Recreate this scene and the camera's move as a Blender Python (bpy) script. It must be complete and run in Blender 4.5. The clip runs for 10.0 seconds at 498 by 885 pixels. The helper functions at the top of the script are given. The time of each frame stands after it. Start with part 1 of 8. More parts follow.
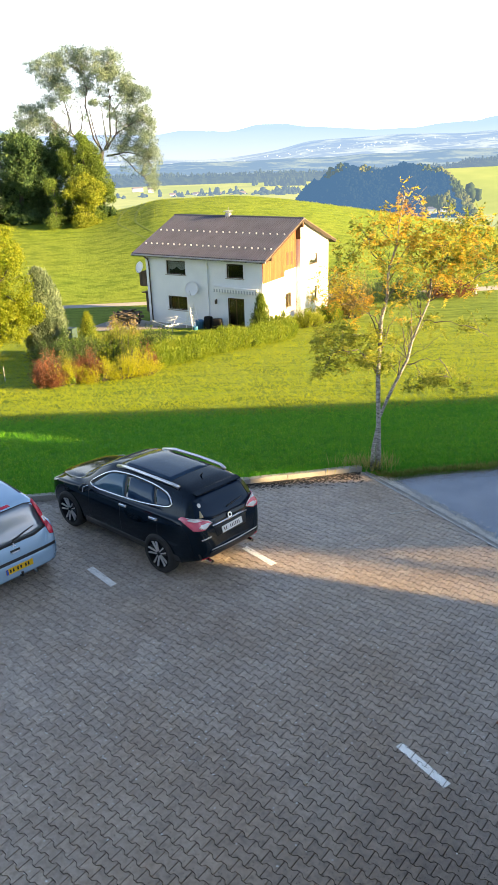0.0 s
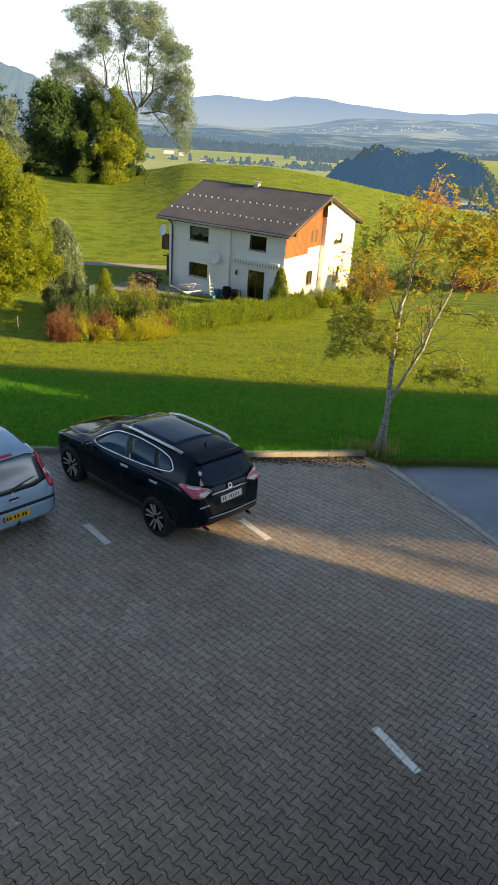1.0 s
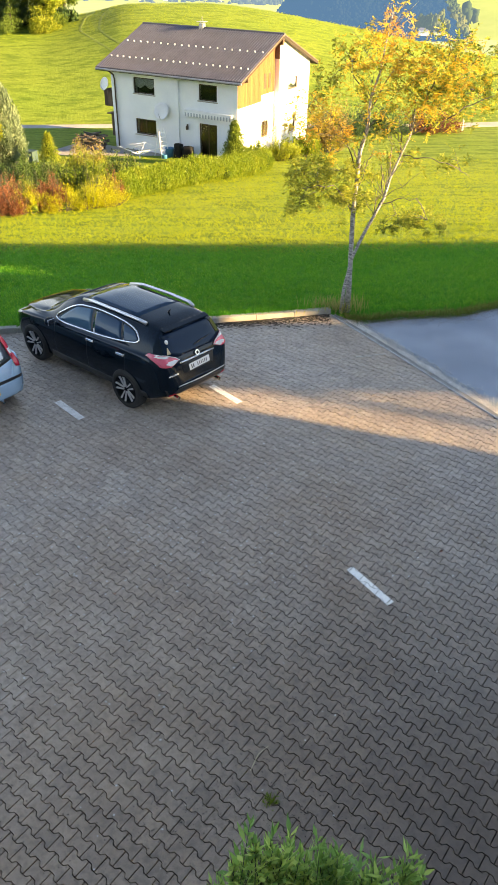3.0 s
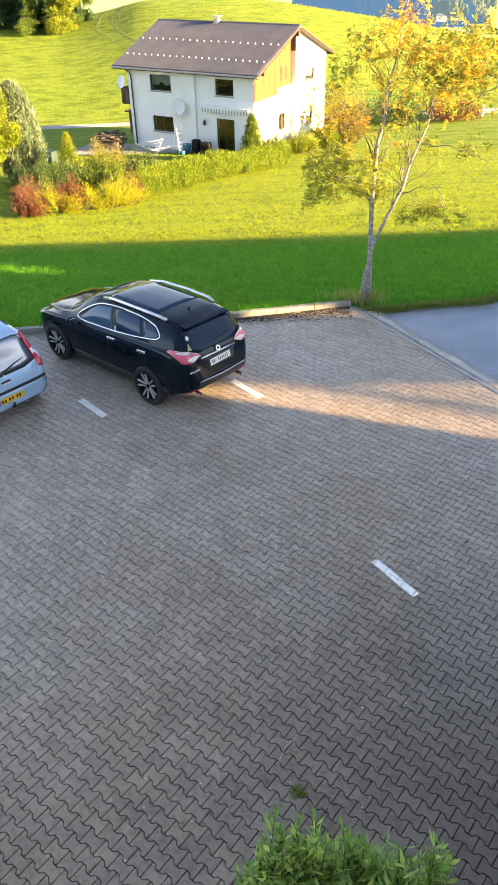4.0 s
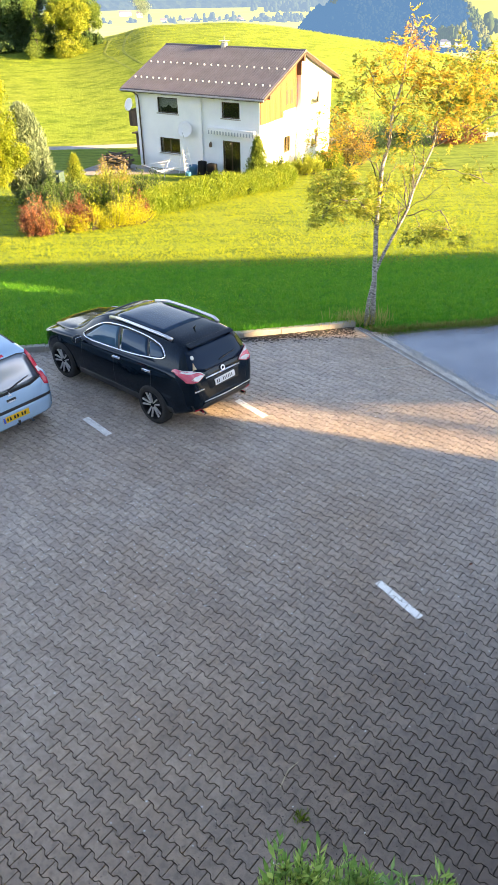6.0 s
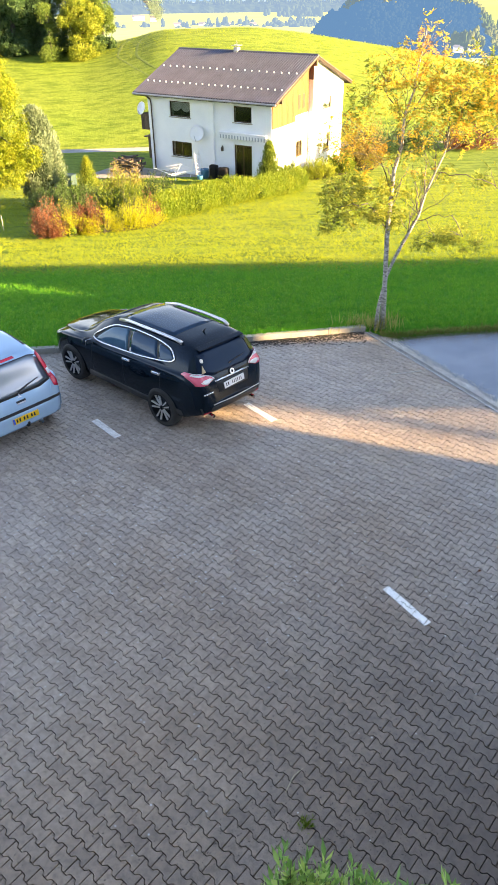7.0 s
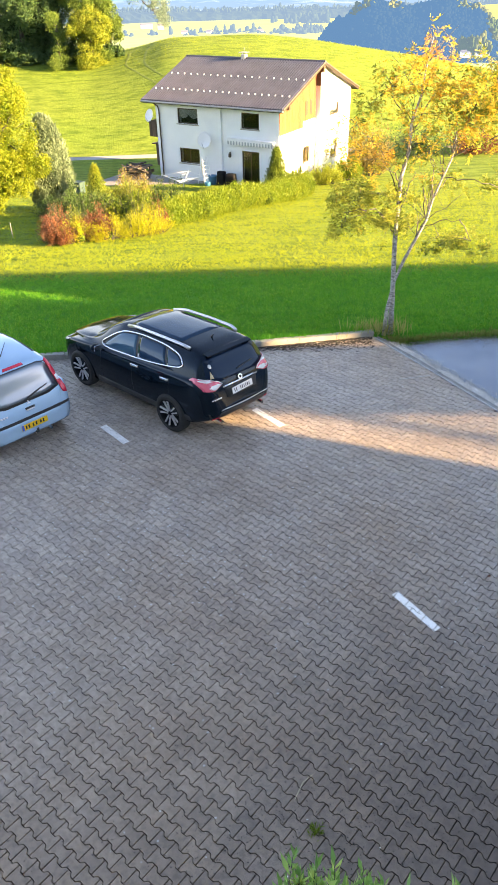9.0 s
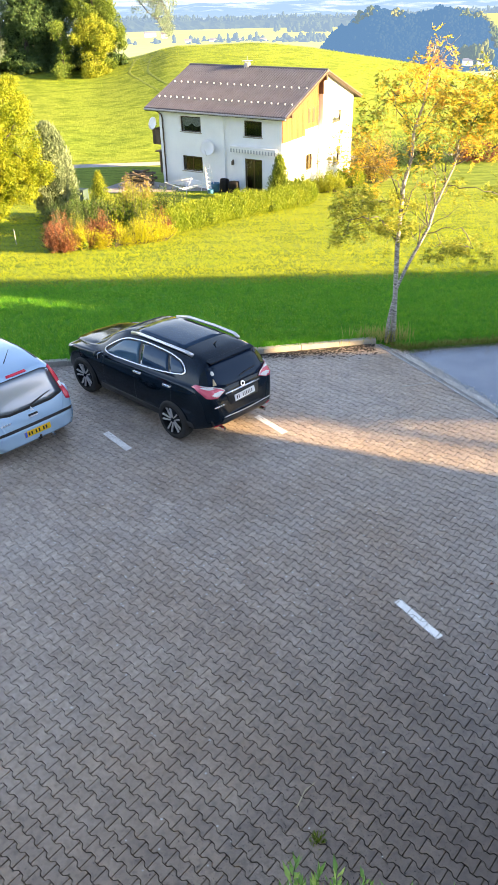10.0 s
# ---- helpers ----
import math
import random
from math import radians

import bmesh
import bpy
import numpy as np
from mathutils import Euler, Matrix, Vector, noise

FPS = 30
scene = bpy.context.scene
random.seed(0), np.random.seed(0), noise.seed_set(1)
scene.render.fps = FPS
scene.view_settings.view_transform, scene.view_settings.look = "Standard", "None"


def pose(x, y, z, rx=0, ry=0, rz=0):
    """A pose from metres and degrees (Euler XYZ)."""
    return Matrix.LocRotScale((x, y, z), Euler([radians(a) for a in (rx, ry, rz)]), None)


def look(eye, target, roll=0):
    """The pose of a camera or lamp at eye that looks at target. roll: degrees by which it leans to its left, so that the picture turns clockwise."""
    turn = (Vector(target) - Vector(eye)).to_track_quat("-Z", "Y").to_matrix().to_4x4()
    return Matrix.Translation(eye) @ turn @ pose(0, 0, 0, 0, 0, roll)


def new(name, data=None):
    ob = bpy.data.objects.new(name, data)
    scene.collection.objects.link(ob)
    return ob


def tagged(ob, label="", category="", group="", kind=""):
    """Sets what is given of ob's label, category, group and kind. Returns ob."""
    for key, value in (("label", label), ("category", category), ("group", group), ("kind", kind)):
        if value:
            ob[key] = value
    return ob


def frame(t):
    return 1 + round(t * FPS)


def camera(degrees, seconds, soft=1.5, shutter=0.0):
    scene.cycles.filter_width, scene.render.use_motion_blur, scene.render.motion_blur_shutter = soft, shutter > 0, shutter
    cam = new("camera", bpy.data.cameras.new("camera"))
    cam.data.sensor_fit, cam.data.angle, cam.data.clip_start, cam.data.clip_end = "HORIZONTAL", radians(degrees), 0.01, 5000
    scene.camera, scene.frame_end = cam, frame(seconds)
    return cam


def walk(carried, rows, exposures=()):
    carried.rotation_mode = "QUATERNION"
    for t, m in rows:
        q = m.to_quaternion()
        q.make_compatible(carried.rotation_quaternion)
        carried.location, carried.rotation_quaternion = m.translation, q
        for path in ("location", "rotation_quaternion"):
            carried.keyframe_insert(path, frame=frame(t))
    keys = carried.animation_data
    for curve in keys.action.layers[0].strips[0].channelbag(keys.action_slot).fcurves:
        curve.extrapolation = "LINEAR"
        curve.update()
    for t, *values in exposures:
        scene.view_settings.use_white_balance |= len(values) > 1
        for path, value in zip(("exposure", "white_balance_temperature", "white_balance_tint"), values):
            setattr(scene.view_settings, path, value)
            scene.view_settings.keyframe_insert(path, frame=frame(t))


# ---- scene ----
cam = camera(37.7, 10.0, soft=1.25)

PATH = [
    (0, (0.039, 0.016, 7.178), (0.036, 1.862, 6.408), -1.9),
    (0.2, (0.028, 0.032, 7.18), (-0.0185, 1.8584, 6.4023), -1.51),
    (0.5, (0.017, 0.025, 7.157), (-0.036, 1.853, 6.347), -0.2),
    (0.7, (0.014, 0.034, 7.164), (-0.0437, 1.8478, 6.3497), 0.48),
    (1, (0.014, 0.022, 7.144), (0.0, 1.84, 6.31), 3.7),
    (1.2, (0.016, 0.021, 7.161), (0.0532, 1.8228, 6.3391), 3.97),
    (1.5, (0.021, -0.007, 7.157), (0.132, 1.797, 6.3), 4.9),
    (1.7, (0.027, -0.013, 7.176), (0.1594, 1.7414, 6.2769), 5.33),
    (2, (0.046, -0.063, 7.171), (0.168, 1.658, 6.159), 3.4),
    (2.2, (0.046, -0.06, 7.18), (0.1513, 1.6244, 6.1311), 2.69),
    (2.5, (0.046, -0.082, 7.158), (0.144, 1.574, 6.041), 2.2),
    (4, (0.08, -0.136, 7.167), (0.09, 1.496, 6.01), -1.4),
    (4.5, (0.072, -0.131, 7.171), (0.064, 1.509, 6.026), -1.7),
    (5, (0.07, -0.136, 7.181), (0.072, 1.511, 6.047), -1.5),
    (6.5, (0.061, -0.132, 7.186), (0.057, 1.533, 6.078), -0.8),
    (7, (0.061, -0.123, 7.18), (0.041, 1.543, 6.074), -0.9),
    (7.5, (0.071, -0.136, 7.184), (0.048, 1.526, 6.071), -1.0),
    (8, (0.065, -0.131, 7.183), (0.045, 1.536, 6.078), -0.9),
    (8.5, (0.068, -0.13, 7.179), (0.038, 1.54, 6.078), -1.2),
    (9, (0.064, -0.124, 7.181), (0.021, 1.551, 6.087), -1.5),
    (9.5, (0.057, -0.124, 7.187), (0.009, 1.558, 6.105), -1.4),
    (10, (0.062, -0.131, 7.195), (0.013, 1.552, 6.117), -1.5),
]
# seconds and stops of the camera's own exposure
EXPOSURE = [(0.0, 2.58), (0.5, 2.05), (1.0, 1.68), (1.5, 1.55), (2.0, 1.78), (2.5, 2.4), (4.0, 3.1), (5.0, 3.2), (6.5, 3.18), (10.0, 3.18)]
# seconds, colour temperature and tint of its white balance
BALANCE = [(0.0, 8500, 17), (0.5, 8600, 15), (1.0, 8700, 13), (1.5, 8900, 13), (2.0, 9200, 13), (2.5, 9500, 15), (4.0, 9100, 20), (5.0, 8800, 21), (10.0, 8700, 21)]
walk(cam, [(t, look(*row)) for t, *row in PATH], exposures=[(t, e, float(np.interp(t, [b[0] for b in BALANCE], [b[1] for b in BALANCE])), float(np.interp(t, [b[0] for b in BALANCE], [b[2] for b in BALANCE]))) for t, e in EXPOSURE])

# ---- light ----
SUN_AZ = Vector((0.948, -0.318, 0.0)).normalized()
SUN_EL = radians(13)
SUN_DIR = SUN_AZ * math.cos(SUN_EL) + Vector((0, 0, math.sin(SUN_EL)))

world = bpy.data.worlds.new("sky")
scene.world = world
world.use_nodes = True
sky = world.node_tree.nodes.new("ShaderNodeTexSky")
sky.sky_type = "NISHITA"
sky.sun_disc = False
sky.sun_elevation = SUN_EL
sky.sun_rotation = math.atan2(SUN_DIR.x, SUN_DIR.y)
sky.air_density, sky.dust_density, sky.ozone_density = 0.8, 0.1, 1.8
back = world.node_tree.nodes["Background"]
# bright haze all round the horizon, thinning upwards
wt = world.node_tree
way = wt.nodes.new("ShaderNodeTexCoord")
wxyz = wt.nodes.new("ShaderNodeSeparateXYZ")
wt.links.new(way.outputs["Generated"], wxyz.inputs[0])
haze = wt.nodes.new("ShaderNodeMapRange")
haze.interpolation_type = "SMOOTHSTEP"
haze.inputs["From Min"].default_value, haze.inputs["From Max"].default_value = 0.0, 0.4
haze.inputs["To Min"].default_value, haze.inputs["To Max"].default_value = 0.9, 0.0
wt.links.new(wxyz.outputs[2], haze.inputs[0])
air = wt.nodes.new("ShaderNodeMix")
air.data_type = "RGBA"
air.inputs[7].default_value = (3.55, 4.7, 6.2, 1)
wt.links.new(haze.outputs[0], air.inputs[0])
wt.links.new(sky.outputs[0], air.inputs[6])
wt.links.new(air.outputs[2], back.inputs[0])
back.inputs[1].default_value = 0.087

sun = new("sun", bpy.data.lights.new("sun", "SUN"))
sun.data.energy, sun.data.angle, sun.data.color = 5.0, radians(0.35), (1.0, 0.8, 0.46)
sun.matrix_world = look(SUN_DIR * 200, (0, 0, 0))


# ---- materials ----
def nodes_of(name):
    m = bpy.data.materials.new(name)
    m.use_nodes = True
    t = m.node_tree
    return m, t, t.nodes["Principled BSDF"]


def node(t, kind, **values):
    n = t.nodes.new("ShaderNode" + kind)
    for key, v in values.items():
        n.inputs[key].default_value = v
    return n


def ramp2(t, fac, a, b, lo=0.3, hi=0.7):
    r = t.nodes.new("ShaderNodeValToRGB")
    r.color_ramp.elements[0].position, r.color_ramp.elements[1].position = lo, hi
    r.color_ramp.elements[0].color, r.color_ramp.elements[1].color = (*a, 1), (*b, 1)
    t.links.new(fac, r.inputs[0])
    return r.outputs[0]


def mixed(t, fac, a, b, how="MIX"):
    n = t.nodes.new("ShaderNodeMix")
    n.data_type, n.blend_type = "RGBA", how
    for sock, v in ((n.inputs[0], fac), (n.inputs[6], a), (n.inputs[7], b)):
        if hasattr(v, "is_linked"):
            t.links.new(v, sock)
        else:
            sock.default_value = v if isinstance(v, float) else (*v, 1)
    return n.outputs[2]


def surf(name, a, b, scale=2.0, fine=40.0, rough=0.7, bump=0.2, metal=0.0, rand=0.0, isle=0.0, coat=0.0, stretch=(1, 1, 1), grain=0.25, spec=0.5):
    """A surface of two colours in large patches, with a fine grain over it and relief."""
    m, t, p = nodes_of(name)
    co = node(t, "TexCoord")
    mp = node(t, "Mapping", Scale=stretch)
    t.links.new(co.outputs["Object"], mp.inputs[0])
    big = node(t, "TexNoise", Scale=scale, Detail=5.0, Roughness=0.6)
    small = node(t, "TexNoise", Scale=fine, Detail=3.0)
    for n in (big, small):
        t.links.new(mp.outputs[0], n.inputs["Vector"])
    col = ramp2(t, big.outputs[0], a, b)
    g = ramp2(t, small.outputs[0], (1 - grain,) * 3, (1 + grain,) * 3, 0.25, 0.75)
    col = mixed(t, 1.0, col, g, "MULTIPLY")
    for amount, kind, out in ((rand, "ObjectInfo", "Random"), (isle, "NewGeometry", "Random Per Island")):
        if amount:
            o = node(t, kind)
            v = ramp2(t, o.outputs[out], (1 - amount,) * 3, (1 + amount,) * 3, 0.0, 1.0)
            col = mixed(t, 1.0, col, v, "MULTIPLY")
    t.links.new(col, p.inputs["Base Color"])
    rr = node(t, "MapRange")
    rr.inputs["To Min"].default_value, rr.inputs["To Max"].default_value = max(rough - 0.12, 0.02), min(rough + 0.12, 1)
    t.links.new(small.outputs[0], rr.inputs[0])
    t.links.new(rr.outputs[0], p.inputs["Roughness"])
    p.inputs["Metallic"].default_value = metal
    p.inputs["Specular IOR Level"].default_value = spec
    if coat:
        p.inputs["Coat Weight"].default_value, p.inputs["Coat Roughness"].default_value = coat, 0.03
    if bump:
        bp = node(t, "Bump", Strength=bump, Distance=0.01)
        t.links.new(small.outputs[0], bp.inputs["Height"])
        t.links.new(bp.outputs[0], p.inputs["Normal"])
    return m


def plain(name, c, rough=0.5, metal=0.0, coat=0.0, spec=0.5):
    m, t, p = nodes_of(name)
    p.inputs["Base Color"].default_value = (*c, 1)
    p.inputs["Roughness"].default_value, p.inputs["Metallic"].default_value = rough, metal
    p.inputs["Specular IOR Level"].default_value = spec
    if coat:
        p.inputs["Coat Weight"].default_value, p.inputs["Coat Roughness"].default_value = coat, 0.02
    return m


def leafy(name, colours, trans=0.45, rough=0.55, patch=1.2):
    """Leaves: colour by leaf, drifting in larger patches, light coming through."""
    m, t, p = nodes_of(name)
    g = node(t, "NewGeometry")
    r = t.nodes.new("ShaderNodeValToRGB")
    el = r.color_ramp.elements
    while len(el) < len(colours):
        el.new(0.5)
    for i, c in enumerate(colours):
        el[i].position, el[i].color = i / max(len(colours) - 1, 1), (*c, 1)
    n = node(t, "TexNoise", Scale=patch, Detail=2.0)
    co = node(t, "TexCoord")
    t.links.new(co.outputs["Object"], n.inputs["Vector"])
    add = node(t, "Math")
    add.operation = "MULTIPLY_ADD"
    t.links.new(g.outputs["Random Per Island"], add.inputs[0])
    add.inputs[1].default_value = 0.55
    s2 = node(t, "Math")
    s2.operation = "MULTIPLY_ADD"
    t.links.new(n.outputs[0], s2.inputs[0])
    s2.inputs[1].default_value, s2.inputs[2].default_value = 1.3, -0.43
    t.links.new(s2.outputs[0], add.inputs[2])
    t.links.new(add.outputs[0], r.inputs[0])
    t.links.new(r.outputs[0], p.inputs["Base Color"])
    p.inputs["Roughness"].default_value = rough
    p.inputs["Specular IOR Level"].default_value = 0.3
    tr = node(t, "BsdfTranslucent")
    t.links.new(r.outputs[0], tr.inputs[0])
    mx = node(t, "MixShader", Fac=trans)
    t.links.new(p.outputs[0], mx.inputs[1])
    t.links.new(tr.outputs[0], mx.inputs[2])
    t.links.new(mx.outputs[0], t.nodes["Material Output"].inputs[0])
    return m


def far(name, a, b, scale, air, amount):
    """Distant land: its own colour with bright haze mixed in as emission."""
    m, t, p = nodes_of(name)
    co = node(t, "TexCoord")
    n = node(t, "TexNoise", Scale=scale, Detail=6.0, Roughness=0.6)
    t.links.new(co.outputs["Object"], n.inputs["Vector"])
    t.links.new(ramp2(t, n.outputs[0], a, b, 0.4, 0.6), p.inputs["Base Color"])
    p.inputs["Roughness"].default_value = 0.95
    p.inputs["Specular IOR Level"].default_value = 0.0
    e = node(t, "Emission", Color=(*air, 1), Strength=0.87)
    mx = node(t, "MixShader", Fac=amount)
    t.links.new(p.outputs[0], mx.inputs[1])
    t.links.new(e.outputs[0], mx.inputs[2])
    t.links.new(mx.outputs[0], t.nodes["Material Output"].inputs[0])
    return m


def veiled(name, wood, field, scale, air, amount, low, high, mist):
    """Distant slopes of woods and fields, haze mixed in as emission, paler towards the valley floor."""
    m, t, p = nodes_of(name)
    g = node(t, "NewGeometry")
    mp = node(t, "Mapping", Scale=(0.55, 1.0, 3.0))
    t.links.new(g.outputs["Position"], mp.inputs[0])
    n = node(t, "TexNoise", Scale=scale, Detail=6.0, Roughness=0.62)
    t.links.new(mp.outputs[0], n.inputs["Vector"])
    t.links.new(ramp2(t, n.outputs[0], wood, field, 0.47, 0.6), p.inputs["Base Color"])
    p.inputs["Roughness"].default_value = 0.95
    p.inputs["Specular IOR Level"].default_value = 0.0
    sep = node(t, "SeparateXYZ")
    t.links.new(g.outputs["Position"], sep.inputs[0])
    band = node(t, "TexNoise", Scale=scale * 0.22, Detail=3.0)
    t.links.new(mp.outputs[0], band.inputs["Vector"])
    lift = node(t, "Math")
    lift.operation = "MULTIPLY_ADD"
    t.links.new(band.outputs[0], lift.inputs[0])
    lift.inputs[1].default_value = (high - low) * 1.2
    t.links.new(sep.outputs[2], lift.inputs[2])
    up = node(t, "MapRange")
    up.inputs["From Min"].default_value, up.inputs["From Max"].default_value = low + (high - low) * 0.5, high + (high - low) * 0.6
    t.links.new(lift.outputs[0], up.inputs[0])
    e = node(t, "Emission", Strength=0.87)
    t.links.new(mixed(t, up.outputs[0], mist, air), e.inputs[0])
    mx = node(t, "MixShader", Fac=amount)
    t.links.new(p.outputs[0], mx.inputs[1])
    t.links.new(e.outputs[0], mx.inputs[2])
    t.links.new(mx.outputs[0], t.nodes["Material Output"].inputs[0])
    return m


M_JOINT = surf("joint_sand", (0.018, 0.016, 0.014), (0.04, 0.036, 0.03), 3, 120, 0.95, 0.5)
M_PAINT = surf("road_paint", (0.74, 0.73, 0.71), (0.9, 0.89, 0.87), 6, 130, 0.6, 0.3)
M_KERB = surf("kerb_concrete", (0.3, 0.28, 0.25), (0.42, 0.4, 0.36), 3, 60, 0.85, 0.4)
M_EDGING = surf("edging_concrete", (0.13, 0.13, 0.135), (0.3, 0.295, 0.29), 4, 50, 0.85, 0.6, grain=0.4)
M_ASPHALT = surf("asphalt", (0.18, 0.225, 0.29), (0.275, 0.33, 0.41), 0.9, 45, 0.85, 0.9, grain=0.6)
M_GRAVEL = surf("gravel", (0.18, 0.17, 0.16), (0.36, 0.34, 0.31), 14, 90, 0.95, 0.8, grain=0.5)
M_PATH = surf("path_asphalt", (0.27, 0.26, 0.25), (0.36, 0.34, 0.32), 0.6, 30, 0.9, 0.3)
M_WHITE = surf("white_render", (0.735, 0.765, 0.81), (0.805, 0.83, 0.865), 0.8, 60, 0.85, 0.25, grain=0.05)
M_WOOD = surf("larch_cladding", (0.22, 0.058, 0.019), (0.29, 0.08, 0.027), 1.5, 18, 0.65, 0.25, rand=0.24, stretch=(1, 1, 0.15), grain=0.3)
M_DARKWOOD = surf("dark_wood", (0.05, 0.03, 0.02), (0.11, 0.07, 0.045), 2, 25, 0.7, 0.3, stretch=(1, 1, 0.3), rand=0.2)
M_SOFFIT = surf("soffit_boards", (0.014, 0.01, 0.007), (0.03, 0.02, 0.014), 2, 25, 0.8, 0.3, stretch=(1, 1, 0.3))
M_ROOM = surf("dark_room_panel", (0.05, 0.045, 0.04), (0.1, 0.09, 0.08), 1.5, 20, 0.9, 0.1)
M_GREYWOOD = surf("weathered_wood", (0.06, 0.048, 0.04), (0.13, 0.105, 0.088), 3, 30, 0.8, 0.3, rand=0.25)
M_ROOF = surf("roof_tile", (0.05, 0.055, 0.086), (0.077, 0.083, 0.126), 0.9, 25, 0.6, 0.2, isle=0.05, grain=0.12)
M_GREYMETAL = surf("zinc", (0.3, 0.3, 0.31), (0.42, 0.42, 0.43), 4, 60, 0.45, 0.05, metal=0.8)
M_WINGLASS = plain("window_glass", (0.55, 0.6, 0.6), 0.01)
M_WINGLASS.node_tree.nodes["Principled BSDF"].inputs["Transmission Weight"].default_value = 1.0
M_FRAME = surf("window_frame_brown", (0.05, 0.03, 0.022), (0.08, 0.05, 0.035), 4, 50, 0.5, 0.1)
M_CURTAIN = surf("curtain", (0.6, 0.6, 0.6), (0.75, 0.75, 0.75), 8, 50, 0.9, 0.1)
M_WHITEMETAL = plain("white_painted_metal", (0.75, 0.75, 0.76), 0.4)
M_STONE = surf("patio_slab", (0.2, 0.19, 0.18), (0.3, 0.28, 0.26), 1.5, 40, 0.85, 0.3)
M_BLACKPLASTIC = surf("black_plastic", (0.012, 0.012, 0.013), (0.022, 0.022, 0.024), 5, 120, 0.55, 0.1)
M_TARP = surf("black_cover", (0.006, 0.006, 0.007), (0.012, 0.013, 0.016), 3, 30, 0.75, 0.3, spec=0.15)
M_BLUE = plain("blue_plastic", (0.03, 0.16, 0.3), 0.45)
M_STRIPE = plain("grey_awning_stripe", (0.36, 0.4, 0.44), 0.7)
M_PLANK = surf("sawn_planks", (0.055, 0.045, 0.037), (0.14, 0.115, 0.095), 3, 30, 0.85, 0.3, rand=0.45, spec=0.2)
M_GREENBOX = surf("green_plastic", (0.013, 0.04, 0.042), (0.022, 0.058, 0.06), 3, 40, 0.6, 0.1)


# ---- mesh tools ----
def mesh_of(name, verts, faces, material, smooth=False):
    me = bpy.data.meshes.new(name)
    me.from_pydata([tuple(v) for v in verts], [], [tuple(f) for f in faces])
    if material:
        me.materials.append(material)
    if smooth:
        me.polygons.foreach_set("use_smooth", [True] * len(me.polygons))
    me.update()
    return me


def piece(name, verts, faces, material, parent=None, label="", smooth=False):
    ob = new(name, mesh_of(name, verts, faces, material, smooth))
    ob.parent = parent
    return tagged(ob, label)


def part(name, bm, material, parent=None, label="", smooth=False):
    """Links a bmesh as one mesh object under a thing or a part."""
    me = bpy.data.meshes.new(name)
    bmesh.ops.recalc_face_normals(bm, faces=bm.faces)
    bm.to_mesh(me)
    bm.free()
    me.materials.append(material)
    if smooth:
        me.polygons.foreach_set("use_smooth", [True] * len(me.polygons))
    ob = new(name, me)
    ob.parent = parent
    return tagged(ob, label)


def empty(name, m, label, category, group="", kind=""):
    ob = new(name)
    ob.matrix_world = m
    return tagged(ob, label, category, group, kind)


def block(bm, x0, x1, y0, y1, z0, z1, bevel=0.0, m=None):
    """A box with softened edges, added to bm."""
    r = bmesh.ops.create_cube(bm, size=1.0)
    vs = r["verts"]
    for v in vs:
        v.co = Vector(((x0 + x1) / 2 + v.co.x * (x1 - x0), (y0 + y1) / 2 + v.co.y * (y1 - y0), (z0 + z1) / 2 + v.co.z * (z1 - z0)))
    if m is not None:
        bmesh.ops.transform(bm, matrix=m, verts=vs)
    if bevel:
        es = list({e for v in vs for e in v.link_edges})
        bmesh.ops.bevel(bm, geom=es, offset=bevel, segments=2, affect="EDGES", profile=0.5)


def box(*a, bevel=0.0, m=None):
    bm = bmesh.new()
    block(bm, *a, bevel=bevel, m=m)
    return bm


def tube(points, radii, sides=8, closed=True):
    """Vertices and faces of a tapered round tube along points."""
    pts = [Vector(p) for p in points]
    verts, faces = [], []
    ref = Vector((0.3, 0.9, 0.2))
    for i, p in enumerate(pts):
        d = (pts[min(i + 1, len(pts) - 1)] - pts[max(i - 1, 0)]).normalized()
        a = d.cross(ref)
        if a.length < 0.05:
            a = d.cross(Vector((1, 0, 0)))
        a.normalize()
        b = d.cross(a)
        for k in range(sides):
            w = 2 * math.pi * k / sides
            verts.append(p + (a * math.cos(w) + b * math.sin(w)) * radii[i])
    for i in range(len(pts) - 1):
        for k in range(sides):
            k2 = (k + 1) % sides
            faces.append((i * sides + k, i * sides + k2, (i + 1) * sides + k2, (i + 1) * sides + k))
    if closed:
        faces.append(tuple(range(sides - 1, -1, -1)))
        n = (len(pts) - 1) * sides
        faces.append(tuple(range(n, n + sides)))
    return verts, faces


def merge(bits):
    """One list of vertices and faces out of several."""
    V, Fs = [], []
    for v, f in bits:
        o = len(V)
        V.extend(v)
        Fs.extend(tuple(i + o for i in q) for q in f)
    return V, Fs


def lathe(profile, sides=24, axis="z"):
    """Turns a profile of (radius, height) about the axis."""
    V, Fs = [], []
    for r, h in profile:
        for k in range(sides):
            w = 2 * math.pi * k / sides
            c, s = r * math.cos(w), r * math.sin(w)
            V.append((c, s, h) if axis == "z" else (c, h, s))
    for i in range(len(profile) - 1):
        for k in range(sides):
            k2 = (k + 1) % sides
            Fs.append((i * sides + k, i * sides + k2, (i + 1) * sides + k2, (i + 1) * sides + k))
    return V, Fs


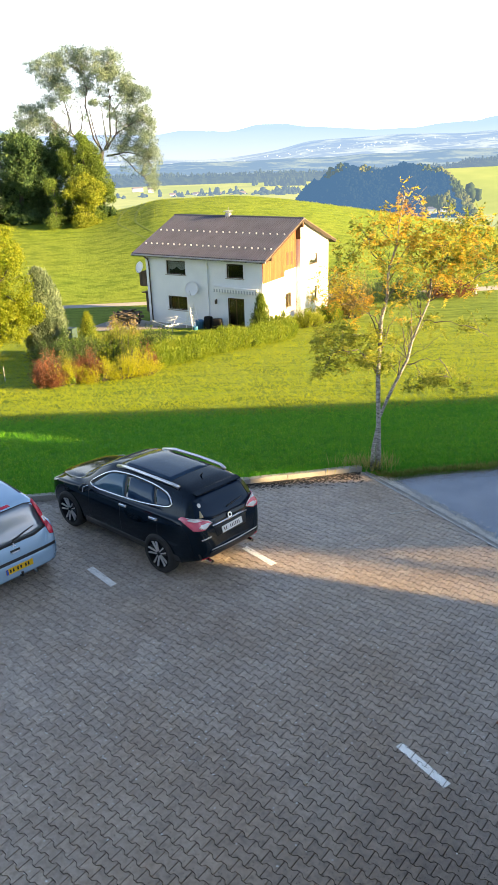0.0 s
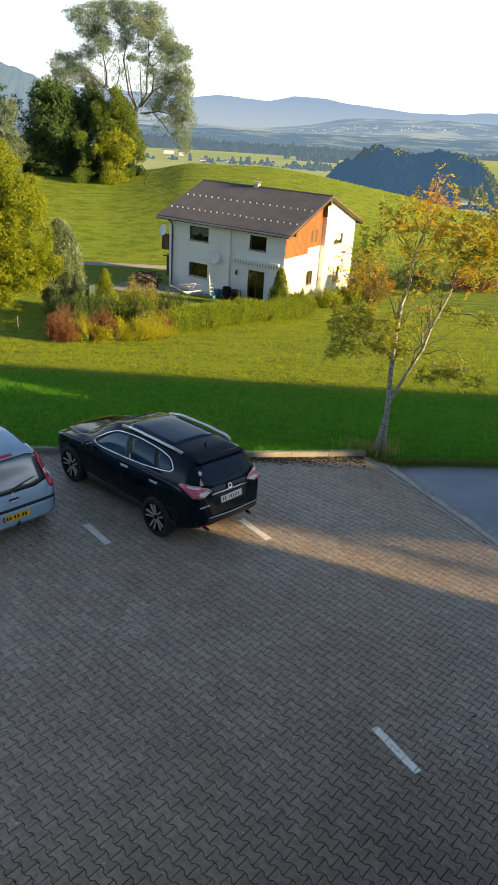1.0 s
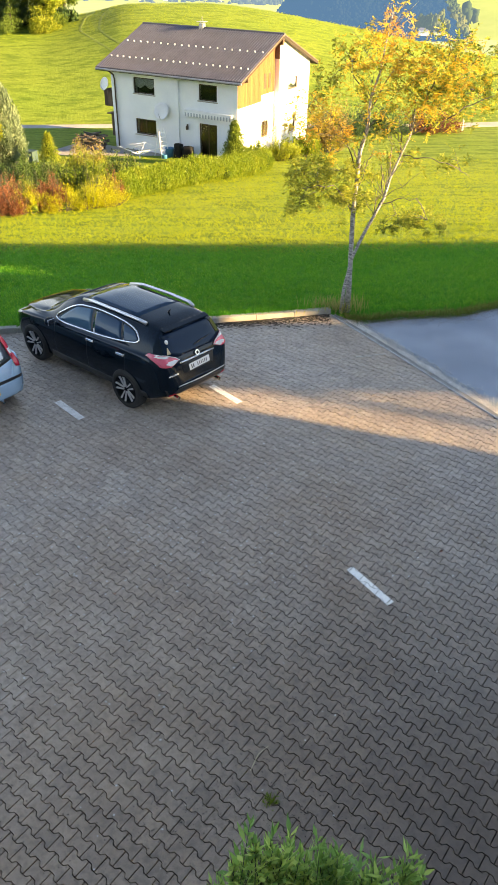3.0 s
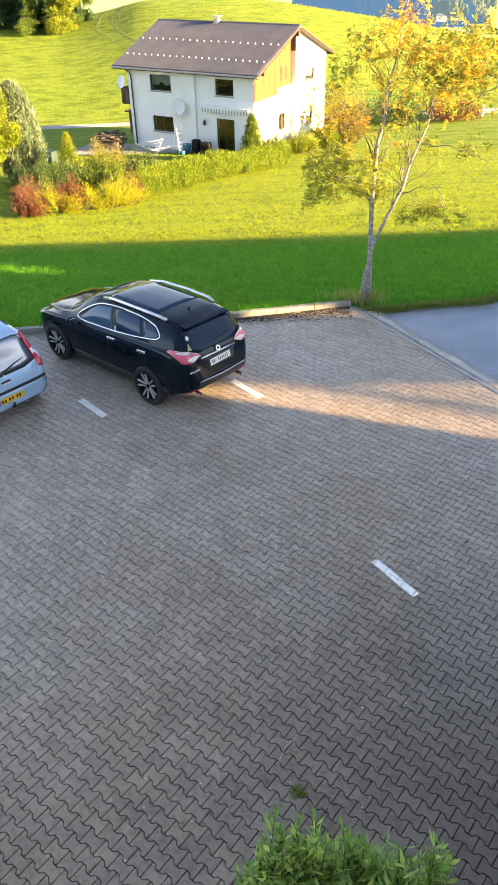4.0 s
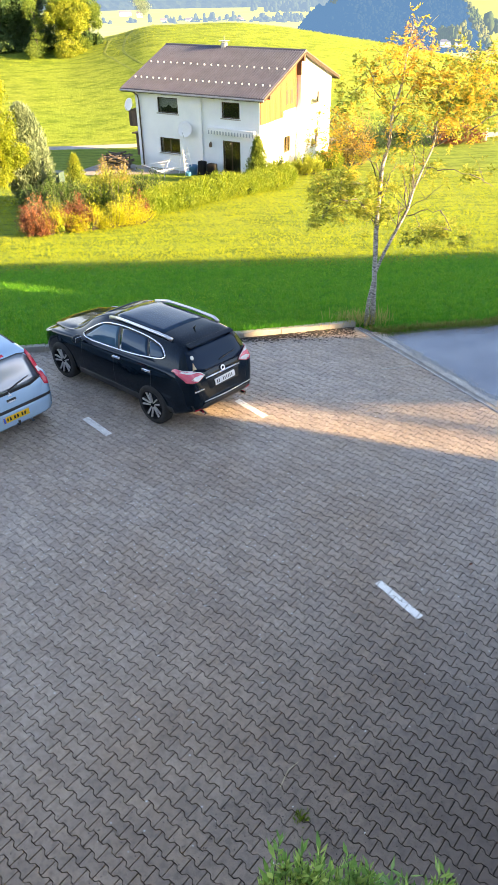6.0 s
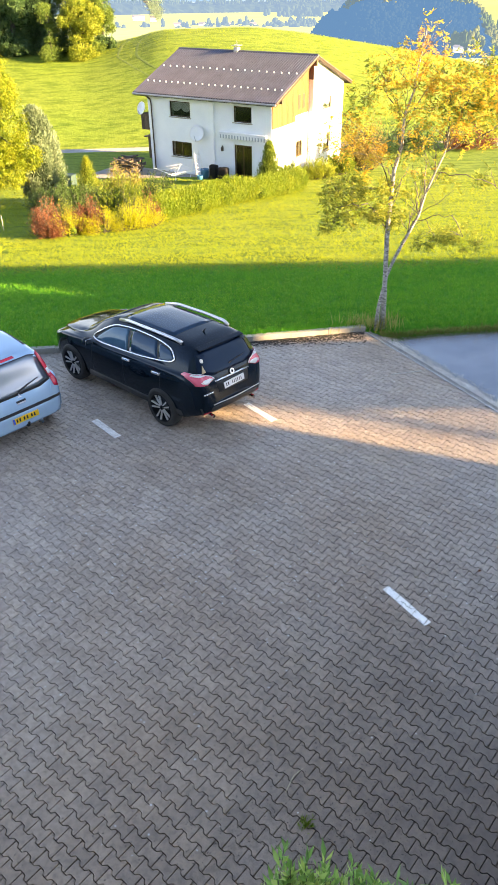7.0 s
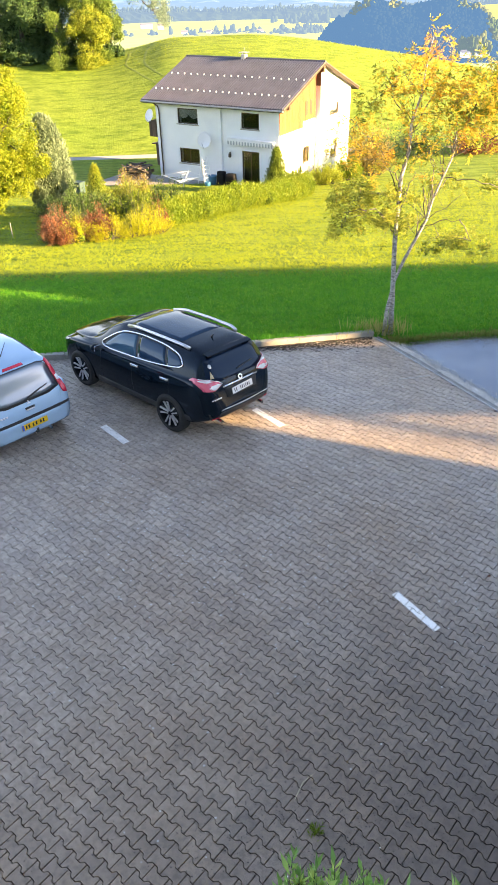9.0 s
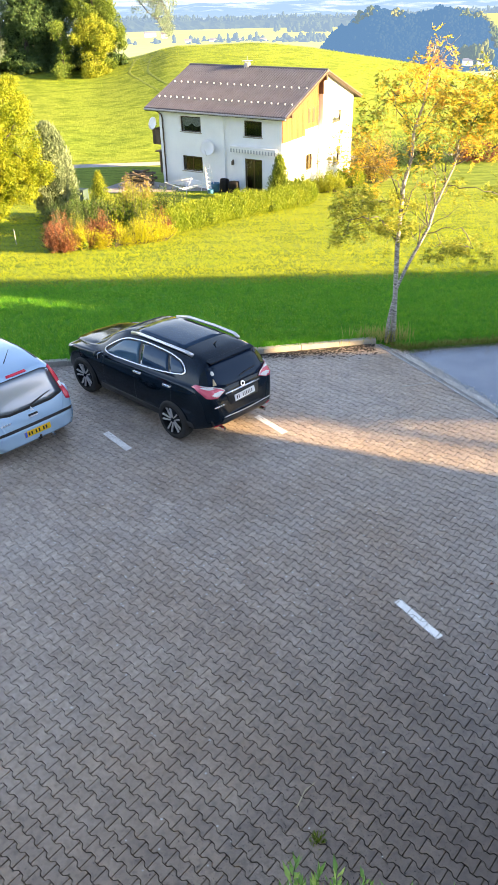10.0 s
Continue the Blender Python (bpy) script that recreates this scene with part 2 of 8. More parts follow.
def smooth_curve(xs, ys):
    """A monotone cubic through the points."""
    xs, ys = np.array(xs, float), np.array(ys, float)
    h = np.diff(xs)
    d = np.diff(ys) / h
    m = np.zeros(len(xs))
    m[0], m[-1] = d[0], d[-1]
    for i in range(1, len(xs) - 1):
        if d[i - 1] * d[i] > 0:
            m[i] = 2 * d[i - 1] * d[i] / (d[i - 1] + d[i])

    def at(x):
        x = np.clip(np.asarray(x, float), xs[0], xs[-1])
        i = np.clip(np.searchsorted(xs, x) - 1, 0, len(h) - 1)
        t = (x - xs[i]) / h[i]
        return ((1 + 2 * t) * (1 - t) ** 2 * ys[i] + t * (1 - t) ** 2 * h[i] * m[i] + t * t * (3 - 2 * t) * ys[i + 1] + t * t * (t - 1) * h[i] * m[i + 1])
    return at


# ---- the land ----
KERB = [(-40.0, 9.6), (-12.0, 13.05), (-5.4, 14.2), (0.0, 14.8), (2.6, 15.28)]     # foot of the raised kerb
EDGE = [(2.62, 15.22), (3.66, 13.4), (5.2, 10.62), (11.0, 0.6), (13.0, -3.0)]      # flush edge towards the asphalt
slope_at = smooth_curve([-100, 14.0, 15.4, 20, 30, 40, 50, 56, 66, 73], [-0.08, -0.08, 0.02, -0.5, -2.15, -3.9, -5.65, -6.1, -7.0, -7.6])
crest_at = smooth_curve([-2, -0.6, -0.315, -0.22, -0.15, -0.1, -0.02, 0.053, 0.127, 0.2, 0.32, 0.6, 2],
                        [-4, -3.2, -2.66, -2.75, -1.75, -0.6, -0.5, -1.15, -2.36, -3.8, -6.5, -9, -9])
beyond = smooth_curve([112, 135, 200, 420, 700, 1100, 1430, 1540, 5000], [0, -2.2, -14, -52, -66, -72, -73, -120, -130])
CREST, FOOT = 112.0, 73.0


def ease(t):
    t = np.clip(t, 0, 1)
    return t * t * (3 - 2 * t)


def land(x, y):
    """Height of the ground."""
    x, y = np.asarray(x, float), np.asarray(y, float)
    front = np.interp(x, [-40, -12, -5.4, 0, 2.6, 6.9, 14, 60], [9.6, 13.05, 14.2, 14.8, 15.28, 15.7, 17.6, 30])
    yy = np.where(y < 30, 15.4 + (y - front) * (30 - 15.4) / np.maximum(30 - front, 1), y)
    z = slope_at(np.where(y < front, 10, yy))
    z = np.where((y >= front) & (y < front + 0.6), np.maximum(z, 0.02), z)
    c = crest_at(x / np.maximum(y, 40))
    t = (y - FOOT) / (CREST - FOOT)
    hill = -7.6 + (c + 7.6) * (0.35 * np.clip(t, 0, 1) + 0.65 * np.sin(np.clip(t, 0, 1) * math.pi / 2))
    z = np.where(y > FOOT, hill, z)
    z = np.where(y > CREST, c + beyond(y), z)
    return z + 0.06 * np.sin(x * 0.31 + 1) * np.sin(y * 0.23) * ease((y - 17) / 10)


def strip_land():
    ys = np.concatenate([np.arange(-70, 12, 6), np.arange(12, 17.5, 0.25), np.arange(17.5, 60, 0.8), np.arange(60, 140, 1.5), np.geomspace(140, 4800, 60)])
    us = np.sinh(np.linspace(-2.2, 2.2, 121)) / math.sinh(2.2)
    V = np.empty((len(ys), len(us), 3))
    for j, y in enumerate(ys):
        x = us * (70 + 0.95 * max(y, 0))
        V[j, :, 0], V[j, :, 1] = x, y
        V[j, :, 2] = land(x, np.full(len(us), y))
    n = len(us)
    Fs = [(j * n + i, j * n + i + 1, (j + 1) * n + i + 1, (j + 1) * n + i) for j in range(len(ys) - 1) for i in range(n - 1)]
    return V.reshape(-1, 3), Fs


def ground_material():
    """Meadow: mown rows on the hill, tufts, fields in the valley, shaded and sunlit greens split at the shadow edge."""
    m, t, p = nodes_of("meadow")
    g = node(t, "NewGeometry")
    mp = node(t, "Mapping", Scale=(0.5, 1.25, 1.25))
    t.links.new(g.outputs["Position"], mp.inputs[0])
    rows = node(t, "TexNoise", Scale=1.0, Detail=4.0, Roughness=0.65)
    t.links.new(mp.outputs[0], rows.inputs["Vector"])
    tuft = node(t, "TexNoise", Scale=3.5, Detail=6.0, Roughness=0.7)
    wide = node(t, "TexNoise", Scale=0.12, Detail=4.0)
    for n in (tuft, wide):
        t.links.new(g.outputs["Position"], n.inputs["Vector"])
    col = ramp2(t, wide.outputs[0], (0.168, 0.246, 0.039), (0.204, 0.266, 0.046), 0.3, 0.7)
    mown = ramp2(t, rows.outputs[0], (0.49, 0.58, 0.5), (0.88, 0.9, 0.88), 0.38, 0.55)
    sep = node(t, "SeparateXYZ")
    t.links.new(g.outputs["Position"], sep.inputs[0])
    # colour mask: shaded green before the building's shadow edge, sunlit yellow-green beyond
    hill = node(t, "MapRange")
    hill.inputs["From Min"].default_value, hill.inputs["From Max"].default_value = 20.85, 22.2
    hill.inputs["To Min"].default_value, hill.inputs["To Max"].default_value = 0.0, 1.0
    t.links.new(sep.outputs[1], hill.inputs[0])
    shade_green = ramp2(t, wide.outputs[0], (0.038, 0.22, 0.019), (0.07, 0.245, 0.021), 0.35, 0.65)
    col = mixed(t, hill.outputs[0], shade_green, mixed(t, 1.0, col, mown, "MULTIPLY"))
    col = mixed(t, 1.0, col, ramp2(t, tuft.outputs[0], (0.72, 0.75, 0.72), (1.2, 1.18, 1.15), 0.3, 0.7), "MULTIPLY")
    t.links.new(col, p.inputs["Base Color"])
    p.inputs["Roughness"].default_value = 0.9
    p.inputs["Specular IOR Level"].default_value = 0.1
    bp = node(t, "Bump", Strength=0.8, Distance=0.12)
    t.links.new(tuft.outputs[0], bp.inputs["Height"])
    t.links.new(bp.outputs[0], p.inputs["Normal"])
    return m


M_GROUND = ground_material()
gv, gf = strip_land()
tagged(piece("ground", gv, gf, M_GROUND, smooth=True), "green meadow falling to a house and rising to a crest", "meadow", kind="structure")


def slab(name, outline, z0, z1, material, label, category, kind="structure"):
    bm = bmesh.new()
    f = bm.faces.new([bm.verts.new((x, y, z1)) for x, y in outline])
    r = bmesh.ops.extrude_face_region(bm, geom=[f])
    bmesh.ops.translate(bm, verts=[v for v in r["geom"] if isinstance(v, bmesh.types.BMVert)], vec=(0, 0, z0 - z1))
    return tagged(part(name, bm, material, None), label, category, kind=kind)


pavement = slab("pavement", KERB + EDGE[1:] + [(13.0, -14.0), (-40.0, -14.0)], -0.3, -0.045, M_JOINT, "car park of grey interlocking concrete pavers", "car park")
road = slab("road", [(x + 0.16, y) for x, y in EDGE[:4]] + [(13.2, -3.0), (60, -3.0), (60, 27.5), (14, 17.45), (8.5, 16.1), (6.9, 15.72), (5.6, 15.15), (4.1, 14.98), (3.2, 14.75)],
            -0.3, -0.02, M_ASPHALT, "blue-grey asphalt drive beside the car park", "road")


def kerb_run(name, line, width, z0, z1, material, parent, side, length=1.0):
    """Kerb stones end to end along a line, each with eased edges."""
    made = 0
    for (xa, ya), (xb, yb) in zip(line, line[1:]):
        d = Vector((xb - xa, yb - ya, 0))
        n = max(1, round(d.length / length))
        w = math.degrees(math.atan2(d.y, d.x))
        for i in range(n):
            a = Vector((xa, ya, 0)) + d * (i / n)
            bm = box(0.004, d.length / n - 0.004, 0, width * side, z0 + random.uniform(-0.004, 0.004), z1 + random.uniform(-0.006, 0.006), bevel=0.008)
            ob = part(name, bm, material, parent)
            ob.matrix_world = pose(a.x, a.y, 0, 0, 0, w + random.uniform(-0.4, 0.4))
            made += 1


kerb = empty("kerb", pose(0, 14.8, 0), "pale concrete kerb between car park and lawn", "kerb", kind="structure")
kerb.matrix_world = Matrix()
kerb_run("kerb_stone", KERB[1:], 0.14, -0.2, 0.12, M_KERB, kerb, 1)
edging = empty("edging", Matrix(), "flush pale stone edging along the asphalt", "edging", kind="structure")
kerb_run("edging_stone", EDGE, 0.1, -0.2, 0.006, M_EDGING, edging, 1)
drain = tagged(piece("drain_rail", *tube([(x - 0.02, y, 0.0) for x, y in EDGE], [0.018] * len(EDGE), 6), M_GREYMETAL), "narrow rusty metal rail beside the edging", "rail", kind="structure")

# path behind the house
pv = []
for i in range(60):
    x = -75 + i * 2.6
    y = 71.4 + 0.088 * x + 0.0006 * x * x
    for dy in (-1.05, -0.9, 0.9, 1.05):
        pv.append((x, y + dy, float(land(x, y)) + (0.05 if abs(dy) < 1.0 else -0.1)))
pf = [(i * 4 + k, (i + 1) * 4 + k, (i + 1) * 4 + k + 1, i * 4 + k + 1) for i in range(59) for k in range(3)]
tagged(piece("path", pv, pf, M_PATH), "narrow pale farm road across the meadow", "path", kind="structure")


# ---- the building that the camera looks out of, and unseen walls added to shape the shade ----
def wall_block(name, x0, x1, z0, z1, label, y0=-1.1, y1=-0.75):
    return tagged(part(name, box(x0, x1, y0, y1, z0, z1), M_WHITE), label, "building", kind="structure")


TALL = 15.94
wall_block("wall_south", -30, 36.0, -0.3, TALL, "plain rendered wall of the building behind")
screen = empty("sun_slats", Matrix(), "unseen upright slats added to dim the sun in the gap", "screen")
# slats added to thin the sunlight, wider away from the building
for i in range(8):
    x = 36.55 + 0.3 * i
    part("slat", box(x + 0.02, x + 0.02 + 0.28 * (0.16 + 0.008 * i * i), -0.93, -0.915, -0.3, TALL - 0.1), M_DARKWOOD, screen)
# unseen wall pieces, their gaps set to let sun onto car park and lawn
SHADE_WALL = "unseen wall piece added to shape the shade"
wall_block("shade_lintel", 36.0, 39.3, 9.45, TALL, SHADE_WALL, -1.1, -0.95)
for i in range(3):
    part("slat", box(38.95 + i * 0.27, 39.15 + i * 0.27, -0.93, -0.915, -0.3, TALL - 0.1), M_DARKWOOD, screen)
wall_block("shade_wall_1", 38.9, 39.75, 10.0, TALL, SHADE_WALL, -0.935, -0.905)
wall_block("shade_wall_2", 39.75, 42.9, -0.3, 7.4, SHADE_WALL, -0.935, -0.905)
for i in range(6):
    part("slat", box(39.8 + i * 0.45, 40.03 + i * 0.45, -0.93, -0.915, 7.4, 9.2), M_DARKWOOD, screen)
wall_block("shade_wall_3", 39.75, 42.9, 9.2, TALL, SHADE_WALL, -0.935, -0.905)
wall_block("shade_wall_4", 42.9, 46.8, -0.3, TALL, SHADE_WALL)
wall_block("shade_wall_5", 46.8, 50.5, -0.3, 11.36, SHADE_WALL)
wall_block("shade_wall_6", 46.8, 49.2, 11.85, TALL, SHADE_WALL)
wall_block("shade_wall_7", 49.2, 50.5, 11.85, 13.73, SHADE_WALL)
wall_block("shade_wall_8", 50.5, 54.5, -0.3, 13.73, SHADE_WALL)
wall_block("shade_wall_9", 54.5, 55.7, -0.3, 14.2, SHADE_WALL)
wall_block("shade_wall_10", 55.7, 130, -0.3, TALL, SHADE_WALL)


# wooded rise added out of view to the east, closing the horizon and darkening reflections in car glass
V, n = [], 60
for j in range(8):
    for i in range(n):
        a = radians(-6 + 66 * i / (n - 1))
        d = 420 - 30 * j
        hgt = 88 * (1 - j / 7) ** 0.8 * min(1, i / 8) * (0.8 + 0.2 * math.sin(i * 0.7))
        V.append((d * math.cos(a), d * math.sin(a), -20 + hgt + 5 * noise.noise(Vector((i * 0.9, j * 0.7, 0)))))
M_EASTWOOD = surf("east_wood", (0.02, 0.035, 0.012), (0.05, 0.07, 0.02), 0.05, 0.6, 0.95, 0.3)
tagged(piece("backdrop_east", V, [(j * n + i, j * n + i + 1, (j + 1) * n + i + 1, (j + 1) * n + i) for j in range(7) for i in range(n - 1)], M_EASTWOOD), "unseen dark rise added beyond the drive", "hills", kind="structure")


# ---- cars ----
from mathutils.bvhtree import BVHTree

M_BLACKPAINT = plain("black_car_paint", (0.002, 0.007, 0.012), 0.06, 0.0, spec=0.26)
M_BLACKPAINT.node_tree.nodes["Principled BSDF"].inputs["Specular Tint"].default_value = (0.6, 0.78, 1.0, 1)
M_BLUEPAINT = plain("pale_blue_metallic_paint", (0.33, 0.53, 0.71), 0.26, 0.25, coat=1.0)
M_CARGLASS = plain("tinted_car_glass", (0.008, 0.028, 0.056), 0.03, spec=0.4)
M_SIDEGLASS = plain("side_car_glass", (0.03, 0.085, 0.13), 0.03, spec=0.5)
M_SIDEGLASS.node_tree.nodes["Principled BSDF"].inputs["Specular Tint"].default_value = (0.5, 0.75, 1.0, 1)
M_CARGLASS.node_tree.nodes["Principled BSDF"].inputs["Specular Tint"].default_value = (0.5, 0.75, 1.0, 1)
M_REARDARK = plain("privacy_rear_glass", (0.004, 0.011, 0.026), 0.03, spec=0.2)
M_REARDARK.node_tree.nodes["Principled BSDF"].inputs["Specular Tint"].default_value = (0.45, 0.72, 1.0, 1)
# pale blue of the reflected sky put into the rear glass colour
M_REARGLASS = plain("sky_toned_rear_glass", (0.09, 0.125, 0.15), 0.16, 0.0)
M_CHROME = plain("chrome", (0.75, 0.76, 0.78), 0.12, 1.0)
M_SATIN = plain("satin_aluminium", (0.6, 0.61, 0.63), 0.3, 1.0)
M_REDLENS = plain("red_lens", (0.7, 0.02, 0.05), 0.2, coat=0.25)
M_ROSELENS = plain("rose_red_lens", (0.72, 0.085, 0.14), 0.15, coat=0.5)
M_CLEARLENS = plain("clear_lens", (0.75, 0.72, 0.72), 0.1, coat=0.8)
M_RUBBER = surf("tyre_rubber", (0.012, 0.012, 0.012), (0.025, 0.025, 0.025), 8, 60, 0.8, 0.3)
M_RIMDARK = plain("dark_alloy", (0.008, 0.008, 0.009), 0.7, 0.0, spec=0.1)
M_RIMLIGHT = plain("machined_alloy", (0.62, 0.62, 0.63), 0.35, 0.3)
M_PLATEWHITE = plain("white_plate", (0.78, 0.78, 0.78), 0.35)
M_PLATEYELLOW = plain("yellow_plate", (0.8, 0.45, 0.01), 0.35)
M_PLATEBLUE = plain("blue_plate_band", (0.02, 0.08, 0.45), 0.35)
M_INK = plain("black_print", (0.01, 0.01, 0.01), 0.5)
M_STICKER = plain("round_sticker", (0.7, 0.68, 0.62), 0.5)
M_STICKERTAN = plain("tan_sticker", (0.5, 0.38, 0.22), 0.5)


def body_shell(c):
    """Vertices and faces of a closed car body from its lengthwise curves."""
    L = c["length"]
    s = np.unique(np.concatenate([np.linspace(0, 0.5, 30) ** 1.0, np.linspace(0.5, L - 0.5, 64), np.linspace(L - 0.5, L, 22), np.linspace(0, 0.12, 16)]))
    zb, zt, belt, wm = (smooth_curve(*c[k])(s) for k in ("bottom", "top", "belt", "width"))
    wr, wg = smooth_curve(*c["roofwidth"])(s), smooth_curve(*c["glasswidth"])(s)
    belt = np.minimum(belt, zt - 0.02)
    rings = []
    for i in range(len(s)):
        h = belt[i] - zb[i]
        cp = [(0, zb[i]), (wm[i] * 0.6, zb[i]), (wm[i] * 0.93, zb[i] + 0.02), (wm[i] * 0.985, zb[i] + h * 0.3), (wm[i], zb[i] + h * 0.62), (wm[i] * 0.985, zb[i] + h * 0.88),
              (wm[i] * 0.95, belt[i]), (min(wg[i], wm[i] * 0.93), belt[i] + 0.02 * min(1, (zt[i] - belt[i]) * 5)), ]
        up = zt[i] - belt[i]
        cp += [((min(wg[i], wm[i] * 0.93) * 0.5 + wr[i] * 0.5) + 0.03 * min(1, up * 2), belt[i] + up * 0.5), (wr[i], zt[i] - 0.055 - 0.02 * min(1, up)), (wr[i] * 0.86, zt[i] - 0.022), (wr[i] * 0.5, zt[i] - 0.006), (0, zt[i])]
        cp = np.array(cp)
        t = np.arange(len(cp))
        tt = np.linspace(0, len(cp) - 1, 37)
        rings.append(np.c_[smooth_curve(t, cp[:, 0])(tt), smooth_curve(t, cp[:, 1])(tt)])
    V, Fs, n = [], [], 37
    full = 2 * n - 2
    for i, r in enumerate(rings):
        for y, z in r:
            V.append((s[i] - c["axle"], y, z))
        for y, z in r[-2:0:-1]:
            V.append((s[i] - c["axle"], -y, z))
    for i in range(len(rings) - 1):
        for k in range(full):
            k2 = (k + 1) % full
            Fs.append((i * full + k, i * full + k2, (i + 1) * full + k2, (i + 1) * full + k))
    Fs.append(tuple(range(full)))
    Fs.append(tuple(range((len(rings) - 1) * full + full - 1, (len(rings) - 1) * full - 1, -1)))
    return V, Fs


def cut_arches(ob, wheels, radius, half):
    """Wheel arches cut out of the body."""
    for x, z in wheels:
        bm = bmesh.new()
        for sgn in (-1, 1):
            bmesh.ops.create_cone(bm, cap_ends=True, segments=40, radius1=radius, radius2=radius, depth=0.5, matrix=pose(x, sgn * (half + 0.02), z, 90, 0, 0))
        me = bpy.data.meshes.new("cut")
        bm.to_mesh(me)
        bm.free()
        cut = new("cut", me)
        mod = ob.modifiers.new("arch", "BOOLEAN")
        mod.object, mod.operation, mod.solver = cut, "DIFFERENCE", "EXACT"
        done = bpy.data.meshes.new_from_object(ob.evaluated_get(bpy.context.evaluated_depsgraph_get()))
        ob.modifiers.clear()
        ob.data = done
        bpy.data.objects.remove(cut)


class Shell:
    """Lays panels, lines and points onto a car body."""

    def __init__(self, verts, faces, parent):
        self.tree = BVHTree.FromPolygons([Vector(v) for v in verts], faces)
        self.parent = parent

    def on(self, p, way, off):
        hit, normal, _, _ = self.tree.ray_cast(Vector(p), Vector(way).normalized())
        if hit is None:
            hit, normal, _, _ = self.tree.find_nearest(Vector(p) + Vector(way).normalized() * 1.2)
        if normal.dot(Vector(way)) > 0:
            normal = -normal
        return hit + normal * off

    def panel(self, name, outline, frame_, material, off=0.006, rings=5, label="", per=6, skirt=0.02):
        """A smooth panel lying on the body: outline in the two axes of frame_ = (origin, u, v, way)."""
        o, u, v, way = (Vector(q) for q in frame_)
        pts = []
        for (a, b), (a2, b2) in zip(outline, outline[1:] + outline[:1]):
            for k in range(per):
                pts.append((a + (a2 - a) * k / per, b + (b2 - b) * k / per))
        ca, cb = sum(p[0] for p in pts) / len(pts), sum(p[1] for p in pts) / len(pts)
        V, Fs, n = [], [], len(pts)
        for r in range(rings + 1):
            w = 1 - r / (rings + 0.35)
            for a, b in pts:
                V.append(self.on(o + u * (ca + (a - ca) * w) + v * (cb + (b - cb) * w), way, off))
        for r in range(rings):
            for k in range(n):
                k2 = (k + 1) % n
                Fs.append((r * n + k, r * n + k2, (r + 1) * n + k2, (r + 1) * n + k))
        Fs.append(tuple(rings * n + k for k in range(n)))
        base = len(V)
        for a, b in pts:
            V.append(self.on(o + u * a + v * b, way, -skirt))
        Fs += [(base + k, base + (k + 1) % n, (k + 1) % n, k) for k in range(n)]
        ob = piece(name, V, Fs, material, self.parent, label, smooth=True)
        return ob

    def line(self, name, outline, frame_, material, radius, off=0.004, closed=True, label="", per=8):
        o, u, v, way = (Vector(q) for q in frame_)
        pts = []
        pairs = list(zip(outline, outline[1:] + (outline[:1] if closed else [])))
        for (a, b), (a2, b2) in pairs:
            for k in range(per):
                pts.append(self.on(o + u * (a + (a2 - a) * k / per) + v * (b + (b2 - b) * k / per), way, off))
        if closed:
            pts.append(pts[0])
        return piece(name, *tube(pts, [radius] * len(pts), 6), material, self.parent, label, smooth=True)


def wheel(car, x, y, radius, width, rim, light):
    """A tyre, an alloy rim with paired spokes and a hub; y > 0 is the left side."""
    w = tagged(new("wheel"), "")
    w.parent = car
    w.matrix_basis = pose(x, y, radius, 0, 0, 0 if y > 0 else 180)
    tv = lathe([(rim, -width / 2), (radius * 0.93, -width / 2), (radius * 0.985, -width * 0.38), (radius, -width * 0.2), (radius, width * 0.2), (radius * 0.985, width * 0.38), (radius * 0.93, width / 2), (rim, width / 2 - 0.004), (rim, -width / 2)], 40, "y")
    piece("tyre", *tv, M_RUBBER, w, smooth=True)
    rv = lathe([(rim + 0.004, -width * 0.45), (rim * 0.93, width * 0.1), (rim * 0.3, width * 0.12), (0.001, width * 0.12)], 40, "y")
    ro = lathe([(rim * 0.93, width * 0.1), (rim * 0.95, width * 0.5), (rim + 0.006, width * 0.5), (rim + 0.006, width * 0.3)], 40, "y")
    piece("rim_lip", *lathe([(rim * 0.96, width * 0.5), (rim * 0.965, width * 0.515), (rim * 1.01, width * 0.515), (rim * 1.015, width * 0.5)], 40, "y"), M_RIMDARK, w, smooth=True)
    piece("rim", *merge([rv, ro]), M_RIMDARK, w, smooth=True)
    bits = []
    for k in range(5):
        for d in (-0.17, 0.17):
            a0, a1 = 2 * math.pi * k / 5 + d * 2.2, 2 * math.pi * k / 5 + d * 1.25
            p0, p1 = (0.05 * math.cos(a0), 0.05 * math.sin(a0)), (rim * 0.95 * math.cos(a1), rim * 0.95 * math.sin(a1))
            n = Vector((-(p1[1] - p0[1]), p1[0] - p0[0])).normalized()
            V = []
            for p, h, wd in ((p0, width * 0.36, 0.005), (p1, width * 0.44, 0.013)):
                for sg in (-1, 1):
                    for dy in (0, 0.03):
                        V.append((p[0] + n.x * wd * sg, h + 0.02 - dy, p[1] + n.y * wd * sg))
            bits.append((V, [(0, 2, 6, 4), (0, 4, 5, 1), (2, 3, 7, 6), (1, 5, 7, 3), (4, 6, 7, 5), (0, 1, 3, 2)]))
    piece("spoke", *merge(bits), light, w, "machined silver spokes")
    piece("hub_cap", *lathe([(0.001, width * 0.45), (0.028, width * 0.45), (0.034, width * 0.4), (0.034, width * 0.2)], 20, "y"), M_RIMDARK, w)
    return w


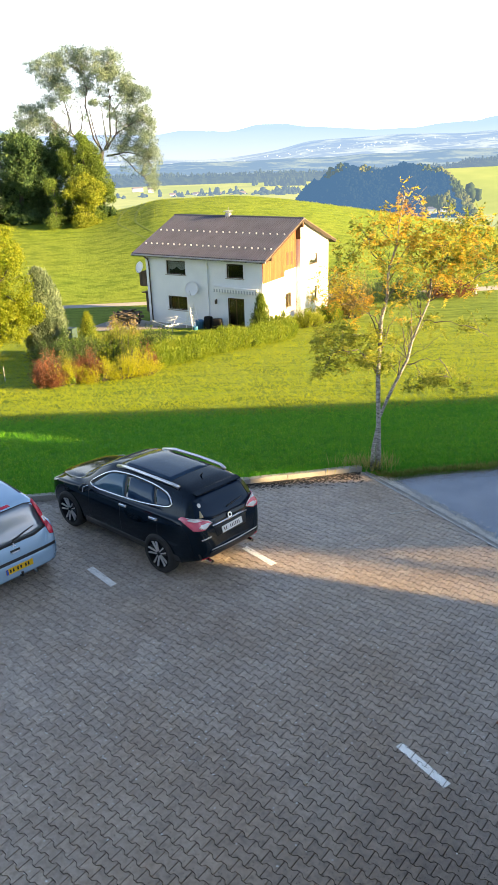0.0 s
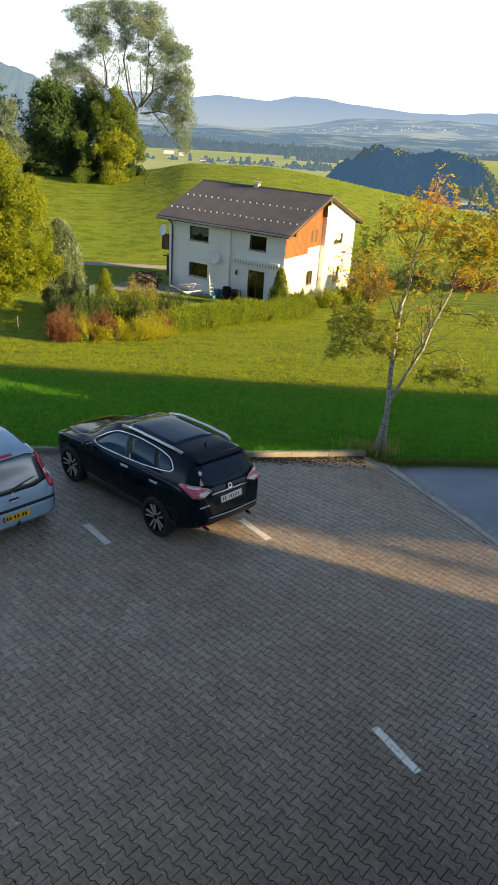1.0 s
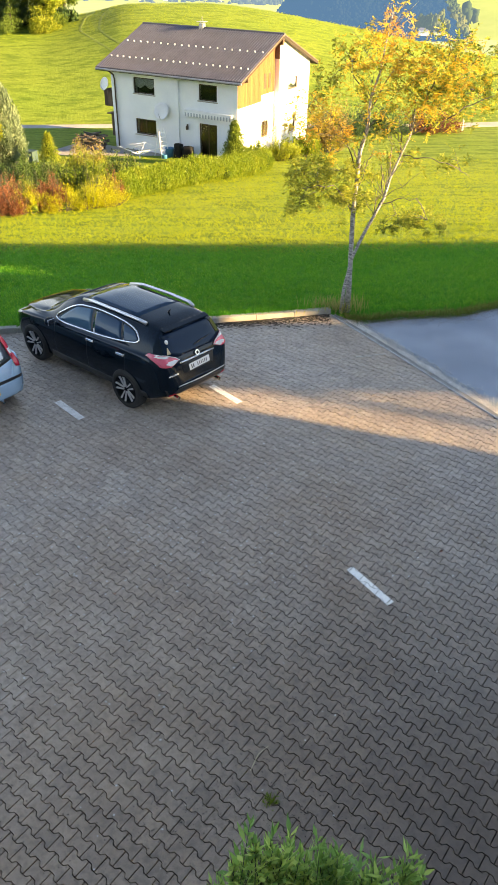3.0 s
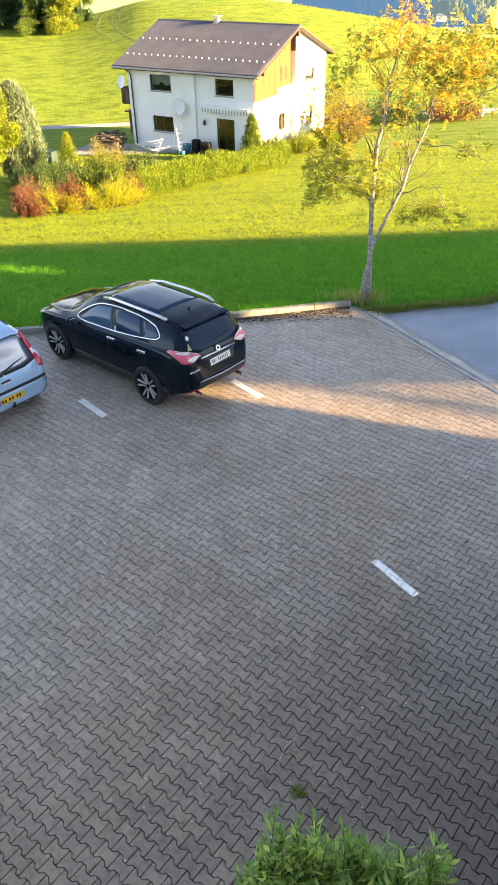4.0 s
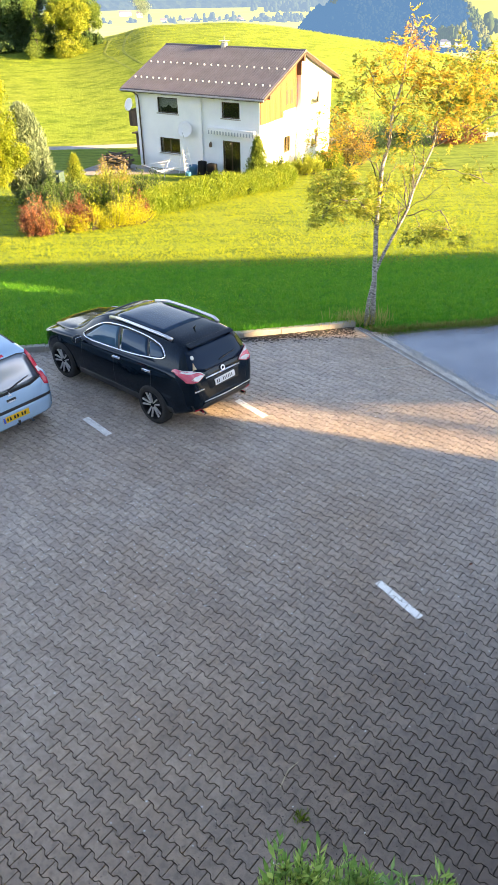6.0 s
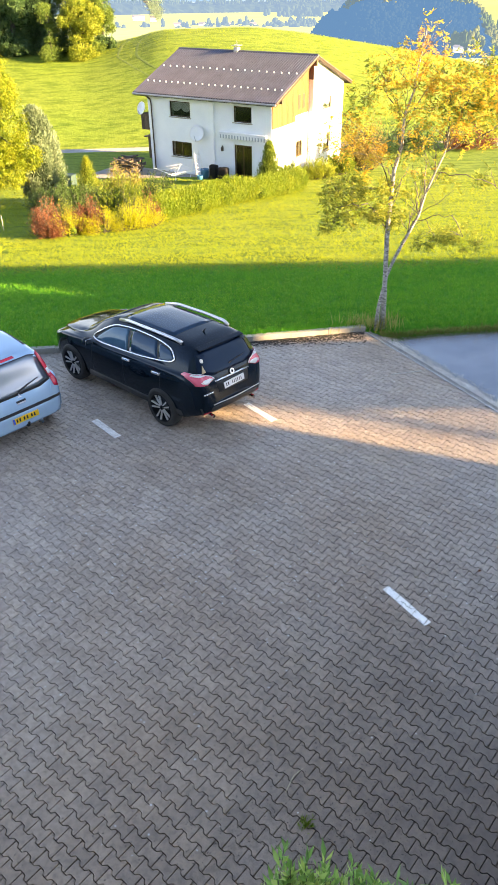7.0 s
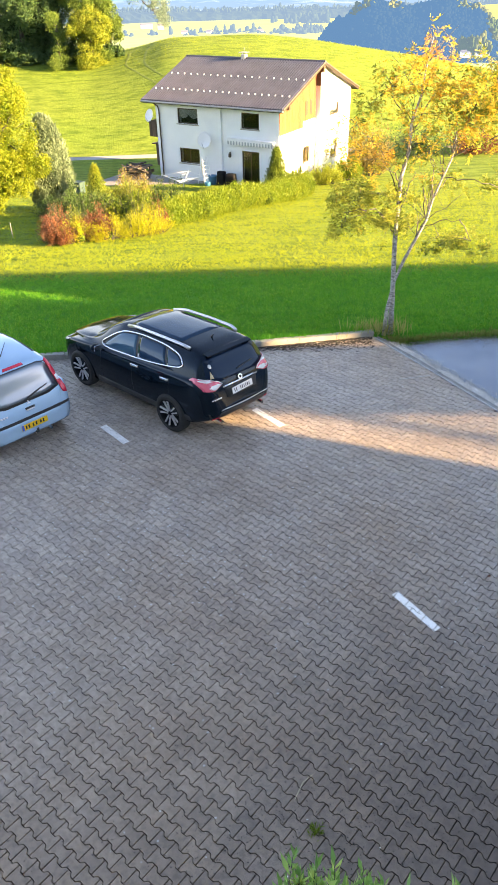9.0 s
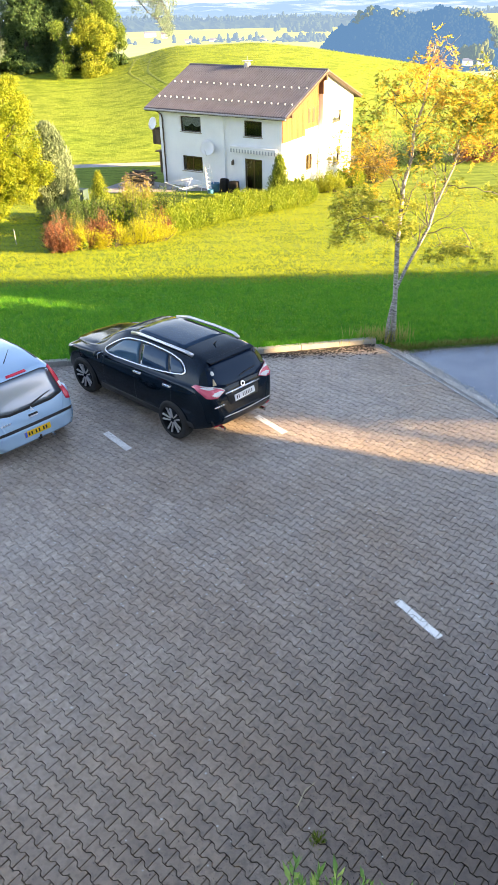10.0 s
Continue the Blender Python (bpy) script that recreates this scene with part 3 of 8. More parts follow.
def plate(car, x, z, width, height, material, tilt, bars, band=None, y=0.0):
    """A number plate with plain bars for its writing."""
    pl = part("number_plate", box(-0.008, 0.004, -width / 2, width / 2, -height / 2, height / 2, bevel=0.003), material, car)
    pl.matrix_basis = pose(x, y, z, 0, tilt, 0)
    for a, b in bars:
        part("bar", box(-0.0105, -0.0075, -b, -a, -height * 0.27, height * 0.27), M_INK, pl)
    if band:
        part("band", box(-0.0105, -0.0075, width / 2 - band, width / 2 - 0.004, -height * 0.46, height * 0.46), M_PLATEBLUE, pl)
    return pl


SIDE = lambda sg, ax: ((-ax, sg * 2.0, 0), (1, 0, 0), (0, 0, 1), (0, -sg, 0))
REAR = lambda ax: ((-ax - 2, 0, 0), (0, 1, 0), (0, 0, 1), (1, 0, 0))
TOP = lambda ax: ((-ax, 0, 3), (1, 0, 0), (0, 1, 0), (0, 0, -1))


def rounded(poly, times=2):
    """Corners of a closed outline cut back to soft bends."""
    for _ in range(times):
        poly = [(a[0] * (1 - f) + b[0] * f, a[1] * (1 - f) + b[1] * f) for a, b in zip(poly, poly[1:] + poly[:1]) for f in (0.2, 0.8)]
    return poly


def black_suv(m):
    car = empty("suv", m, "black five-door SUV with chrome trim parked nose to the lawn", "car")
    ax = 0.995
    spec = dict(length=4.64, axle=ax,
        bottom=([0, 0.08, 0.25, 0.6, 4.0, 4.4, 4.64], [0.5, 0.43, 0.37, 0.27, 0.25, 0.3, 0.44]),
        top=([0, 0.03, 0.06, 0.10, 0.2, 0.28, 0.335, 0.385, 0.5, 0.7, 1.2, 2.0, 2.55, 2.9, 3.5, 3.66, 4.2, 4.48, 4.6, 4.64], [0.60, 0.78, 0.92, 1.05, 1.235, 1.37, 1.465, 1.51, 1.54, 1.57, 1.592, 1.595, 1.555, 1.44, 1.11, 1.085, 1.0, 0.89, 0.73, 0.60]),
        belt=([0, 0.06, 0.12, 0.5, 1.5, 2.5, 3.4, 4.0, 4.4, 4.64], [0.58, 0.88, 1.03, 1.09, 1.06, 1.02, 0.99, 0.94, 0.83, 0.58]),
        width=([0, 0.03, 0.09, 0.22, 0.45, 1.0, 3.7, 4.1, 4.4, 4.56, 4.64], [0.56, 0.67, 0.755, 0.84, 0.885, 0.905, 0.905, 0.88, 0.78, 0.62, 0.45]),
        glasswidth=([0, 0.3, 1, 3, 3.6, 4.64], [0.66, 0.80, 0.84, 0.83, 0.78, 0.4]),
        roofwidth=([0, 0.1, 0.35, 1.0, 2.6, 3.3, 3.6, 4.2, 4.64], [0.5, 0.66, 0.615, 0.58, 0.57, 0.62, 0.70, 0.62, 0.38]))
    V, Fs = body_shell(spec)
    sh = Shell(V, Fs, car)
    body = piece("body", V, Fs, M_BLACKPAINT, car, "glossy black paint", smooth=True)
    cut_arches(body, [(0, 0.375), (2.705, 0.375)], 0.42, 0.91)
    for x in (0, 2.705):
        for y in (0.80, -0.80):
            wheel(car, x, y * 1.02, 0.382, 0.225, 0.268, M_RIMLIGHT)
    for sg in (1, -1):
        fr = SIDE(sg, ax)
        dlo = [(3.2, 1.03), (2.55, 1.42), (2.0, 1.485), (1.25, 1.475), (0.86, 1.42), (0.70, 1.30), (0.80, 1.23), (1.6, 1.12)]
        sh.line("window_trim", rounded(dlo), fr, M_CHROME, 0.016, 0.006, label="bright chrome window surround")
        sh.panel("pillar_trim", rounded([(3.16, 1.04), (2.55, 1.405), (2.0, 1.47), (1.25, 1.46), (0.87, 1.408), (0.72, 1.30), (0.81, 1.24), (1.6, 1.13)]), fr, M_BLACKPLASTIC, 0.003)
        sh.panel("window", [(3.02, 1.06), (2.53, 1.39), (2.06, 1.455), (1.97, 1.105)], fr, M_SIDEGLASS, 0.008)
        sh.panel("window", [(1.91, 1.115), (1.99, 1.46), (1.27, 1.45), (1.13, 1.185)], fr, M_CARGLASS, 0.008)
        sh.panel("window", [(1.09, 1.2), (1.22, 1.44), (0.88, 1.395), (0.745, 1.30), (0.82, 1.245)], fr, M_CARGLASS, 0.008)
        for xa in (2.05, 1.2):
            sh.panel("door_handle", [(xa, 0.95), (xa, 0.985), (xa - 0.2, 0.995), (xa - 0.2, 0.96)], fr, M_CHROME, 0.03, 2, label="chrome door handle")
        for xa in (3.0, 2.03, 0.98):
            sh.line("door_seam", [(xa, 0.35), (xa + 0.02, 0.7), (xa, 1.06)], fr, M_BLACKPLASTIC, 0.004, 0.0, False)
        sh.panel("sill_cladding", [(3.2, 0.29), (3.15, 0.42), (0.5, 0.44), (0.45, 0.3)], fr, M_BLACKPLASTIC, 0.012, 2)
        # roof rail, standing on two feet
        rail = [(0.72, 0.56), (0.85, 0.565), (1.4, 0.57), (2.1, 0.565), (2.42, 0.56)]
        pts = [sh.on((x - ax, sg * y, 3), (0, 0, -1), h) for (x, y), h in zip(rail, (0.015, 0.06, 0.07, 0.06, 0.01))]
        piece("roof_rail", *tube(pts, [0.038, 0.032, 0.028, 0.03, 0.036], 8), M_SATIN, car, "satin silver roof rail", smooth=True)
        # mirror
        mb = bmesh.new()
        bmesh.ops.create_uvsphere(mb, u_segments=16, v_segments=10, radius=1)
        mir = part("wing_mirror", mb, M_BLACKPAINT, car, smooth=True)
        for v in mir.data.vertices:
            v.co = Vector((v.co.x * 0.07 + 3.02 - ax - 0.02 * v.co.y, sg * (0.99 + v.co.y * 0.11), 1.06 + v.co.z * 0.075))
        part("mirror_glass", box(2.94 - ax, 2.955 - ax, sg * 0.92, sg * 1.06, 1.01, 1.11, bevel=0.004), M_CHROME, car)
        # tail lamp round the corner
        frr = REAR(ax)
        sh.panel("tail_lamp", [(sg * 0.43, 1.03), (sg * 0.5, 1.085), (sg * 0.68, 1.15), (sg * 0.79, 1.165), (sg * 0.832, 1.085), (sg * 0.8, 0.99), (sg * 0.62, 0.96)], frr, M_ROSELENS, 0.018, label="red and clear wraparound lamp")
        sh.panel("clear_band", [(sg * 0.45, 1.03), (sg * 0.53, 1.055), (sg * 0.66, 1.05), (sg * 0.73, 1.03), (sg * 0.66, 0.985), (sg * 0.6, 0.975)], frr, M_CLEARLENS, 0.022, 3)
        sh.panel("clear_band", [(sg * 0.6, 1.105), (sg * 0.68, 1.138), (sg * 0.77, 1.15), (sg * 0.79, 1.125), (sg * 0.7, 1.105)], frr, M_CLEARLENS, 0.022, 2)
        sh.line("lamp_edge", [(sg * 0.43, 1.03), (sg * 0.5, 1.085), (sg * 0.68, 1.15), (sg * 0.79, 1.165)], frr, M_CLEARLENS, 0.007, 0.02, False)
        sh.panel("side_lamp", [(0.13, 1.02), (0.15, 1.08), (0.22, 1.12), (0.24, 1.11), (0.23, 1.06), (0.19, 1.02)], fr, M_REDLENS, 0.012, 3)
        sh.panel("reflector", [(sg * 0.52, 0.42), (sg * 0.52, 0.46), (sg * 0.7, 0.46), (sg * 0.7, 0.42)], frr, M_REDLENS, 0.012, 2)
        sh.panel("headlamp", [(4.2, 0.86), (4.05, 0.93), (4.45, 0.84), (4.5, 0.76)], fr, M_CLEARLENS, 0.01, 3)
    fr = REAR(ax)
    sh.panel("rear_window", [(-0.70, 1.16), (-0.62, 1.43), (-0.5, 1.455), (0.5, 1.455), (0.62, 1.43), (0.70, 1.16), (0.42, 1.075), (-0.42, 1.075)], fr, M_REARDARK, 0.008)
    sh.panel("sticker", [(0.55 + 0.032 * math.cos(a * 0.785), 1.33 + 0.036 * math.sin(a * 0.785)) for a in range(8)], fr, M_STICKER, 0.012, 2)
    sh.panel("sticker", [(0.55, 1.15), (0.575, 1.26), (0.63, 1.15)], fr, M_STICKERTAN, 0.012, 2)
    spoiler = bmesh.new()
    block(spoiler, -0.07, 0.05, -0.54, 0.54, -0.014, 0.008, bevel=0.008, m=pose(0.37 - ax, 0, 1.508, 0, -13, 0))
    part("spoiler", spoiler, M_BLACKPAINT, car, smooth=False)
    sh.panel("tailgate_bar", [(-0.42, 0.965), (-0.42, 0.99), (0.42, 0.99), (0.42, 0.965)], fr, M_CHROME, 0.022, 2, label="chrome bar over the plate")
    sh.panel("plate_recess", [(-0.36, 0.77), (-0.4, 0.95), (0.4, 0.95), (0.36, 0.77)], fr, M_BLACKPLASTIC, 0.004, 2)
    bd = lathe([(0.028, 0), (0.05, 0), (0.05, 0.012), (0.028, 0.012), (0.028, 0)], 24)
    badge = piece("badge", *bd, M_SATIN, car, "plain chrome ring")
    badge.matrix_basis = pose(0.075 - ax, 0, 1.035, 0, -68, 0)
    plate(car, -ax + 0.02, 0.865, 0.5, 0.115, M_PLATEWHITE, 14, [(-0.205, -0.186), (-0.16, -0.141), (-0.055, -0.04), (-0.012, 0.003), (0.031, 0.046), (0.074, 0.089), (0.117, 0.132), (0.16, 0.175)])
    for i in range(5):
        sh.panel("letter_bar", [(0.5 + i * 0.045, 0.80), (0.5 + i * 0.045, 0.825), (0.53 + i * 0.045, 0.825), (0.53 + i * 0.045, 0.80)], fr, M_CHROME, 0.008, 1, per=2)
    sh.panel("bumper_cladding", [(-0.72, 0.44), (-0.76, 0.56), (0.76, 0.56), (0.72, 0.44)], fr, M_BLACKPLASTIC, 0.016, 3)
    sh.line("bumper_strip", [(-0.62, 0.60), (0, 0.585), (0.62, 0.60)], fr, M_SATIN, 0.008, 0.016, False)
    for sg in (-1, 1):
        ex = piece("exhaust", *lathe([(0.03, 0), (0.036, 0), (0.036, 0.12), (0.03, 0.12)], 16), M_CHROME, car)
        ex.matrix_basis = pose(0.02 - ax, sg * 0.52, 0.36, 0, 90, 0)
    piece("wiper", *tube([sh.on((-3, 0.0, 1.16), (1, 0, 0), 0.02), sh.on((-3, -0.2, 1.185), (1, 0, 0), 0.022), sh.on((-3, -0.42, 1.2), (1, 0, 0), 0.018)], [0.012, 0.009, 0.006], 6), M_BLACKPLASTIC, car)
    piece("antenna", *tube([sh.on((0.78 - ax, 0, 3), (0, 0, -1), -0.01), Vector((0.71 - ax, 0, 1.64))], [0.02, 0.006], 8), M_BLACKPLASTIC, car)
    sh.panel("windscreen", [(2.62, -0.54), (2.62, 0.54), (3.42, 0.66), (3.46, 0.4), (3.46, -0.4), (3.42, -0.66)], TOP(ax), M_CARGLASS, 0.006)
    sh.panel("glass_roof", [(1.0, -0.5), (1.0, 0.5), (2.4, 0.5), (2.4, -0.5)], TOP(ax), M_CARGLASS, 0.005)
    return car


def blue_hatchback(m):
    car = empty("hatchback", m, "pale blue metallic hatchback with a yellow number plate", "car")
    ax = 0.62
    spec = dict(length=3.87, axle=ax,
        bottom=([0, 0.08, 0.3, 0.6, 3.3, 3.6, 3.87], [0.34, 0.27, 0.22, 0.2, 0.19, 0.22, 0.34]),
        top=([0, 0.03, 0.07, 0.12, 0.17, 0.34, 0.43, 0.66, 1.3, 1.8, 2.2, 2.9, 3.05, 3.5, 3.75, 3.87], [0.56, 0.72, 0.86, 0.97, 1.05, 1.37, 1.45, 1.50, 1.55, 1.54, 1.46, 1.03, 0.98, 0.88, 0.74, 0.56]),
        belt=([0, 0.08, 0.2, 0.6, 1.6, 2.6, 3.2, 3.6, 3.87], [0.54, 0.82, 0.98, 1.0, 0.97, 0.93, 0.86, 0.76, 0.52]),
        width=([0, 0.03, 0.1, 0.25, 0.6, 3.0, 3.4, 3.7, 3.87], [0.62, 0.73, 0.81, 0.845, 0.85, 0.847, 0.8, 0.66, 0.42]),
        glasswidth=([0, 0.3, 1, 2.6, 3.0, 3.87], [0.62, 0.74, 0.78, 0.77, 0.72, 0.38]),
        roofwidth=([0, 0.12, 0.4, 1.0, 2.0, 2.7, 3.0, 3.87], [0.5, 0.68, 0.63, 0.6, 0.56, 0.62, 0.66, 0.34]))
    V, Fs = body_shell(spec)
    sh = Shell(V, Fs, car)
    body = piece("body", V, Fs, M_BLUEPAINT, car, "pale blue metallic paint", smooth=True)
    cut_arches(body, [(0, 0.29), (2.5, 0.29)], 0.325, 0.86)
    for x in (0, 2.5):
        for y in (0.74, -0.74):
            wheel(car, x, y, 0.292, 0.185, 0.19, M_RIMLIGHT)
    fr = REAR(ax)
    for sg in (1, -1):
        fs = SIDE(sg, ax)
        sh.panel("window", [(2.55, 0.99), (2.1, 1.34), (1.7, 1.40), (1.6, 1.03)], fs, M_CARGLASS, 0.006)
        sh.panel("window", [(1.5, 1.04), (1.6, 1.405), (0.85, 1.36), (0.62, 1.12), (0.7, 1.06)], fs, M_CARGLASS, 0.006)
        for xa in (1.65, 0.9):
            sh.panel("door_handle", [(xa, 0.84), (xa, 0.87), (xa - 0.18, 0.875), (xa - 0.18, 0.845)], fs, M_BLUEPAINT, 0.025, 2)
            sh.line("door_seam", [(xa + 0.05, 0.3), (xa + 0.07, 0.6), (xa + 0.05, 0.98)], fs, M_BLACKPLASTIC, 0.003, 0.0, False)
        # tall lamps up the rear pillars
        sh.panel("tail_lamp", [(sg * 0.70, 0.80), (sg * 0.64, 1.10), (sg * 0.585, 1.36), (sg * 0.635, 1.375), (sg * 0.72, 1.14), (sg * 0.775, 0.88), (sg * 0.77, 0.78)], fr, M_REDLENS, 0.016, label="tall red lamp up the rear pillar")
        sh.panel("clear_band", [(sg * 0.675, 1.0), (sg * 0.655, 1.09), (sg * 0.715, 1.09), (sg * 0.745, 0.99)], fr, M_CLEARLENS, 0.02, 3)
        sh.panel("roof_gutter", [(0.6, sg * 0.535), (0.6, sg * 0.575), (2.0, sg * 0.56), (2.0, sg * 0.54)], TOP(ax), M_BLACKPLASTIC, 0.006, 2)
        mb = bmesh.new()
        bmesh.ops.create_uvsphere(mb, u_segments=16, v_segments=10, radius=1)
        mir = part("wing_mirror", mb, M_BLUEPAINT, car, smooth=True)
        for v in mir.data.vertices:
            v.co = Vector((v.co.x * 0.06 + 2.42 - ax, sg * (0.91 + v.co.y * 0.1), 1.02 + v.co.z * 0.07))
    M_REARGLASS.node_tree.nodes["Principled BSDF"].inputs["IOR"].default_value = 2.7
    sh.panel("window_border", [(-0.67, 0.93), (-0.595, 1.35), (-0.45, 1.385), (0.45, 1.385), (0.595, 1.35), (0.67, 0.93), (0.42, 0.88), (-0.42, 0.88)], fr, M_BLACKPLASTIC, 0.004, label="black glass border")
    sh.panel("rear_window", [(-0.63, 0.96), (-0.565, 1.33), (-0.44, 1.37), (0.44, 1.37), (0.565, 1.33), (0.63, 0.96), (0.4, 0.92), (-0.4, 0.92)], fr, M_REARGLASS, 0.008)
    sh.panel("brake_lamp", [(-0.2, 1.405), (-0.18, 1.435), (0.18, 1.435), (0.2, 1.405)], fr, M_REDLENS, 0.015, 2, label="red high-level brake lamp")
    sh.panel("tailgate_handle", [(-0.09, 0.765), (-0.09, 0.80), (0.09, 0.80), (0.09, 0.765)], fr, M_BLACKPLASTIC, 0.012, 2)
    sh.panel("tailgate_handle", [(-0.08, 0.745), (-0.08, 0.768), (0.08, 0.768), (0.08, 0.745)], fr, M_SATIN, 0.016, 2)
    for i in range(3):
        a = math.radians(90 + 120 * i)
        c2, s2 = math.cos(a) * 0.022, math.sin(a) * 0.022
        px_, pz_ = c2 * 0.9, 0.865 + s2 * 0.9
        sh.panel("badge", [(px_ + c2, pz_ + s2), (px_ - s2 * 0.55, pz_ + c2 * 0.55), (px_ - c2, pz_ - s2), (px_ + s2 * 0.55, pz_ - c2 * 0.55)], fr, M_SATIN, 0.012, 1, per=2)
    for i in range(4):
        sh.panel("letter_bar", [(0.44 + i * 0.05, 0.755), (0.44 + i * 0.05, 0.785), (0.475 + i * 0.05, 0.785), (0.475 + i * 0.05, 0.755)], fr, M_SATIN, 0.008, 1, per=2)
    sh.panel("rear_bumper", [(-0.79, 0.6), (0.79, 0.6), (0.785, 0.42), (0.68, 0.31), (0.3, 0.29), (-0.3, 0.29), (-0.68, 0.31), (-0.785, 0.42)], fr, M_BLUEPAINT, 0.012, 6)
    sh.panel("bumper_strip", [(-0.74, 0.60), (-0.76, 0.645), (0.76, 0.645), (0.74, 0.60)], fr, M_BLACKPLASTIC, 0.02, 3, label="dark blue-black bumper strip")
    plate(car, -ax - 0.012, 0.485, 0.52, 0.11, M_PLATEYELLOW, 6, [(-0.19, -0.16), (-0.135, -0.105), (-0.05, -0.02), (0.01, 0.04), (0.1, 0.13), (0.155, 0.185)], band=0.045)
    piece("tow_bar", *tube([(-ax + 0.1, 0.0, 0.33), (-ax - 0.05, 0.0, 0.33), (-ax - 0.09, 0.0, 0.36), (-ax - 0.09, 0, 0.42)], [0.018, 0.018, 0.018, 0.024], 10), M_BLACKPLASTIC, car)
    ex = piece("exhaust", *lathe([(0.024, 0), (0.03, 0), (0.03, 0.14), (0.024, 0.14)], 16), M_CHROME, car)
    ex.matrix_basis = pose(-ax - 0.02, -0.3, 0.27, 0, 90, 0)
    piece("wiper", *tube([sh.on((-3, 0.0, 0.93), (1, 0, 0), 0.02), sh.on((-3, -0.25, 0.985), (1, 0, 0), 0.022), sh.on((-3, -0.45, 1.02), (1, 0, 0), 0.018)], [0.016, 0.012, 0.008], 6), M_BLACKPLASTIC, car)
    piece("antenna", *tube([sh.on((0.75 - ax, 0, 3), (0, 0, -1), -0.01), Vector((0.45 - ax, 0, 1.86))], [0.01, 0.003], 8), M_BLACKPLASTIC, car)
    sh.panel("windscreen", [(2.28, -0.5), (2.28, 0.5), (2.86, 0.6), (2.9, 0.3), (2.9, -0.3), (2.86, -0.6)], TOP(ax), M_CARGLASS, 0.006)
    return car


def settle_body(car, k, lean=0.0, nose=0.0):
    """Stands all of a car but its wheels k times as high, leaning on its springs."""
    m = pose(0, 0, 0.4, lean, nose, 0) @ pose(0, 0, -0.4) @ Matrix.Diagonal((1, 1, k, 1))
    for ob in car.children:
        if ob.name.startswith("wheel"):
            continue
        if ob.location.length > 1e-6:
            ob.location = m @ ob.location
        else:
            ob.data.transform(m)
    return car


SUV_TURN = 137.2
settle_body(black_suv(pose(-1.043, 11.96, 0, 0, 0, SUV_TURN)), 1.033, 2.2, 1.3)
settle_body(blue_hatchback(pose(-4.45, 11.24, 0, 0, 0, SUV_TURN - 0.4)), 1.035)


# ---- the house ----
HW, HD = 10.25, 10.3          # along the front, along the gable
EAVE, RIDGE, OVER = 5.2, 7.53, 0.76
HOUSE = pose(1.28, 52.31, -6.0, 0, 0, -31)


def holed_wall(x0, x1, z0, top, holes, thick, gable=None):
    """A wall in the xz plane, its outer face at y = 0, with openings through it. top: height, or a list of (x, z) along the upper edge."""
    xs = sorted({x0, x1, *(h[0] for h in holes), *(h[1] for h in holes), *([p[0] for p in gable] if gable else [])})
    zs = sorted({z0, top, *(h[2] for h in holes), *(h[3] for h in holes)})
    bm = bmesh.new()
    for xa, xb in zip(xs, xs[1:]):
        for za, zb in zip(zs, zs[1:]):
            cx, cz = (xa + xb) / 2, (za + zb) / 2
            if any(h[0] < cx < h[1] and h[2] < cz < h[3] for h in holes):
                continue
            block(bm, xa, xb, 0, thick, za, zb)
        if gable:
            ga, gb = np.interp([xa, xb], [p[0] for p in gable], [p[1] for p in gable])
            q = [bm.verts.new(v) for v in ((xa, 0, top), (xb, 0, top), (xb, 0, gb), (xa, 0, ga), (xa, thick, top), (xb, thick, top), (xb, thick, gb), (xa, thick, ga))]
            for f in ((0, 1, 2, 3), (7, 6, 5, 4), (3, 2, 6, 7), (0, 3, 7, 4), (1, 5, 6, 2)):
                if len({tuple(q[i].co) for i in f}) >= 3:
                    try:
                        bm.faces.new([q[i] for i in f])
                    except ValueError:
                        pass
    bmesh.ops.remove_doubles(bm, verts=bm.verts, dist=0.0005)
    seen, dead = {}, []
    for f in bm.faces:
        key = frozenset(v.index for v in f.verts)
        if key in seen:
            dead += [f, seen[key]]
        seen[key] = f
    return bm


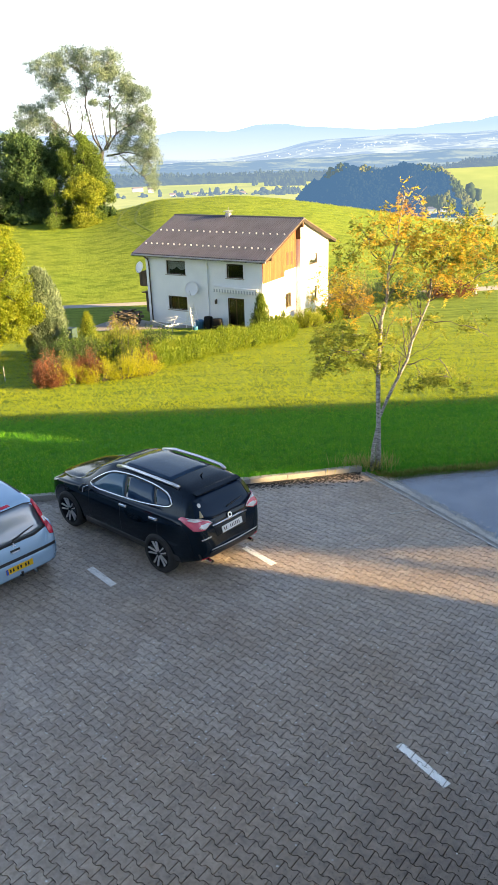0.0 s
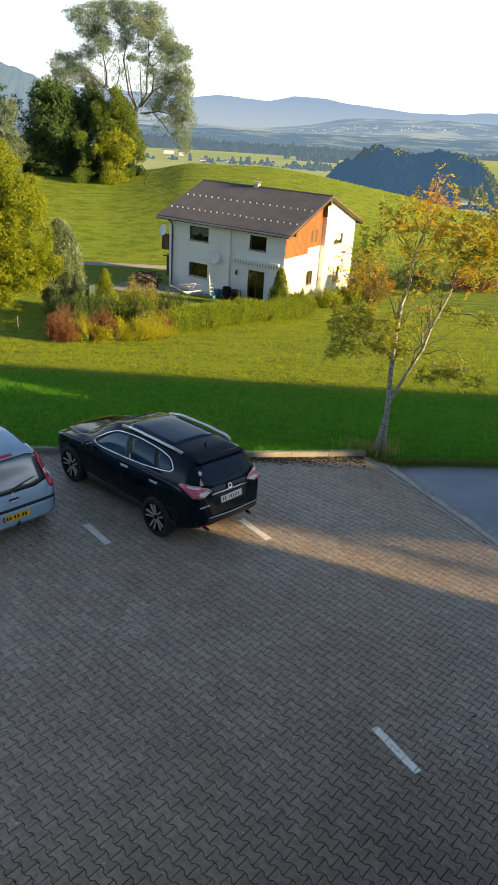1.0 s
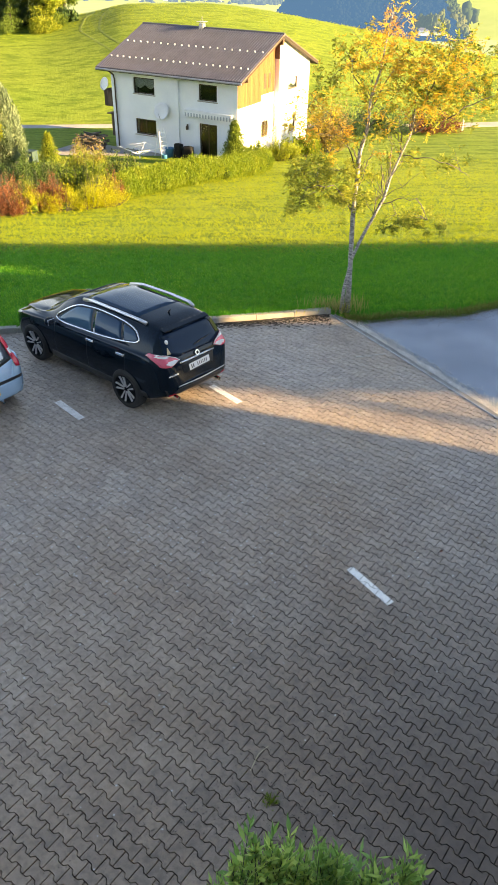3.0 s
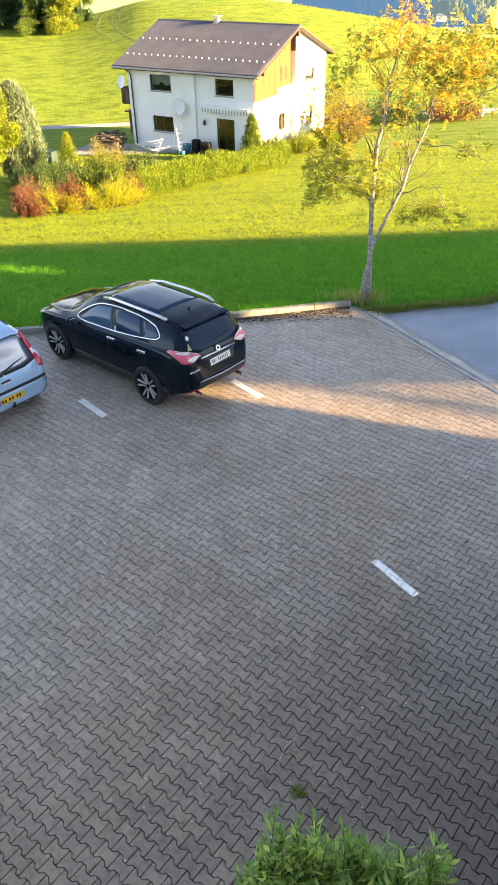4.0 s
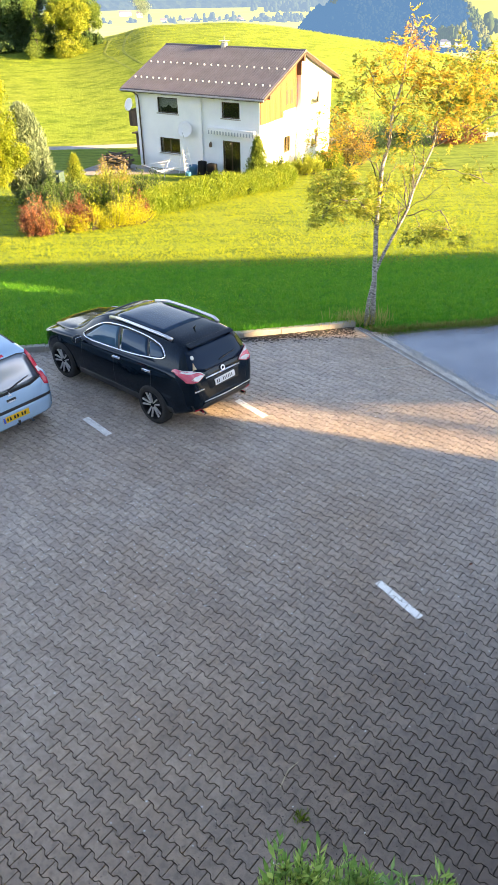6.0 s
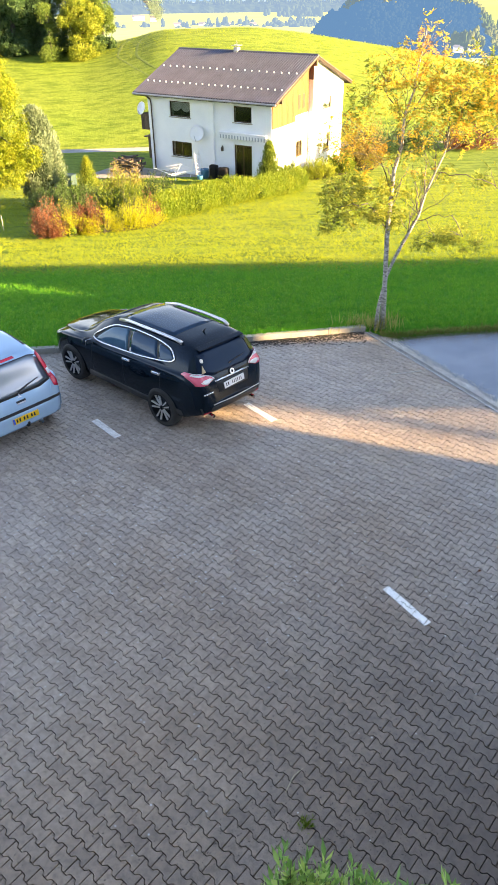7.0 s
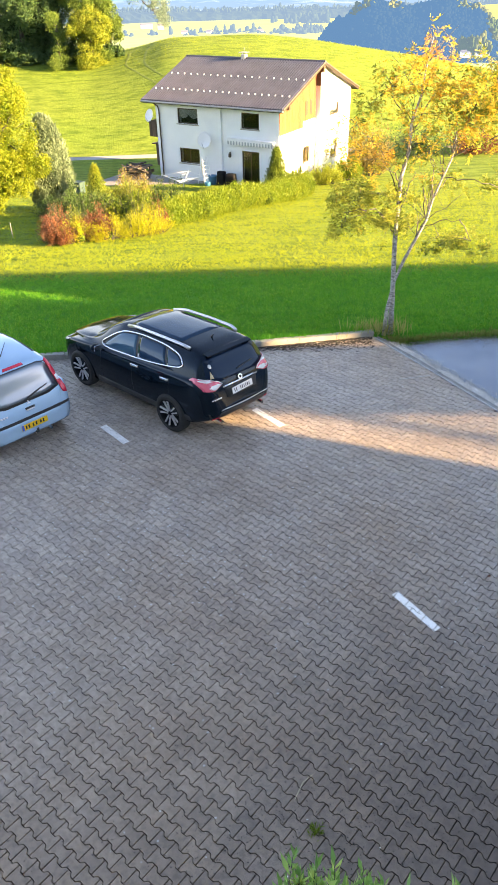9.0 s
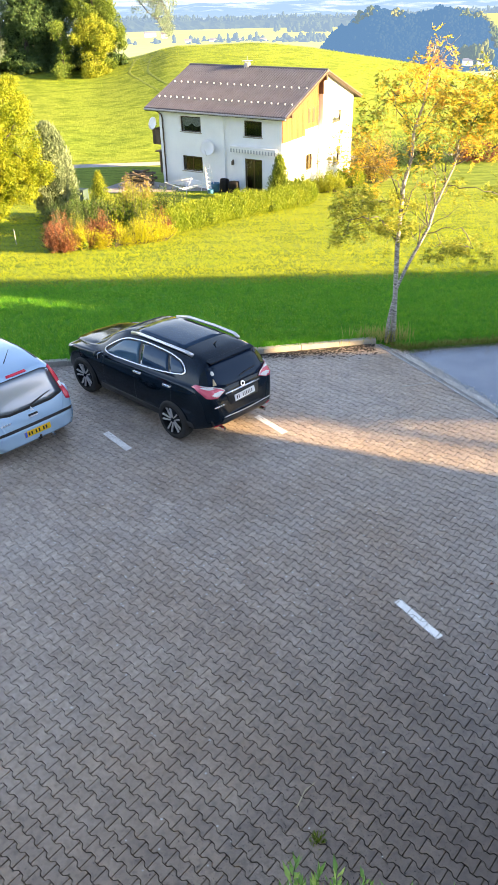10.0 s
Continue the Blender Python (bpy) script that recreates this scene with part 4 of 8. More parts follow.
def window_unit(house, x0, x1, z0, z1, m, panes=1, curtain=False, sill=True, name="window"):
    """A framed window set back in its opening; m turns the xz plane into the wall's."""
    w = new(name)
    w.parent = house
    w.matrix_basis = m
    b = 0.07
    bm = bmesh.new()
    block(bm, x0, x1, 0.07, 0.14, z1 - b, z1, bevel=0.006)
    block(bm, x0, x1, 0.07, 0.14, z0, z0 + b, bevel=0.006)
    n = panes
    for i in range(n + 1):
        c = x0 + (x1 - x0) * i / n
        a = x0 if i == 0 else (x1 - b if i == n else c - b / 2)
        block(bm, a, a + b, 0.071, 0.139, z0 + b, z1 - b, bevel=0.006)
    part("window_frame", bm, M_FRAME, w)
    for i in range(n):
        a, c = x0 + (x1 - x0) * i / n + b / 2, x0 + (x1 - x0) * (i + 1) / n - b / 2
        part("pane", box(a, c, 0.1, 0.106, z0 + b / 2, z1 - b / 2), M_WINGLASS, w).visible_shadow = False
    if curtain:
        V, Fs = [], []
        k = 40
        for i in range(k + 1):
            x = x0 + (x1 - x0) * i / k
            drop = (z1 - z0) * (0.42 + 0.25 * abs(math.sin(i / k * math.pi * 2)))
            for z in (z1 - b, z1 - b - drop * 0.9):
                V.append((x, 0.094 - 0.004 * math.sin(i * 1.9), z))
        Fs = [(2 * i, 2 * i + 2, 2 * i + 3, 2 * i + 1) for i in range(k)]
        cu = piece("curtain", V, Fs, M_CURTAIN, w)
        cu.data.transform(Matrix.Translation((0, 0.07, 0)))
    if sill:
        part("window_sill", box(x0 - 0.08, x1 + 0.08, -0.07, 0.16, z0 - 0.07, z0 - 0.005, bevel=0.008), M_KERB, w)
    return w


def roof_slope(sgn, y_eave, y_ridge):
    """Rows of ribbed tiles, each lapping the one below."""
    x0, x1 = -HW - OVER, OVER
    run, rise = abs(y_ridge - y_eave), RIDGE - (EAVE + 0.08)
    n_rows, n_cols = 18, 58
    V, Fs = [], []
    for r in range(n_rows):
        t0, t1 = r / n_rows, (r + 1.06) / n_rows
        for c in range(n_cols):
            xa = x0 + (x1 - x0) * c / n_cols
            w = (x1 - x0) / n_cols
            o = len(V)
            for t, lift in ((t0, 0.032), (min(t1, 1), 0.022)):
                for fx, h in ((0.0, 0.0), (0.18, 0.06), (0.42, 0.06), (0.6, 0.0), (0.995, 0.0)):
                    V.append((xa + w * fx, y_eave + (y_ridge - y_eave) * t, EAVE + 0.08 + rise * t + h + lift))
            for fx, h in ((0.0, 0.0), (0.18, 0.06), (0.42, 0.06), (0.6, 0.0), (0.995, 0.0)):
                V.append((xa + w * fx, y_eave + (y_ridge - y_eave) * t0, EAVE + 0.08 + rise * t0 + h + 0.01))
            for k in range(4):
                Fs.append((o + k, o + k + 1, o + 6 + k, o + 5 + k))
                Fs.append((o + 10 + k, o + 11 + k, o + 1 + k, o + k))
    return V, Fs


def build_house():
    h = empty("house", HOUSE, "white two-storey farmhouse-style home with brown tiled roof", "house")
    # front: openings, the part left of x = -4.6 stands a little proud
    W1, W2 = (-8.31, -6.55, 3.81, 4.83), (-8.31, -6.55, 1.12, 2.16)
    W3, DR = (-3.0, -1.57, 3.81, 4.83), (-3.0, -1.57, 0.02, 2.36)
    ends = [(-HW, EAVE - 0.1), (-4.6, EAVE - 0.1)]
    fl = part("wall", holed_wall(-HW, -4.6, -0.6, 5.12, [W1, W2], 0.45), M_WHITE, h, "white rendered front wall")
    fl.matrix_basis = pose(0, -0.14, 0)
    part("wall", holed_wall(-4.6, 0, -0.6, 5.12, [W3, DR], 0.31), M_WHITE, h, "white rendered front wall")
    window_unit(h, *W1, pose(0, -0.14, 0), 1, True)
    window_unit(h, *W2, pose(0, -0.14, 0), 2)
    window_unit(h, *W3, pose(0, 0, 0), 1)
    dr = window_unit(h, *DR, pose(0, 0, 0), 2, sill=False, name="patio_door")
    # gable on the sunny side: local x of the wall runs along +y of the house
    gm = pose(0, 0, 0, 0, 0, 90)
    slope = lambda y: EAVE - 0.06 + (RIDGE - EAVE) * min(y + OVER, HD + OVER - y) / (HD / 2 + OVER)
    gwin = [(3.5, 4.5, 1.1, 2.2)]
    g = part("wall", holed_wall(0.31, 5.3, -0.6, 5.0, gwin, 0.3, [(0.31, slope(0.31)), (5.15, slope(5.15)), (5.3, slope(5.3))]), M_WHITE, h, "sunlit white gable wall")
    g.matrix_basis = gm
    bw = [(6.7, 8.3, 3.85, 4.65), (7.1, 8.2, 0.9, 2.1)]
    b = part("wall", holed_wall(5.3, HD, -0.6, 5.0, bw, 0.9, [(5.3, slope(5.3)), (HD, slope(HD))]), M_WHITE, h, "sunlit white bay wall standing forward")
    b.matrix_basis = pose(0.4, 0, 0, 0, 0, 90)
    for q in gwin:
        window_unit(h, *q, gm, 2)
    for q in bw:
        window_unit(h, *q, pose(0.4, 0, 0, 0, 0, 90), 1, True)
    # orange boards on the upper front half of the gable
    clad = new("cladding")
    clad.parent = h
    n = 30
    for i in range(n):
        ya, yb = 0.02 + 5.22 * i / n, 0.02 + 5.22 * (i + 1) / n - 0.012
        zb = 3.55 if yb < 3.4 else 3.95
        za, zc = slope(ya) - 0.03, slope(yb) - 0.03
        V = [(0.02, ya, zb), (0.02, yb, zb), (0.02, yb, zc), (0.02, ya, za), (0.055, ya, zb), (0.055, yb, zb), (0.055, yb, zc), (0.055, ya, za)]
        piece("board", V, [(4, 5, 6, 7), (0, 4, 7, 3), (1, 2, 6, 5), (0, 1, 5, 4), (3, 7, 6, 2)], M_WOOD, clad)
    for y in (3.62, 4.3):
        part("small_window", box(0.05, 0.075, y, y + 0.32, 4.3, 5.25, bevel=0.01), M_FRAME, h)
    part("purlin", box(0.03, OVER - 0.03, 4.98, 5.22, RIDGE - 0.62, RIDGE - 0.2), M_DARKWOOD, h)
    part("purlin", box(0.03, OVER - 0.03, 0.1, 0.3, EAVE - 0.02, EAVE + 0.22), M_DARKWOOD, h)
    # grey-brown strip laid over the bay's reveal in place of its shade
    part("corner_board", box(0.06, 0.42, 5.2, 5.28, RIDGE - 1.5, RIDGE - 0.4), M_GREYWOOD, h)
    # far gable and back
    bm = bmesh.new()
    block(bm, -HW, -HW + 0.3, 0.31, HD - 0.3, -0.6, 5.1)
    q = [bm.verts.new(v) for v in ((-HW, 0.31, 5.1), (-HW, HD - 0.3, 5.1), (-HW, HD / 2, RIDGE - 0.1), (-HW + 0.3, 0.31, 5.1), (-HW + 0.3, HD - 0.3, 5.1), (-HW + 0.3, HD / 2, RIDGE - 0.1))]
    for f in ((0, 1, 2), (5, 4, 3), (0, 2, 5, 3), (1, 4, 5, 2)):
        bm.faces.new([q[i] for i in f])
    part("wall", bm, M_WHITE, h, "white gable wall in shade")
    part("wall", box(-HW, 0, HD - 0.3, HD, -0.6, 5.12), M_WHITE, h, "white back wall")
    # roof
    roof = new("roof")
    roof.parent = h
    tagged(roof, "dark brown ribbed tile roof")
    for sgn, ye in ((1, -OVER), (-1, HD + OVER)):
        V, Fs = roof_slope(sgn, ye, HD / 2)
        tagged(piece("tile_field", V, Fs, M_ROOF, roof), kind="stuff")
        V = []
        for x in (-HW - OVER + 0.02, OVER - 0.02):
            for y, z in ((ye, EAVE + 0.07), (HD / 2, RIDGE - 0.01), (HD / 2, RIDGE - 0.17), (ye, EAVE - 0.09)):
                V.append((x, y, z))
        piece("roof_deck", V, [(0, 1, 5, 4), (3, 7, 6, 2), (0, 3, 2, 1), (4, 5, 6, 7), (0, 4, 7, 3)], M_SOFFIT, roof)
        for x in (-HW - OVER - 0.02, OVER - 0.01):
            V = []
            for xx in (x, x + 0.035):
                for y, z in ((ye, EAVE + 0.14), (HD / 2, RIDGE + 0.07), (HD / 2, RIDGE - 0.0), (ye, EAVE + 0.07)):
                    V.append((xx, y, z))
            piece("bargeboard", V, [(0, 1, 2, 3), (7, 6, 5, 4), (0, 4, 5, 1), (3, 2, 6, 7), (0, 3, 7, 4)], M_GREYWOOD, roof, "pale brown verge board")
    piece("ridge_cap", *tube([(-HW - OVER, HD / 2, RIDGE + 0.02), (OVER, HD / 2, RIDGE + 0.02)], [0.11, 0.11], 10), M_ROOF, roof)
    for t in (0.24, 0.58):
        y, z = -OVER + (HD / 2 + OVER) * t, EAVE + 0.08 + (RIDGE - EAVE - 0.08) * t
        piece("snow_guard", *tube([(-HW - OVER + 0.3, y, z + 0.13), (OVER - 0.3, y, z + 0.13)], [0.012] * 2, 6), M_ROOF, roof)
        n = 22 if t < 0.4 else 20
        for i in range(n):
            x = -HW - OVER + 0.35 + (HW + 2 * OVER - 0.7) * i / (n - 1)
            part("snow_hook", box(x - 0.045, x + 0.045, y - 0.05, y + 0.05, z + 0.04, z + 0.16, bevel=0.015), M_WHITEMETAL, roof)
    gutter = piece("gutter", *tube([(-HW - OVER, -OVER - 0.06, EAVE + 0.02), (OVER, -OVER - 0.06, EAVE + 0.02)], [0.07, 0.07], 10), M_GREYMETAL, roof)
    piece("downpipe", *tube([(-HW + 0.25, -OVER - 0.05, EAVE), (-HW + 0.3, -0.25, EAVE - 0.35), (-HW + 0.35, -0.22, EAVE - 0.6), (-HW + 0.35, -0.22, 0.05)], [0.05] * 4, 8), M_FRAME, h, "dark downpipe")
    # chimney
    ch = part("chimney", box(-6.02, -5.68, HD / 2 - 0.2, HD / 2 + 0.2, RIDGE - 0.3, RIDGE + 0.3, bevel=0.01), M_GREYMETAL, h)
    part("chimney_cap", box(-6.15, -5.55, HD / 2 - 0.3, HD / 2 + 0.3, RIDGE + 0.4, RIDGE + 0.44, bevel=0.01), M_GREYMETAL, ch)
    for x in (-6.0, -5.7):
        part("cap_post", box(x - 0.02, x + 0.02, HD / 2 - 0.02, HD / 2 + 0.02, RIDGE + 0.29, RIDGE + 0.41), M_GREYMETAL, ch)
    part("chimney_rod", box(-5.86, -5.83, HD / 2 - 0.015, HD / 2 + 0.015, RIDGE + 0.43, RIDGE + 0.75), M_GREYMETAL, ch)
    # panels added behind the windows, coloured dark for the rooms' lack of light
    room = part("inner_wall", box(-HW + 0.4, -0.5, 1.6, 1.7, -0.3, 5.0), M_ROOM, h, "dark panel behind the windows for the unlit room")
    part("room_floor", box(-HW + 0.4, -0.5, 0.46, 1.6, 2.6, 2.75), M_ROOM, room)
    part("room_floor", box(-HW + 0.4, -0.5, 0.46, 1.6, -0.3, -0.02), M_ROOM, room)
    # awning over the door, rolled in, with a scalloped valance
    aw = part("awning", box(-4.05, -0.3, -0.28, -0.02, 2.98, 3.16, bevel=0.03), M_WHITEMETAL, h, "rolled white awning cassette")
    k = 31
    for i in range(k):
        xa = -4.0 + 3.65 * i / k
        part("valance", box(xa + 0.004, xa + 3.65 / k - 0.004, -0.29, -0.278, 2.76, 3.0, bevel=0.004), M_WHITEMETAL if i % 2 else M_STRIPE, aw)
    # balcony on the far side
    bal = part("balcony", box(-HW - 1.3, -HW, 0.6, 5.6, 2.55, 2.72), M_DARKWOOD, h, "dark wooden balcony")
    for i in range(14):
        part("balcony_board", box(-HW - 1.32, -HW - 1.29, 0.6 + i * 0.36, 0.92 + i * 0.36, 2.6, 3.65), M_DARKWOOD, bal)
    for i in range(4):
        part("balcony_board", box(-HW - 1.3 + i * 0.32, -HW - 1.0 + i * 0.32, 0.57, 0.6, 2.6, 3.65), M_DARKWOOD, bal)
    lamp = part("wall_lamp", box(-4.02, -3.86, -0.2, -0.04, 1.85, 2.12, bevel=0.03), M_FRAME, h)
    part("lamp_bracket", box(-3.97, -3.91, -0.12, 0, 2.12, 2.2), M_FRAME, lamp)
    return h


house = build_house()


def dish(m, radius, label):
    d = empty("satellite_dish", m, label, "satellite dish")
    V, Fs = lathe([(0.001, 0.0), (radius * 0.4, radius * 0.04), (radius * 0.75, radius * 0.13), (radius, radius * 0.24), (radius, radius * 0.26), (radius * 0.75, radius * 0.15), (radius * 0.4, radius * 0.06), (0.001, 0.02)], 28)
    r = piece("reflector", V, Fs, M_WHITEMETAL, d, smooth=True)
    piece("feed_arm", *tube([(0, -radius * 0.95, radius * 0.2), (0, -radius * 0.4, radius * 0.95)], [0.018, 0.014], 6), M_GREYMETAL, d)
    f = piece("feed_horn", *tube([(0, -radius * 0.42, radius * 0.9), (0, -radius * 0.28, radius * 0.84)], [0.04, 0.05], 8), M_WHITEMETAL, d)
    piece("bracket", *tube([(0, 0, 0.01), (0, 0, -0.3)], [0.03, 0.03], 8), M_GREYMETAL, d)
    return d


dish(HOUSE @ pose(-5.82, -0.42, 2.85, 68, 0, 12), 0.56, "white satellite dish on the front wall")
dish(HOUSE @ pose(-HW - 0.95, 0.35, 4.05, 70, 0, -15), 0.45, "white satellite dish on the balcony rail")

# ---- terrace and clutter ----
at_house = lambda x, y, z=0.0, rz=0.0: HOUSE @ pose(x, y, z, 0, 0, rz)
terrace = empty("terrace", HOUSE, "grey slab terrace in front of the house", "terrace", kind="structure")
part("terrace_bed", box(-13.5, 0.3, -5.6, -0.16, -0.8, -0.06), M_STONE, terrace)
slab_me = None
for i in range(17):
    for j in range(7):
        b = box(0.01, 0.77, 0.01, 0.75, -0.06, 0.0, bevel=0.01) if slab_me is None else None
        if b is not None:
            ob = part("slab", b, M_STONE, terrace)
            slab_me = ob.data
        else:
            ob = new("slab", slab_me)
            ob.parent = terrace
        ob.matrix_basis = pose(-13.3 + i * 0.78, -5.55 + j * 0.76, random.uniform(-0.004, 0.004))


def step_ladder(m):
    s = empty("step_ladder", m, "white aluminium step ladder standing open", "ladder")
    for sg in (-1, 1):
        for x in (-0.25, 0.25):
            piece("stile", *tube([(x * 1.25, sg * 0.5, 0), (x * 0.8, sg * 0.03, 1.9)], [0.026, 0.022], 6), M_WHITEMETAL, s)
    for i in range(6):
        t = (i + 1) / 7
        piece("rung", *tube([(-0.25 * (1.25 - 0.45 * t), -0.5 + 0.47 * t, 1.9 * t), (0.25 * (1.25 - 0.45 * t), -0.5 + 0.47 * t, 1.9 * t)], [0.025, 0.025], 6), M_WHITEMETAL, s)
    return s


step_ladder(at_house(-5.55, -1.0, 0, 65))


def clothes_dryer(m):
    s = empty("clothes_dryer", m, "white rotary clothes dryer folded out low", "clothes dryer")
    piece("pole", *tube([(0, 0, 0), (0, 0, 0.75)], [0.03, 0.03], 8), M_WHITEMETAL, s)
    for k in range(4):
        a = math.radians(20 + 90 * k)
        piece("arm", *tube([(0, 0, 0.3), (math.cos(a) * 1.5, math.sin(a) * 1.5, 0.78)], [0.03, 0.022], 6), M_WHITEMETAL, s)
    for r in (0.7, 1.1, 1.45):
        pts = [(math.cos(math.radians(20 + 90 * k)) * r, math.sin(math.radians(20 + 90 * k)) * r, 0.3 + 0.48 * r / 1.5) for k in range(5)]
        piece("line", *tube(pts, [0.011] * 5, 4), M_WHITEMETAL, s)
    return s


clothes_dryer(at_house(-5.8, -3.3, 0.3))


def covered_grill(m, w, hgt):
    s = empty("covered_grill", m, "garden grill under a black weather cover", "grill")
    bm = bmesh.new()
    bmesh.ops.create_cube(bm, size=1)
    bmesh.ops.subdivide_edges(bm, edges=bm.edges, cuts=4, use_grid_fill=True)
    for v in bm.verts:
        c = v.co.copy()
        k = 1 - 0.12 * (c.z + 0.5) + 0.05 * math.sin(c.x * 19 + c.y * 13) * (0.5 - c.z)
        v.co = Vector((c.x * w * k, c.y * w * 0.7 * k, (c.z + 0.5) * hgt * (1 - 0.12 * (c.x * c.x + c.y * c.y))))
    part("cover", bm, M_TARP, s, smooth=True)
    return s


covered_grill(at_house(-4.35, -0.65), 0.6, 1.0)
covered_grill(at_house(-3.5, -0.75, 0, 15), 0.75, 0.92)


def bucket(m):
    s = empty("water_tub", m, "blue plastic garden tub", "tub")
    piece("tub", *lathe([(0.2, 0), (0.27, 0.5), (0.29, 0.5), (0.29, 0.47), (0.25, 0.03), (0.001, 0.03)], 18), M_BLUE, s, smooth=True)
    return s


bucket(at_house(-5.05, -0.8)).scale = (1.1, 1.1, 1.3)
bucket(at_house(-5.0, -1.5)).scale = (0.7, 0.7, 0.7)


def wood_pile(m):
    s = empty("wood_pile", m, "untidy pile of sawn timber and firewood", "wood pile")
    for i in range(48):
        L = random.uniform(0.7, 2.0)
        b = part("log", box(-L / 2, L / 2, -0.06, 0.06, -0.04, 0.04, bevel=0.01), M_PLANK, s)
        lay = i // 8
        b.matrix_basis = pose(random.uniform(-0.5, 0.5), (i % 8) * 0.18 - 0.65, 0.45 + lay * 0.12, random.uniform(-12, 12), random.uniform(-16, 16), random.uniform(-38, 38))
    for x in (-1.0, 1.0):
        part("stand", box(x - 0.06, x + 0.06, -0.8, 0.8, 0.28, 0.4), M_PLANK, s)
        for y in (-0.75, 0.75):
            part("leg", box(-0.05, 0.05, -0.05, 0.05, 0, 1.05, m=pose(x * 0.85, y, 0, 5 if y > 0 else -5, 6, 0)), M_PLANK, s)
    return s


wood_pile(at_house(-10.95, -2.3, 0, 24))
shed = empty("lean_to", at_house(-10.4, 3.5), "dark wooden lean-to at the house side", "shed")
part("shed_wall", box(-2.2, 0.1, -1.0, 1.5, 0, 1.7), M_DARKWOOD, shed)
part("shed_roof", box(-2.4, 0.1, -1.15, 1.7, 1.7, 1.78, m=pose(0, 0, 0, 0, -3, 0)), M_DARKWOOD, shed)


def compost_box(m):
    s = empty("compost_box", m, "green plastic compost box in the garden", "compost box")
    part("box_body", box(-0.42, 0.42, -0.4, 0.4, 0, 0.95, bevel=0.05), M_GREENBOX, s)
    part("box_lid", box(-0.46, 0.46, -0.44, 0.44, 0.95, 1.03, bevel=0.03), M_GREENBOX, s)
    return s


# ---- plants ----
rng = np.random.default_rng(7)


def fast_mesh(name, V, tris_or_quads, material):
    """A mesh straight from arrays: V (n, 3), faces (m, k)."""
    me = bpy.data.meshes.new(name)
    Fq = np.asarray(tris_or_quads, dtype=np.int32)
    m, k = Fq.shape
    me.vertices.add(len(V))
    me.vertices.foreach_set("co", np.asarray(V, dtype=np.float32).ravel())
    me.loops.add(m * k)
    me.loops.foreach_set("vertex_index", Fq.ravel())
    me.polygons.add(m)
    me.polygons.foreach_set("loop_start", np.arange(0, m * k, k, dtype=np.int32))
    me.materials.append(material)
    me.update(calc_edges=True)
    return me


def leaves(name, P, size, material, parent, label="", up=0.3, slim=0.5, dirs=None, stuff=False):
    """One small folded leaf at each point of P; size: a number or one a leaf."""
    n = len(P)
    size = np.broadcast_to(np.asarray(size, float), (n,)) * rng.uniform(0.7, 1.3, n)
    a = rng.normal(size=(n, 3)) if dirs is None else dirs + rng.normal(size=(n, 3)) * 0.35
    a[:, 2] += up * 0.3
    a /= np.linalg.norm(a, axis=1, keepdims=True)
    b = np.cross(a, rng.normal(size=(n, 3)) + np.array([0, 0, up * 4]))
    b /= np.maximum(np.linalg.norm(b, axis=1, keepdims=True), 1e-6)
    c = np.cross(a, b)
    L, W = size[:, None], (size * slim)[:, None]
    V = np.stack([P, P + a * L * 0.45 + b * W * 0.5 + c * W * 0.16, P + a * L, P + a * L * 0.45 - b * W * 0.5 + c * W * 0.16], 1).reshape(-1, 3)
    i = np.arange(n)[:, None] * 4
    Fq = np.concatenate([i + np.array([[0, 1, 2]]), i + np.array([[0, 2, 3]])], 0)
    ob = new(name, fast_mesh(name, V, Fq, material))
    ob.parent = parent
    tagged(ob, label)
    if stuff:
        tagged(ob, kind="stuff")
    return ob


def in_ball(n, c, r, shell=0.0):
    """Points in an ellipsoid, more of them towards its skin with shell."""
    d = rng.normal(size=(n, 3))
    d /= np.linalg.norm(d, axis=1, keepdims=True)
    rad = rng.uniform(shell, 1, n) ** 0.45
    return np.asarray(c) + d * rad[:, None] * np.asarray(r)


def clumps(n, blobs, per, spread):
    """Points gathered in small clumps over the skins of several ellipsoids."""
    vol = np.array([np.prod(b[1]) ** (2 / 3) for b in blobs])
    out = []
    for (c, r), v in zip(blobs, vol / vol.sum()):
        k = max(3, int(n * v))
        cen = in_ball(k, c, r, 0.35)
        out.append((cen[:, None, :] + rng.normal(size=(k, per, 3)) * spread).reshape(-1, 3))
    return np.concatenate(out)


def tufts(blobs, n, r, per):
    """Points in n loose tufts of radius r over the skins of several ellipsoids, with gaps between them."""
    vol = np.array([np.prod(b[1]) ** (2 / 3) for b in blobs])
    out = []
    for (c, q), v in zip(blobs, vol / vol.sum()):
        for cen in in_ball(max(3, int(n * v)), c, q, 0.45):
            k = float(rng.uniform(0.55, 1.35))
            out.append(in_ball(max(4, int(per * k * k)), cen, (r * k, r * k, r * k * 0.75)))
    return np.concatenate(out)


def knobs(blobs, k, f):
    """Smaller ellipsoids scattered over the skins of the given ones, for an uneven outline."""
    out = []
    for c, q in blobs:
        for _ in range(k):
            d = Vector(rng.normal(size=3)).normalized()
            s = f * float(rng.uniform(0.6, 1.3))
            out.append(((c[0] + d.x * q[0] * 0.9, c[1] + d.y * q[1] * 0.9, c[2] + d.z * q[2] * 0.9), (q[0] * s, q[1] * s, q[2] * s)))
    return out


